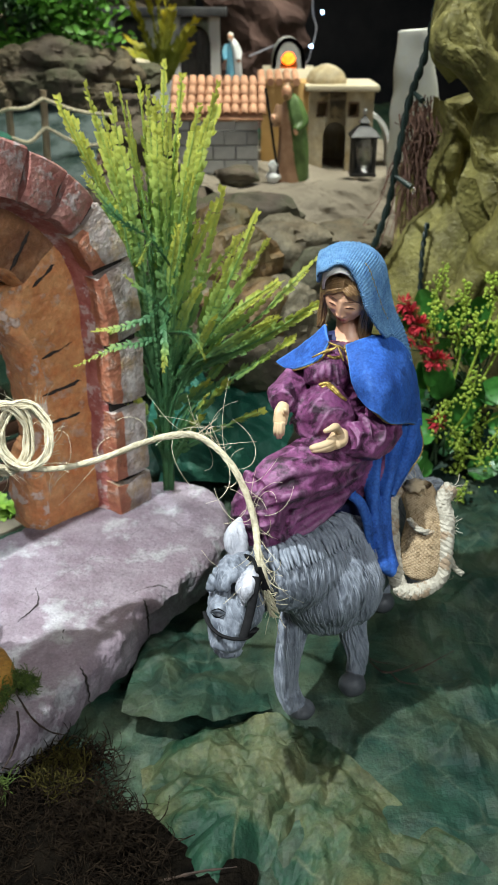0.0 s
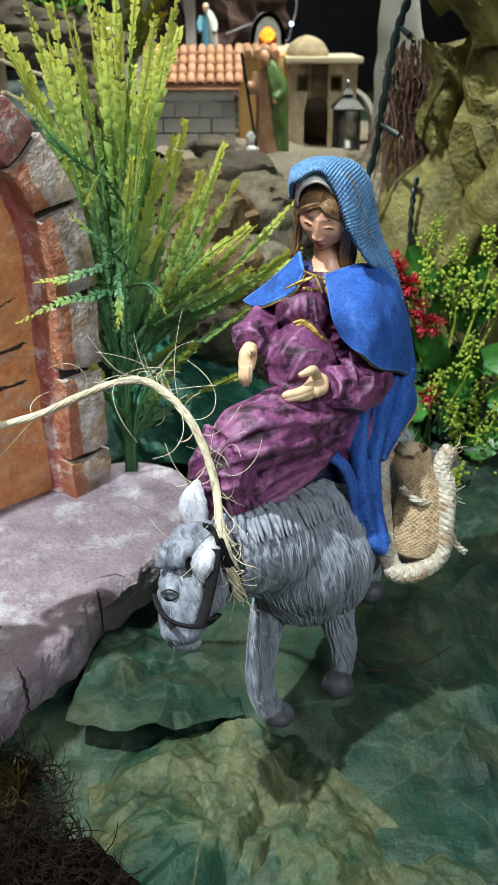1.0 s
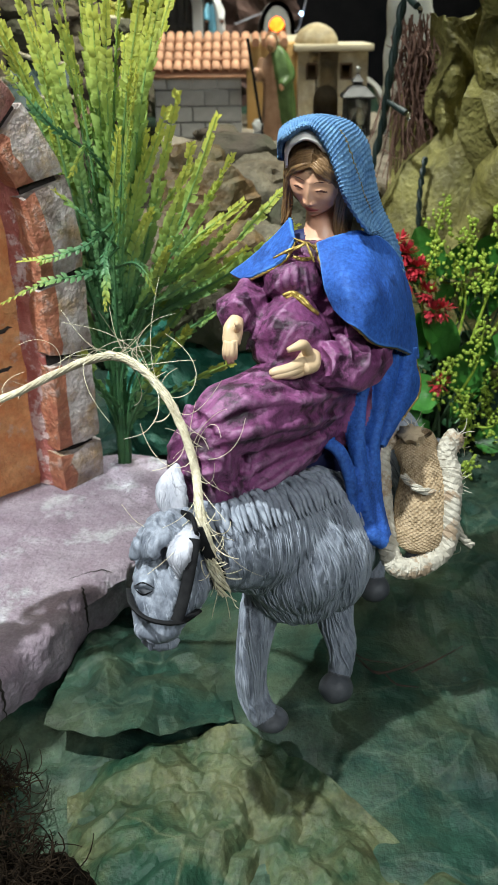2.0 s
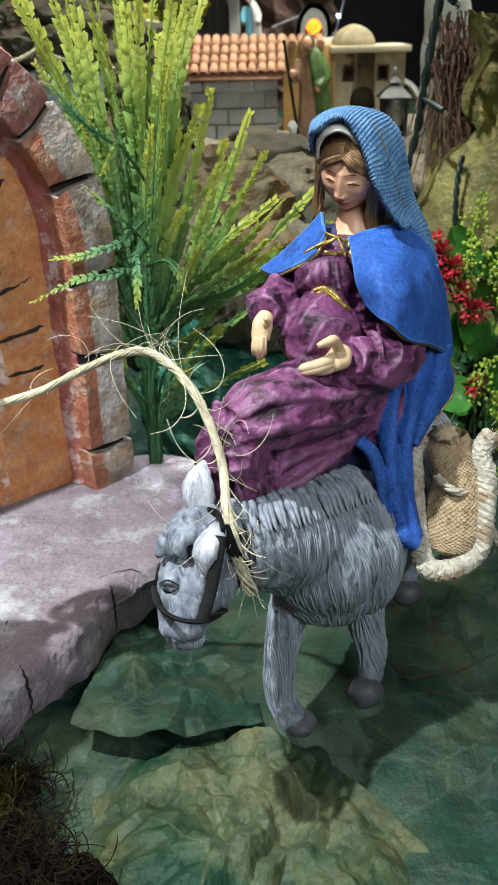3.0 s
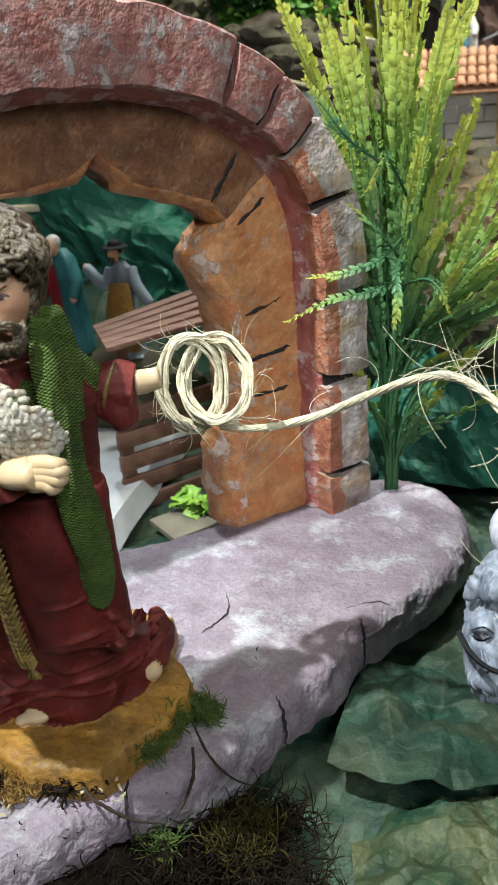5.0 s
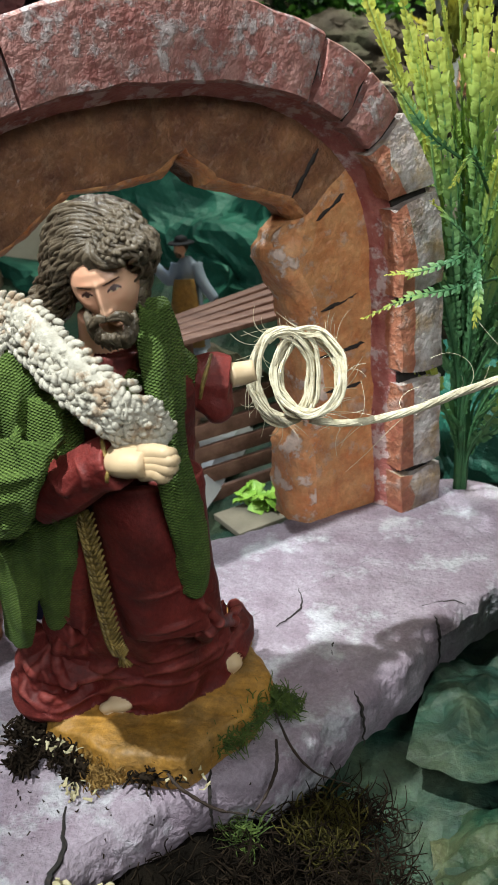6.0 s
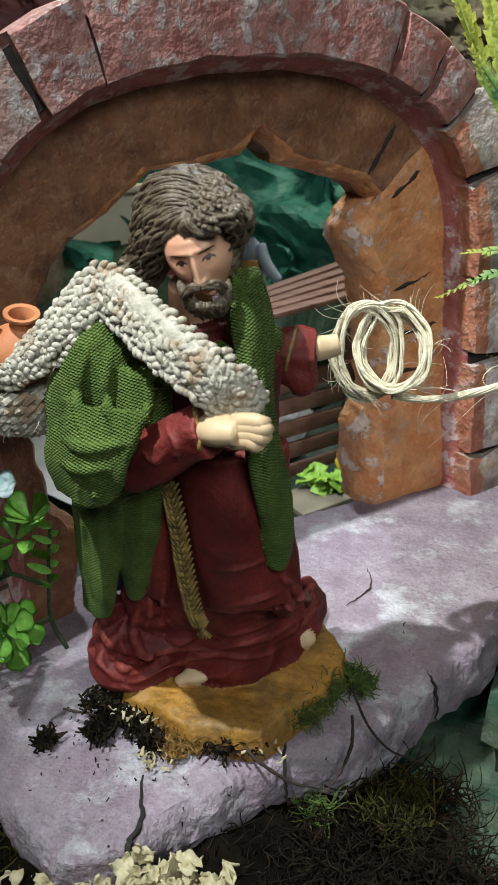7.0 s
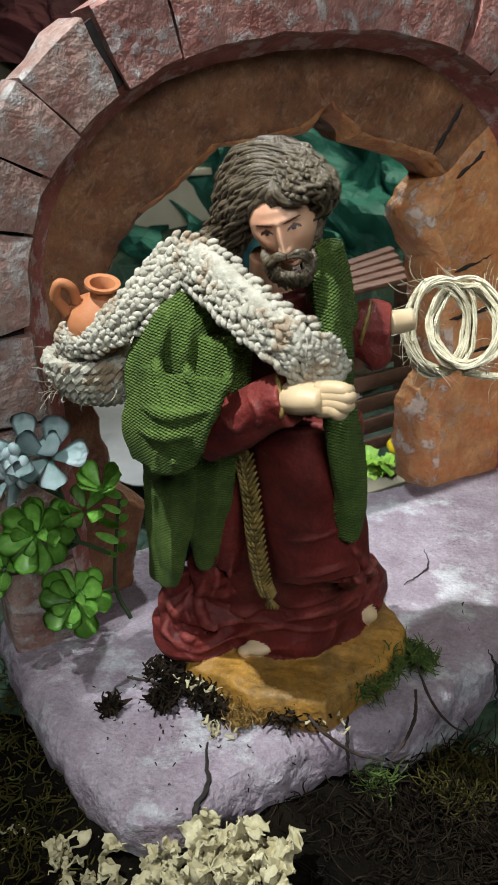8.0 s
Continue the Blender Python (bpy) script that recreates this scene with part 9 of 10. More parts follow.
part("finial", bm, mat("dull_silver", (0.35, 0.35, 0.36), (0.5, 0.5, 0.5), 90, 0.35, 0.1, metallic=0.8), lant)
rng = random.Random(77)
bm = bmesh.new()
for k in range(60):
    fibre(bm, lc + V3((rng.uniform(-0.012, 0.012), rng.uniform(-0.012, 0.012), 0.006 + rng.uniform(0, 0.05))), 0.014, (rng.uniform(-1, 1), rng.uniform(-1, 1), rng.uniform(0, 1)), 0.0008, 1.0, 0, rng)
part("greenery", bm, M_STEM, lant)

# white half-round shelter beside the lantern
bm = bmesh.new()
uc = V3((0.2780, 1.9800, 0.1460))
holed_wall(bm, Matrix.Translation(uc + V3((-0.03, 0, -0.01))), 0.085, 0.10, 0.06, [])
bm.free()
bm = bmesh.new()
sheet(bm, lambda u, v: uc + V3((-0.02 + 0.055 * math.sin(math.pi * u * 0.5 + 0.0) * (1.0), 0.07 * v, 0.125 * math.cos(math.pi * u * 0.5) ** 0.7 - 0.01)), 24, 6, 0, 0.008)
tagged(mesh_object("plaster_shelter", bm, M_WHITE), "white plaster curved shelter beside the house", "shelter")

# white house with arched doors
wh_t = thing("white_house", "white house with two arched openings, grey doors and dark roof", "house")
h0, h1 = V3((-0.3140, 2.1000, 0.2490)), V3((-0.0640, 2.1000, 0.2490))
hw, hh = h1.x - h0.x, V3((-0.0610, 2.1000, 0.4450)).z - h0.z
hm = Matrix.Translation((h0.x, 2.1, h0.z))


def hx(px):
    return (px - 196) / 195 * hw


def hz(py):
    return (200 - py) / 170 * hh


bm = bmesh.new()
holed_wall(bm, hm, hw, hh, 0.02, [(hx(207), hx(262), 0.0, hz(27), True), (hx(322), hx(375), 0.0, hz(45), True)])
part("wall", bm, M_WHITE, wh_t)
for x0, x1, ztop in ((207, 262, 27), (322, 375, 45)):
    for k in range(4):
        bm = bmesh.new()
        pw = (hx(x1) - hx(x0)) / 4
        box(bm, hm @ V3((hx(x0) + pw * (k + 0.5), 0.026, hz(ztop) * 0.48)), (pw - 0.0015, 0.006, hz(ztop) * 0.96), None, 0, 0.001)
        part("door_board", bm, M_DOOR, wh_t, "grey-brown door board")
    for zz in (0.25, 0.6):
        bm = bmesh.new()
        box(bm, hm @ V3(((hx(x0) + hx(x1)) / 2, 0.021, hz(ztop) * zz)), (hx(x1) - hx(x0) - 0.004, 0.006, 0.010), None, 0, 0.001)
        part("door_rail", bm, M_DOOR, wh_t)
bm = bmesh.new()
box(bm, hm @ V3((hw / 2, 0.05, hh + 0.009)), (hw + 0.03, 0.16, 0.018), None, 0, 0.003)
part("roof", bm, M_ROOF, wh_t, "dark slate roof edge")
bm = bmesh.new()
box(bm, hm @ V3((hw / 2, 0.12, hh / 2)), (hw - 0.004, 0.02, hh))
part("back_wall", bm, M_DOOR, wh_t)
bm = bmesh.new()
pc = V3((-0.0740, 2.0500, 0.3010))
tube(bm, [pc + V3((0, 0, -0.02)), pc + V3((0, 0, -0.005)), pc + V3((0, 0, 0.014)), pc + V3((0, 0, 0.022))], [0.008, 0.014, 0.013, 0.006], 16, 0, 12, (0, 1, 0))
tagged(mesh_object("red_pot", bm, mat("red_glaze", (0.42, 0.02, 0.02), (0.5, 0.04, 0.03), 30, 0.4, 0.1)), "small red glazed pot beside the white house", "pot")
bm = bmesh.new()
box(bm, (pc.x - 0.02, 2.07, (pc.z - 0.02 + 0.10) / 2), (0.14, 0.10, pc.z - 0.02 - 0.10), None, 0, 0.006)
tagged(mesh_object("stone_step", bm, M_ROCKD), "dark stone step before the white house", "step")

# ---- small figurines of the village ----
M_GREENCLOAK = mat("green_cloak_paint", (0.06, 0.11, 0.03), (0.13, 0.22, 0.07), 40, 0.45, 0.3)
M_TANROBE = mat("tan_robe_paint", (0.26, 0.14, 0.08), (0.40, 0.24, 0.15), 40, 0.5, 0.3)
M_LBLUE = mat("pale_blue_paint", (0.10, 0.34, 0.50), (0.20, 0.46, 0.60), 30, 0.5, 0.3)
M_MAROON = mat("crimson_paint", (0.28, 0.02, 0.03), (0.40, 0.05, 0.06), 30, 0.5, 0.3)
M_TEALROBE = mat("teal_robe_paint", (0.02, 0.12, 0.14), (0.04, 0.2, 0.22), 30, 0.5, 0.3)
M_GREYHAIR = mat("pale_hair_paint", (0.5, 0.48, 0.44), (0.65, 0.63, 0.6), 90, 0.6, 0.4)


def small_figure(name, label, foot, h, cloth, cloak, hair, lean=0.0, staff=None, hat=False, arm=None):
    """A standing figurine, h high: 0 robe, 1 cloak, 2 skin, 3 hair, 4 staff."""
    f = V3(foot)

    def at(x, y, z):
        return f + V3((x * h + lean * z * h, y * h, z * h))

    def solids(bm):
        tube(bm, [at(0, 0, 0), at(0, 0, 0.25), at(0, 0, 0.5), at(0, 0, 0.72), at(0, 0, 0.84)], [(0.15 * h, 0.13 * h), (0.125 * h, 0.11 * h), (0.105 * h, 0.09 * h), (0.12 * h, 0.08 * h), (0.04 * h, 0.04 * h)], 18, 0, 20, (0, 1, 0), folds=7, fdepth=0.08)
        if cloak:
            tube(bm, [at(0.13, -0.02, 0.06), at(0.11, -0.03, 0.35), at(0.08, -0.03, 0.62), at(0.05, -0.01, 0.78), at(0.01, 0.02, 0.87)], [(0.07 * h, 0.09 * h), (0.08 * h, 0.10 * h), (0.09 * h, 0.095 * h), (0.09 * h, 0.085 * h), (0.05 * h, 0.05 * h)], 18, 1, 20, (0, 1, 0), folds=5, fdepth=0.1)
        blob(bm, at(-0.03, -0.05, 0.91), (0.052 * h, 0.058 * h, 0.07 * h), 2)
        blob(bm, at(-0.02, -0.02, 0.94), (0.062 * h, 0.06 * h, 0.062 * h), 3)
        blob(bm, at(-0.035, -0.085, 0.87), (0.03 * h, 0.025 * h, 0.035 * h), 3)
        if hat:
            tube(bm, [at(-0.02, -0.03, 0.955), at(-0.02, -0.03, 0.968)], [0.12 * h, 0.115 * h], 18, 4, 4, (0, 1, 0))
            blob(bm, at(-0.02, -0.03, 0.985), (0.06 * h, 0.06 * h, 0.04 * h), 4)
        for sg in (-1, 1):
            e = arm[sg] if arm else (sg * 0.13, -0.12, 0.52)
            tube(bm, [at(sg * 0.09, 0, 0.78), at(sg * 0.14, -0.05, 0.64), at(*e)], [0.05 * h, 0.055 * h, 0.045 * h], 12, 0 if not cloak or sg < 0 else 1, 12)
            blob(bm, at(*e), (0.024 * h, 0.024 * h, 0.03 * h), 2)
        if staff:
            tube(bm, [at(*staff[0]), at(*staff[1])], [0.016 * h, 0.016 * h], 8, 4, 10)
        blob(bm, at(0, 0, 0.0), (0.17 * h, 0.15 * h, 0.02 * h), 0)
    return figurine(name, label, "figurine", [cloth, cloak or cloth, M_SKIN, hair, M_STRAP], solids, None, h * 0.011, None, 2)


small_figure("shepherd_figurine", "figurine in tan robe and green cloak holding a dark staff", V3((0.0750, 1.6600, 0.1710)), 0.178, M_TANROBE, M_GREENCLOAK, M_HAIRM, -0.02, ((-0.12, -0.15, 0.12), (-0.24, -0.15, 0.96)), arm={-1: (-0.17, -0.15, 0.68), 1: (0.06, -0.14, 0.55)})
small_figure("villager_figurine", "small figurine in pale blue and white robes by the house", V3((-0.0360, 2.0000, 0.3080)), 0.11, M_LBLUE, M_WHITE, M_GREYHAIR)
bm = bmesh.new()
cs = V3((0.0440, 1.6400, 0.1850))
blob(bm, cs + V3((0, 0, 0.004)), (0.013, 0.018, 0.012), 0, wob=0.003, wfreq=200)
blob(bm, cs + V3((0.0, -0.004, 0.024)), (0.009, 0.009, 0.011), 0, wob=0.003, wfreq=200)
tagged(mesh_object("sheep_figurine", bm, M_WHITE), "small white sheep figurine at the shepherd's feet", "figurine")

# ---- plants of the village ----
M_YFERN = mat("yellow_fern_plastic", (0.22, 0.22, 0.02), (0.34, 0.31, 0.03), 60, 0.5, 0.2, grad=[(0.0, (0.05, 0.10, 0.02)), (0.5, (0.22, 0.25, 0.03)), (1.0, (0.55, 0.46, 0.02))])
ypl = thing("yellow_fern", "small yellow-green artificial fern before the white house", "plant")
yf = V3((-0.1770, 1.9200, 0.3070))
rng = random.Random(9)
for px, py in ((285, -30), (300, -10), (270, 0), (350, 42), (340, 80), (240, 10), (228, 72), (222, 88), (330, 95), (310, 20), (255, 95), (296, 30)):
    tip = yf + V3(((px - 288) * 0.00115, rng.uniform(-0.03, 0.03), (165 - py) * 0.00108))
    frond([yf, yf.lerp(tip, 0.45) + V3((0, 0, 0.02)), tip], 0.022, 26, rng, ypl, 0.0016, 0.12, M_YFERN, "frond", 0.3)

M_HEDGE = mat("hedge_leaf", (0.06, 0.18, 0.025), (0.15, 0.38, 0.05), 60, 0.5, 0.2, rnd=0.5, leafy_glow=0.25)


def leafy(name, label, category, centre, r, n, size, material, seed, kind="stuff"):
    """A crown of many small folded leaves in uneven clumps."""
    rg = random.Random(seed)
    bm = bmesh.new()
    clumps = [V3((rg.uniform(-1, 1) * r[0], rg.uniform(-1, 1) * r[1], rg.uniform(-1, 1) * r[2])) for _ in range(14)]
    for i in range(n):
        c = V3(centre) + rg.choice(clumps) * 0.8 + V3((rg.gauss(0, r[0] * 0.22), rg.gauss(0, r[1] * 0.22), rg.gauss(0, r[2] * 0.22)))
        e = Euler((rg.uniform(-1, 1), rg.uniform(-1, 1), rg.uniform(0, 6.28))).to_matrix()
        s = size * rg.uniform(0.6, 1.3)
        vs = [bm.verts.new(c + e @ V3(q) * s) for q in ((0, 0, 0), (0.35, 0.4, 0.12), (0.3, 0.8, 0.1), (0, 1, 0), (-0.3, 0.8, 0.1), (-0.35, 0.4, 0.12), (0, 0.5, -0.03))]
        for k in range(6):
            bm.faces.new((vs[k], vs[(k + 1) % 6], vs[6]))
    return tagged(mesh_object(name, bm, material), label, category, kind=kind)


leafy("hedge", "bright green artificial hedge above the stone wall", "hedge", V3((-0.3220, 1.7200, 0.4470)), (0.09, 0.05, 0.055), 900, 0.016, M_HEDGE, 3)
leafy("hedge", "dark green hedge on the stone wall", "hedge", V3((-0.4300, 1.7500, 0.4420)), (0.07, 0.05, 0.05), 700, 0.016, mat("dark_hedge_leaf", (0.015, 0.05, 0.015), (0.04, 0.11, 0.03), 60, 0.5, 0.2, rnd=0.5), 4)
leafy("hedge", "bright green artificial hedge above the bank", "hedge", V3((-0.4510, 1.7500, 0.4330)), (0.10, 0.05, 0.05), 800, 0.016, M_HEDGE, 5)
for i, (px, py, y, r) in enumerate([(30, 115, 1.68, 0.05), (90, 105, 1.68, 0.055), (150, 115, 1.68, 0.055), (205, 125, 1.70, 0.05), (60, 150, 1.66, 0.05), (130, 150, 1.66, 0.055), (10, 160, 1.66, 0.05), (250, 150, 1.80, 0.045), (240, 200, 1.66, 0.05), (180, 175, 1.66, 0.05), (270, 250, 1.62, 0.06), (-60, 120, 1.68, 0.07), (-60, 60, 1.75, 0.07)]):
    e, w = V3((0, 0, 0.48)), V3((0, 0, 0))
    c = V3(((-0.4280, 1.6800, 0.4780))) + (V3(((-0.3310, 1.6800, 0.4780))) - V3(((-0.4280, 1.6800, 0.4780)))) * (px / 100) + (V3(((-0.4400, 1.6800, 0.3890))) - V3(((-0.4280, 1.6800, 0.4780)))) * (py / 100)
    boulder("stone", V3((c.x, y, c.z)), (r, r * 0.8, r * 0.62), M_ROCKD if i % 3 else M_ROCK, "brown mossy stone of the garden wall", 60 + i)
boulder("white_stone", (-0.2220, 1.8500, 0.3650), (0.028, 0.02, 0.012), M_CREAM, "pale flat stone on the garden wall", 80)

# pond, footbridge and rope fence
bm = bmesh.new()
sheet(bm, lambda u, v: (-0.75 + 0.50 * u, 1.40 + 0.26 * v, 0.215 + 0.10 * v + 0.002 * noise.noise(V3((u * 20, v * 20, 0)))), 30, 12, 0)
tagged(mesh_object("pond", bm, mat("grey_green_water", (0.015, 0.03, 0.026), (0.06, 0.085, 0.08), 12, 0.15, 0.3, 40, (0.2, 0.24, 0.25), 20, 0.5)), "grey-green glossy pond by the stone wall", "pond")
bridge = thing("footbridge", "small wooden plank footbridge", "bridge")
for k in range(7):
    p = V3((-0.3340, 1.5000, 0.2360)) + V3((k * 0.0205, 0, 0))
    bm = bmesh.new()
    box(bm, p, (0.018, 0.05, 0.006), Euler((0.5, 0.0, random.uniform(-0.05, 0.05))).to_matrix(), 0, 0.001)
    part("plank", bm, M_WOOD, bridge)
bm = bmesh.new()
p = V3((-0.2730, 1.4900, 0.2120))
tube(bm, [p + V3((-0.085, 0, 0)), p + V3((0.085, 0, 0))], [0.009, 0.009], 10, 0, 8)
part("beam", bm, M_WOOD, bridge)
fence = thing("rope_fence", "rope fence with thin wooden posts", "fence")
POSTS = [(-0.3260, 1.4800, 0.3510), (-0.3750, 1.4500, 0.3390), (-0.4420, 1.4500, 0.3290)]
for px in POSTS:
    bm = bmesh.new()
    tube(bm, [V3(px), V3(px) + V3((-0.004, 0, -0.12))], [0.0055, 0.006], 9, 0, 8, wob=0.0006, wfreq=200)
    part("post", bm, mat("pale_wood_post", (0.26, 0.19, 0.12), (0.36, 0.28, 0.19), 60, 0.7, 0.4), fence)
for dz in (0.012, 0.055):
    for a, b in ((POSTS[0], POSTS[1]), (POSTS[1], POSTS[2]), (POSTS[0], (-0.2230, 1.5200, 0.3220))):
        bm = bmesh.new()
        a, b = V3(a) - V3((0, 0.006, dz)), V3(b) - V3((0, 0.006, dz))
        twisted(bm, [a, a.lerp(b, 0.5) - V3((0, 0, 0.014 if dz > 0.03 else 0.006)), b], 0.0028, 3, 30)
        part("rope", bm, M_SISAL, fence)

# right-hand side: pillar, twigs, cable, olive rock
bm = bmesh.new()
p0, p1 = V3((0.2580, 1.5000, 0.4340)), V3((0.2990, 1.5000, -0.0290))
tube(bm, [p1, p1.lerp(p0, 0.3), p1.lerp(p0, 0.7), p0.lerp(p1, 0.02), p0], [(0.060, 0.03), (0.056, 0.026), (0.042, 0.022), (0.0265, 0.02), (0.020, 0.016)], 28, 0, 40, (0, 1, 0), wob=0.004, wfreq=30)
tagged(mesh_object("foam_pillar", bm, M_FOAM), "tapered white foam pillar with yellow stains", "pillar")
bm = bmesh.new()
rng = random.Random(14)
tw0 = V3((0.2100, 1.1400, 0.3680))
TX, TZ = (V3((0.2790, 1.1400, 0.3680)) - tw0) / 100, (V3((0.2160, 1.1400, 0.3010)) - tw0) / 100


def tw(px, py, dy=0.0):
    return tw0 + TX * (px - 745) + TZ * (py - 180) + V3((0, dy, 0))


for i in range(70):
    x0 = 745 + rng.gauss(0, 14)
    x1 = 742 + rng.gauss(0, 34)
    y1 = rng.uniform(330, 500)
    pts = [tw(x0, 175 + rng.uniform(-6, 60), rng.uniform(-0.02, 0.02))]
    for k in range(1, 5):
        f = k / 4
        pts.append(tw(x0 + (x1 - x0) * f + rng.gauss(0, 6), 180 + (y1 - 180) * f, rng.uniform(-0.025, 0.02)))
    tube(bm, pts, [0.0009, 0.0013, 0.0009, 0.0005], 4, 0, 14, cap=False)
    for k in range(3):
        q = pts[rng.randrange(1, 5)]
        fibre(bm, q, rng.uniform(0.01, 0.03), (rng.uniform(-1, 1), rng.uniform(-0.5, 0.5), rng.uniform(-1, 0.3)), 0.0006, 0.8, 0, rng, 5)
tagged(mesh_object("dry_twigs", bm, M_TWIG), "hanging bunch of dry red-brown twigs", "twigs", kind="stuff")
cable = thing("light_cable", "twisted dark green string-light cable hanging down", "cable")
bm = bmesh.new()
twisted(bm, [(0.1990, 1.0200, 0.5000), (0.1950, 1.0200, 0.4630), (0.1890, 1.0300, 0.4190), (0.1790, 1.0400, 0.3780), (0.1730, 1.0500, 0.3220), (0.1690, 1.0700, 0.2600), (0.1560, 1.0800, 0.2050), (0.1450, 1.1000, 0.1680)], 0.0040, 2, 110)
part("cord", bm, M_WIRE, cable)
for a, b in (((0.1830, 1.0350, 0.3870), (0.1900, 1.0200, 0.3800)), ((0.1720, 1.0550, 0.2940), (0.1890, 1.0400, 0.2840)), ((0.1950, 1.0200, 0.4710), (0.2020, 1.0100, 0.4660))):
    bm = bmesh.new()
    tube(bm, [a, V3(a).lerp(V3(b), 0.6), b], [0.0022, 0.0034, 0.0036], 10, 0, 8)
    sk = part("socket", bm, M_WIRE, cable)
    bm = bmesh.new()
    blob(bm, V3(b) + V3((0.003, -0.001, -0.003)), (0.0025, 0.0025, 0.004), 0, seg=10, rings=8)
    part("bulb", bm, M_GLASS, sk, "clear unlit bulb")
bm = bmesh.new()
twisted(bm, [(0.2160, 1.0600, 0.2380), (0.2130, 1.0600, 0.2070), (0.2140, 1.0600, 0.1650), (0.2160, 1.0600, 0.1170)], 0.0030, 2, 40)
part("cord", bm, M_WIRE, cable)

OL = "crumpled olive-yellow paper rock"
crumpled("paper_rock", [[(0.1910, 1.0000, 0.4940), (0.2160, 0.9700, 0.4990), (0.2520, 0.9600, 0.4980), (0.3140, 1.0000, 0.4990)], [(0.1910, 1.0000, 0.4580), (0.2070, 0.9600, 0.4590), (0.2420, 0.9400, 0.4540), (0.3150, 0.9800, 0.4530)],
                        [(0.1900, 1.0100, 0.4250), (0.2070, 0.9700, 0.4280), (0.2410, 0.9400, 0.4190), (0.3210, 0.9800, 0.4160)], [(0.2100, 1.0300, 0.3970), (0.2280, 1.0000, 0.4010), (0.2560, 0.9600, 0.3800), (0.3350, 1.0000, 0.3700)]], 0.030, M_OLIVE, OL + " overhanging the flowers", "paper rock", 70, 50, 5.0, fine=2.2)
crumpled("paper_rock", [[(0.2510, 1.0600, 0.3990), (0.2570, 0.9900, 0.3880), (0.2880, 0.9700, 0.3840)], [(0.2560, 1.0300, 0.3490), (0.2600, 0.9800, 0.3440), (0.2910, 0.9600, 0.3410)], [(0.2660, 1.0200, 0.2950), (0.2730, 0.9800, 0.2900), (0.2990, 0.9600, 0.2880)], [(0.2710, 1.0300, 0.2480), (0.2870, 1.0000, 0.2490), (0.3180, 0.9800, 0.2410)]], 0.026, M_OLIVE, OL + " standing at the side", "paper rock", 40, 50, 8.0, fine=2.2)
crumpled("paper_rock", [[(0.2180, 1.1000, 0.3900), (0.2320, 1.0700, 0.3870), (0.2710, 1.1000, 0.3840)], [(0.2280, 1.1000, 0.3210), (0.2440, 1.0800, 0.3170), (0.2860, 1.1200, 0.3040)], [(0.2310, 1.0800, 0.2440), (0.2450, 1.0600, 0.2420), (0.2900, 1.1000, 0.2330)], [(0.2230, 1.0600, 0.1860), (0.2440, 1.0300, 0.1870), (0.3030, 1.0700, 0.1760)], [(0.2270, 1.0500, 0.1240), (0.2570, 1.0200, 0.1120), (0.3230, 1.0500, 0.0940)]], 0.026, M_OLIVE, OL + " in shade behind the flowers", "paper rock", 44, 70, 13.0, fine=2.2)
bm = bmesh.new()
tube(bm, [(0.2430, 1.0000, 0.1410), (0.2590, 0.9800, 0.1950), (0.2830, 0.9700, 0.2430), (0.3180, 0.9700, 0.2980)], [0.018, 0.02, 0.024, 0.03], 14, 0, 24, wob=0.008, wfreq=40)
tagged(mesh_object("branch", bm, M_OLIVE), "thick olive-brown paper branch leaning on the rock", "branch")
for i, (c, r) in enumerate([((0.36, 1.15, 0.10), (0.16, 0.12, 0.28)), ((0.42, 1.02, 0.30), (0.14, 0.08, 0.2))]):
    boulder("paper_rock", c, r, M_OLIVE, OL + " behind the flowers", 90 + i, 0.4, category="paper rock")

# flowering bush
bush = thing("flower_bush", "artificial bush with green leaves, lime spikes and red flowers", "bush")
M_LIME = mat("lime_buds", (0.20, 0.30, 0.03), (0.36, 0.46, 0.06), 200, 0.5, 0.2, rnd=0.3)
M_PETAL = mat("red_petals", (0.40, 0.02, 0.03), (0.58, 0.05, 0.07), 90, 0.5, 0.2, rnd=0.3)
M_BIGLEAF = mat("deep_green_leaf", (0.02, 0.10, 0.015), (0.05, 0.20, 0.03), 90, 0.32, 0.2, 300, (0.09, 0.28, 0.06), 60, 0.4, rnd=0.4)
BIG = leaf_mesh("big_leaf", 0.052, 0.036, 0.25, 0.75)
rng = random.Random(17)
bf = V3((0.235, 0.96, -0.03))
b0, BX, BZ = V3((0.2230, 0.9300, 0.1380)), (V3((0.2860, 0.9300, 0.1380)) - V3((0.2230, 0.9300, 0.1380))) / 100, (V3((0.2300, 0.9300, 0.0680)) - V3((0.2230, 0.9300, 0.1380))) / 100


def bp(px, py, dy=0.0):
    return b0 + BX * (px - 790) + BZ * (py - 600) + V3((0, dy, 0))


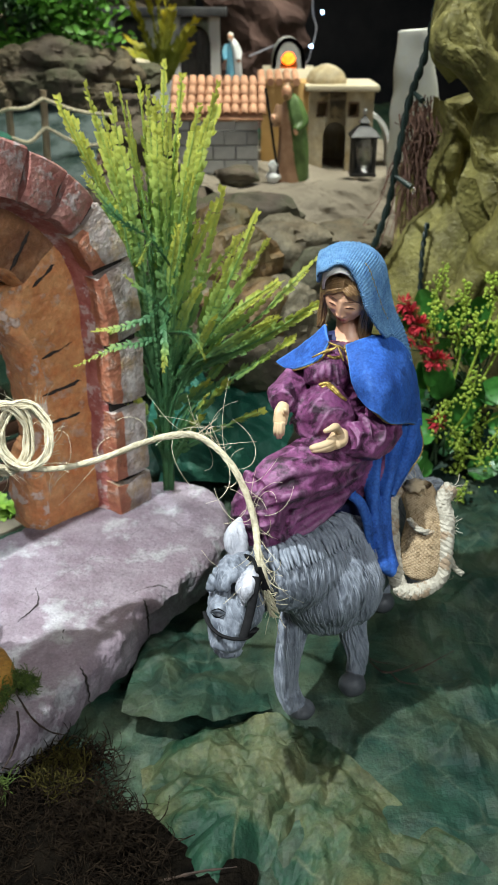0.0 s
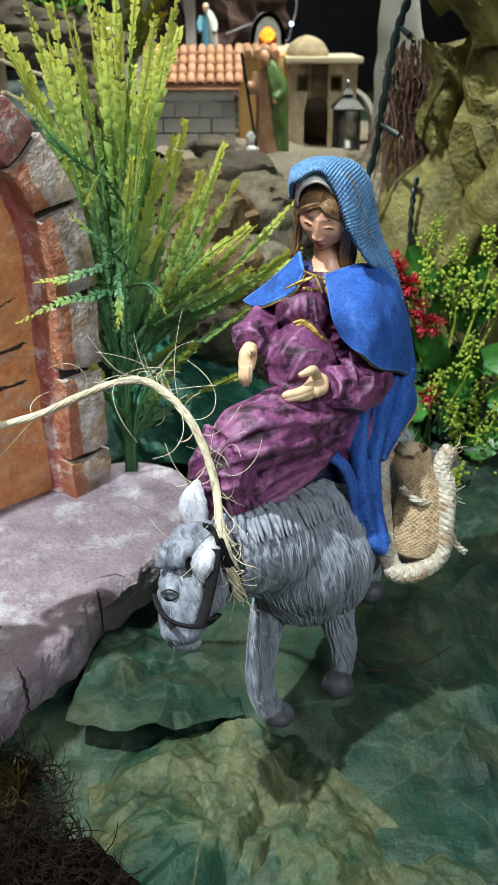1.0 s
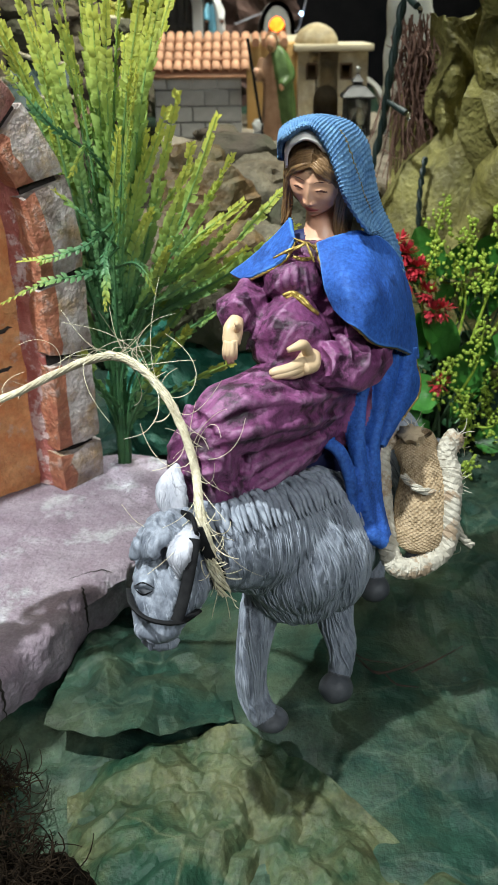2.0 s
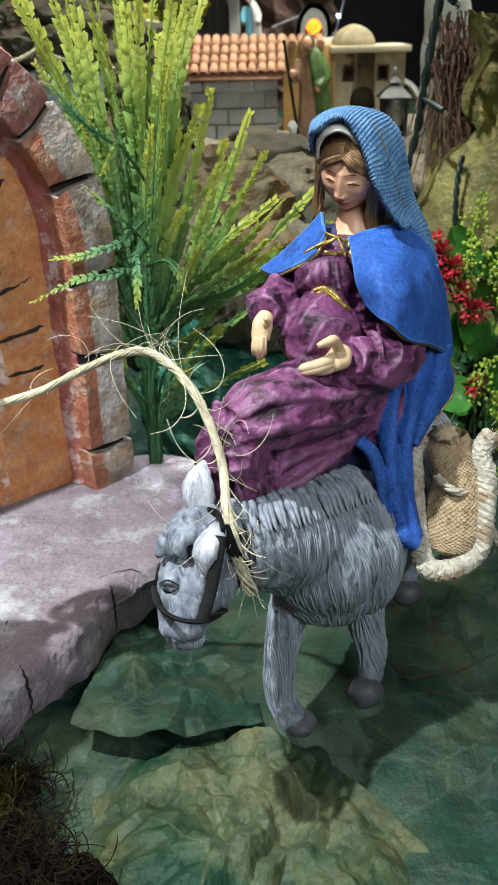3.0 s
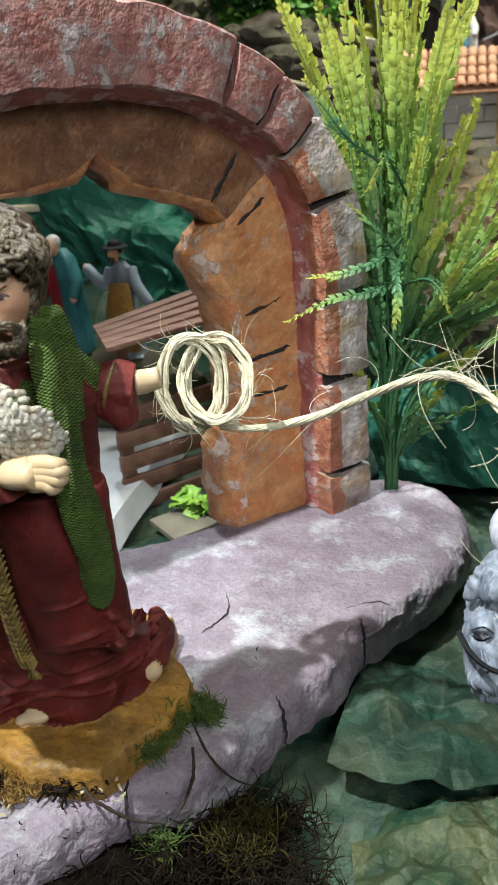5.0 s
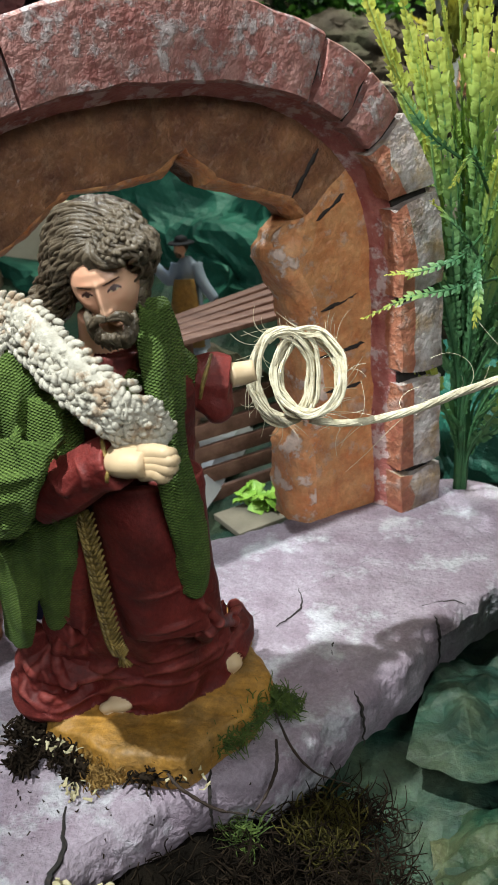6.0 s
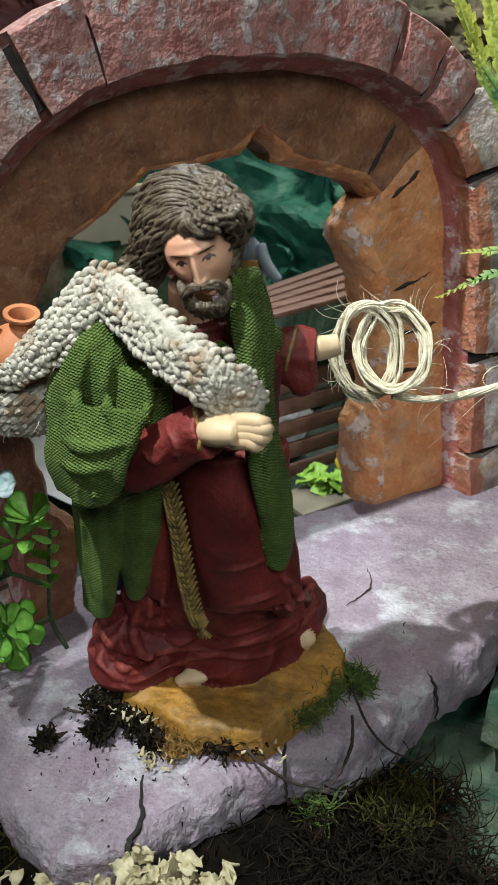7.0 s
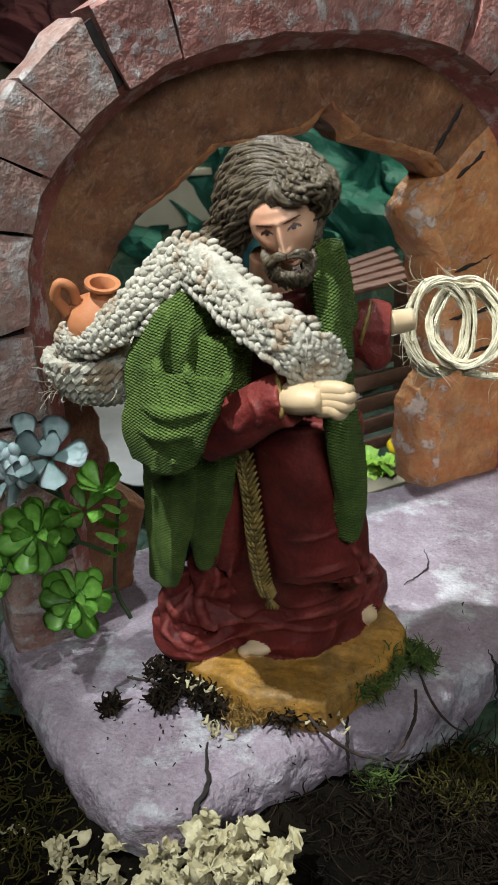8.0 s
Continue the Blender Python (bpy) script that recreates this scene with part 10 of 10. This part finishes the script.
for px, py, dx, dz in ((770, 600, -0.4, 1), (765, 590, -1, 0.6), (790, 640, -0.3, 0.8), (745, 720, -0.8, 0.5), (760, 700, -0.4, 0.9), (830, 660, 0.6, 0.8), (770, 760, -0.9, 0.1), (800, 760, 0.2, 0.7), (775, 800, -0.7, 0.2), (815, 790, 0.5, 0.5), (850, 700, 0.9, 0.4),
                       (860, 640, 0.6, 0.9), (800, 830, 0.3, 0.2), (760, 830, -0.9, -0.1), (835, 850, 0.8, 0.1), (745, 770, -1, 0.3), (790, 720, -0.2, 1), (820, 730, 0.3, 1), (870, 760, 0.9, 0.3), (780, 680, -0.6, 0.6), (850, 590, 0.4, 1), (810, 610, 0.1, 1), (740, 800, -0.8, 0), (880, 830, 0.8, 0.2)):
    put_leaf(BIG, M_BIGLEAF, bp(px, py, rng.uniform(-0.01, 0.05)), (dx, rng.uniform(-0.7, 0.1), dz), (0, -1, 0.5), bush, scale=rng.uniform(0.7, 1.1))
for px, py in ((793, 485), (830, 515), (870, 500), (770, 545), (800, 560), (845, 560), (880, 570), (835, 640), (845, 700), (850, 760), (790, 700), (800, 750), (830, 800), (815, 850), (865, 830), (900, 640), (895, 740)):
    bm = bmesh.new()
    tip = bp(px, py, rng.uniform(-0.03, 0.03))
    base = tip + V3((rng.uniform(-0.02, 0.02), rng.uniform(0, 0.02), -0.045))
    tube(bm, [bf.lerp(base, 0.6), base, tip], [0.0014, 0.0012, 0.0008], 5, 0, 10)
    for k in range(75):
        f = rng.random()
        c = base.lerp(tip, f) + V3((rng.gauss(0, 1), rng.gauss(0, 1), rng.gauss(0, 0.6))) * 0.0075 * (1.15 - 0.6 * f)
        bmesh.ops.create_icosphere(bm, subdivisions=1, radius=rng.uniform(0.0011, 0.0024), matrix=Matrix.Translation(c))
    part("flower_spike", bm, M_LIME, bush, "lime-green spike of tiny buds")
for px, py, n in ((735, 560, 90), (752, 580, 80), (765, 615, 80), (772, 640, 60), (735, 600, 50), (790, 640, 40), (782, 750, 50), (725, 545, 40)):
    bm = bmesh.new()
    c = bp(px - 12, py - 8, -0.01)
    for k in range(n * 2):
        d = V3((rng.gauss(0, 1), rng.gauss(0, 1), rng.gauss(0, 1))).normalized()
        q = c + d * rng.uniform(0.002, 0.006)
        s = d.cross(V3((0.3, 0.2, 1))).normalized() * 0.0017
        e = q + d * rng.uniform(0.005, 0.011)
        bm.faces.new([bm.verts.new(v) for v in (q, q.lerp(e, 0.6) + s, e, q.lerp(e, 0.6) - s)])
    part("blossom", bm, M_PETAL, bush, "spiky red blossom")
for k in range(14):
    bm = bmesh.new()
    tube(bm, [bf + V3((rng.uniform(-0.03, 0.03), rng.uniform(-0.02, 0.03), 0)), bp(rng.uniform(740, 880), rng.uniform(650, 780), 0.03), bp(rng.uniform(730, 880), rng.uniform(540, 640), 0.03)], [0.0016, 0.0012, 0.0008], 5, 0, 12)
    part("stem", bm, M_STEM, bush)
leafy("undergrowth", "dark green undergrowth below the flowers", "undergrowth", bp(800, 790, 0.08), (0.07, 0.03, 0.05), 380, 0.02, mat("dark_leaf", (0.008, 0.035, 0.012), (0.02, 0.07, 0.025), 60, 0.5, 0.2, rnd=0.4), 6)

# far rocks, string lights
crumpled("paper_rock", [[(-0.12, 2.55, 0.72), (0.05, 2.5, 0.72), (0.18, 2.55, 0.72)], [(-0.12, 2.5, 0.5), (0.03, 2.42, 0.5), (0.17, 2.5, 0.5)], [(-0.12, 2.5, 0.3), (0.02, 2.42, 0.3), (0.16, 2.5, 0.32)], [(-0.2, 2.45, 0.1), (0.02, 2.35, 0.1), (0.2, 2.45, 0.1)]], 0.07, M_MUD, "purple-brown crumpled paper rock behind the oven", "paper rock", 40, 50, 21.0, fine=0.7)
crumpled("paper_rock", [[(-0.9, 2.7, 0.9), (-0.5, 2.6, 0.9), (-0.15, 2.6, 0.9)], [(-0.9, 2.6, 0.5), (-0.5, 2.5, 0.5), (-0.15, 2.5, 0.5)], [(-0.9, 2.5, 0.1), (-0.5, 2.4, 0.1), (-0.15, 2.4, 0.1)]], 0.07, M_ROCKD, "dark crumpled paper rock behind the white house", "paper rock", 40, 40, 25.0, fine=0.7)
lights = thing("string_light", "thin pale string light hanging behind the oven", "string light")
bm = bmesh.new()
tube(bm, [(0.1550, 2.3500, 0.5250), (0.1540, 2.3500, 0.4530), (0.1640, 2.3500, 0.4160), (0.1540, 2.3500, 0.3720), (0.1380, 2.3500, 0.3380), (0.0820, 2.3500, 0.3780), (-0.0010, 2.3000, 0.3560)], [0.0022, 0.0022], 6, 0, 40)
part("wire", bm, mat("pale_wire", (0.25, 0.25, 0.3), (0.35, 0.35, 0.4), 40, 0.4, 0.1), lights)
for px in ((0.1770, 2.3400, 0.4510), (0.1520, 2.3400, 0.3760), (0.1600, 2.3400, 0.5010)):
    bm = bmesh.new()
    blob(bm, px, (0.005, 0.004, 0.004), 0, (0, 30, 0), 10, 8)
    part("bulb", bm, mat("blue_white_led", (0.35, 0.6, 1.0), (0.5, 0.75, 1.0), 40, 0.4, 0.0, emit=9.0), lights, "glowing blue-white bulb")

# ---- behind the arch: stall, greens, villagers ----
stall = thing("market_stall", "slatted brown wooden stall with a sloping lid", "stall")
S0, S1 = V3((-0.335, 0.805, 0)), V3((-0.235, 0.905, 0))
SX = (S1 - S0).normalized()
for k in range(5):
    bm = bmesh.new()
    f = k / 5
    a, b = V3((-0.3470, 0.8400, 0.1240)), V3((-0.2600, 0.9300, 0.1270))
    c, d = V3((-0.3980, 0.9300, 0.1190)), V3((-0.2990, 1.0200, 0.1400))
    p, q = a.lerp(c, f + 0.1), b.lerp(d, f + 0.1)
    u = (q - p).normalized()
    v = (c - a).normalized()
    n = u.cross(v).normalized()
    m = Matrix((u, v, n)).transposed()
    box(bm, (p + q) / 2, ((q - p).length, (c - a).length / 5 - 0.0015, 0.005), m, 0, 0.001)
    part("lid_board", bm, M_PLANK, stall)
a, b = V3((-0.3530, 0.8600, 0.1020)), V3((-0.2650, 0.9550, 0.0990))
SX = (b - a).normalized()
SXY = V3((SX.x, SX.y, 0)).normalized()
for k in range(6):
    bm = bmesh.new()
    z = 0.048 - k * 0.0245
    m = Matrix((SXY, V3((-SXY.y, SXY.x, 0)), V3((0, 0, 1)))).transposed()
    box(bm, V3(((a.x + b.x) / 2, (a.y + b.y) / 2, z)), ((b - a).length + 0.01, 0.006, 0.0165), m, 0, 0.001)
    part("slat", bm, M_PLANK, stall)
for p in (a, a.lerp(b, 0.9), a + V3((-0.03, 0.09, 0)), b + V3((-0.03, 0.09, 0))):
    bm = bmesh.new()
    box(bm, V3((p.x, p.y + 0.008, 0.015)), (0.012, 0.012, 0.15), Matrix((SXY, V3((-SXY.y, SXY.x, 0)), V3((0, 0, 1)))).transposed(), 0, 0.001)
    part("leg", bm, M_PLANK, stall)
M_LETT = mat("lettuce", (0.16, 0.36, 0.04), (0.30, 0.50, 0.08), 60, 0.45, 0.3)
bm = bmesh.new()
lc2 = V3((-0.2790, 0.8500, -0.0360))
for k in range(16):
    e = Euler((rng.uniform(-0.8, 0.8), rng.uniform(-0.8, 0.8), rng.uniform(0, 6))).to_matrix()
    o = lc2 + V3((rng.uniform(-0.022, 0.016), rng.uniform(-0.008, 0.012), rng.uniform(-0.006, 0.006)))
    sheet(bm, lambda u, v: o + e @ V3(((u - 0.5) * 0.02, (v - 0.5) * 0.016, 0.005 * noise.noise(V3((u * 4, v * 4, k))))), 5, 5, 0, 0.0005)
tagged(mesh_object("lettuce", bm, M_LETT), "small heap of bright green lettuce leaves", "lettuce", kind="stuff")
bm = bmesh.new()
for p, r in (((-0.2560, 0.8450, -0.0120), 0.010), ((-0.2490, 0.8400, -0.0140), 0.008)):
    blob(bm, p, (r, r, r * 0.75), 0, (0, 20, 0), wob=0.0015, wfreq=90)
tagged(mesh_object("yellow_pepper", bm, mat("yellow_skin", (0.62, 0.42, 0.01), (0.7, 0.5, 0.02), 30, 0.35, 0.1)), "bright yellow model pepper on the stall's shelf", "pepper")
bm = bmesh.new()
box(bm, V3((-0.2760, 0.8450, -0.0490)), (0.085, 0.05, 0.006), Matrix((SXY, V3((-SXY.y, SXY.x, 0)), V3((0, 0, 1)))).transposed(), 0, 0.001)
part("shelf", bm, mat("pale_board", (0.15, 0.13, 0.10), (0.21, 0.185, 0.14), 30, 0.7, 0.4), stall)
small_figure("farmer_figurine", "bearded figurine in blue shirt, ochre apron and dark hat", (-0.400, 1.030, 0.056), 0.130, mat("grey_blue_paint", (0.22, 0.28, 0.36), (0.32, 0.38, 0.45), 30, 0.5, 0.3), None, M_HAIRJ, 0.0, None, True, {-1: (-0.30, -0.05, 0.80), 1: (0.26, -0.08, 0.48)})
bm = bmesh.new()
boulder("rock", (-0.42, 1.035, -0.005), (0.09, 0.05, 0.062), M_ROCKD, "dark rock under the farmer figurine", 61)
tube(bm, [(-0.400, 1.012, 0.066), (-0.400, 1.012, 0.105), (-0.400, 1.018, 0.142)], [(0.020, 0.006), (0.018, 0.006), (0.012, 0.004)], 14, 0, 10, (0, 1, 0))
tagged(mesh_object("apron", bm, M_BASE), "ochre apron on the farmer figurine", "apron")
small_figure("villager_figurine", "figurine in crimson dress and teal shawl behind the arch", (-0.475, 1.035, 0.05), 0.145, M_MAROON, M_TEALROBE, M_GREYHAIR)
crumpled("paper_hill", [[(-0.95, 1.5, 0.50), (-0.7, 1.42, 0.42), (-0.45, 1.38, 0.34), (-0.22, 1.42, 0.16)], [(-0.95, 1.40, 0.34), (-0.7, 1.32, 0.33), (-0.45, 1.25, 0.27), (-0.22, 1.28, 0.16)], [(-0.95, 1.30, 0.14), (-0.7, 1.22, 0.14), (-0.45, 1.15, 0.13), (-0.22, 1.16, 0.08)], [(-0.95, 1.2, -0.06), (-0.7, 1.14, -0.06), (-0.45, 1.08, -0.06), (-0.22, 1.06, -0.06)]], 0.08, M_TEAL, "crumpled teal-green paper hillside behind the arch", "paper hill", 80, 60, 31.0, fine=0.9)
crumpled("paper_hill", [[(-0.1240, 0.9900, 0.0870), (-0.0680, 0.9700, 0.0950), (-0.0070, 0.9700, 0.0870), (0.0540, 0.9700, 0.0800)], [(-0.1210, 0.9300, 0.0390), (-0.0660, 0.9100, 0.0410), (-0.0070, 0.9100, 0.0410), (0.0530, 0.9300, 0.0390)], [(-0.1220, 0.9000, -0.0360), (-0.0660, 0.8800, -0.0240), (-0.0070, 0.8700, -0.0190), (0.0520, 0.8800, -0.0240)]], 0.03, M_TEAL, "crumpled dark green paper behind the fern", "paper hill", 50, 40, 37.0, fine=1.2)
house_b = thing("beige_house", "beige model house with small dark windows behind the arch", "house")
hb = Matrix.Translation((-0.86, 1.22, -0.02)) @ Euler((0, 0, radians(20))).to_matrix().to_4x4()
bm = bmesh.new()
holed_wall(bm, hb, 0.26, 0.20, 0.012, [(0.05, 0.075, 0.10, 0.14, False), (0.15, 0.18, 0.09, 0.13, False)])
holed_wall(bm, hb @ Matrix.Translation((0, 0.13, 0)), 0.26, 0.20, 0.012, [])
part("wall", bm, M_CREAM, house_b)
bm = bmesh.new()
box(bm, hb @ V3((0.13, 0.07, 0.204)), (0.29, 0.17, 0.01), Euler((0, 0, radians(20))).to_matrix(), 0, 0.002)
part("roof", bm, M_CREAM, house_b)
bm = bmesh.new()
sheet(bm, lambda u, v: (-0.75 + 0.42 * u, 0.70 + 0.42 * v + 0.1 * (1 - u), -0.022 + 0.006 * noise.noise(V3((u * 9, v * 9, 4))) - 0.02 * (abs(u - 0.5) > 0.49)), 40, 40, 0, 0.001)
tagged(mesh_object("white_cloth", bm, mat("white_floor_cloth", (0.34, 0.34, 0.35), (0.44, 0.44, 0.45), 20, 0.8, 0.4, 200)), "white cloth laid as snow behind the arch", "cloth")
M_MAROONCLOTH = mat("maroon_cloth", (0.05, 0.012, 0.014), (0.12, 0.03, 0.032), 14, 0.85, 0.5, 200)
crumpled("draped_cloth", [[(-1.0130, 1.2800, 0.5230), (-0.8700, 1.2600, 0.5000), (-0.7640, 1.2400, 0.4820), (-0.6930, 1.2600, 0.4700)], [(-0.9770, 1.2000, 0.4190), (-0.8340, 1.1800, 0.4140), (-0.7360, 1.1600, 0.4130), (-0.6680, 1.2000, 0.4210)], [(-0.9460, 1.1400, 0.3550), (-0.8060, 1.1200, 0.3540), (-0.7310, 1.1200, 0.3560), (-0.6790, 1.1600, 0.3700)]], 0.03, M_MAROONCLOTH, "dark maroon cloth heaped behind the arch", "cloth", 40, 30, 53.0)
boulder("rock", (-0.90, 1.20, 0.13), (0.13, 0.09, 0.25), M_ROCK, "pale tan rock under the maroon cloth", 71)
tangle("lichen", "tan dry lichen spread on the ground", "lichen", [((0.1670, 0.4100, -0.0720), 0.03, 0.010), ((0.1420, 0.4000, -0.0760), 0.025, 0.008), ((0.1900, 0.4300, -0.0800), 0.03, 0.008)], 700, 0.010, 0.0006, M_LICHEN, 77, 1.8, 0.3)
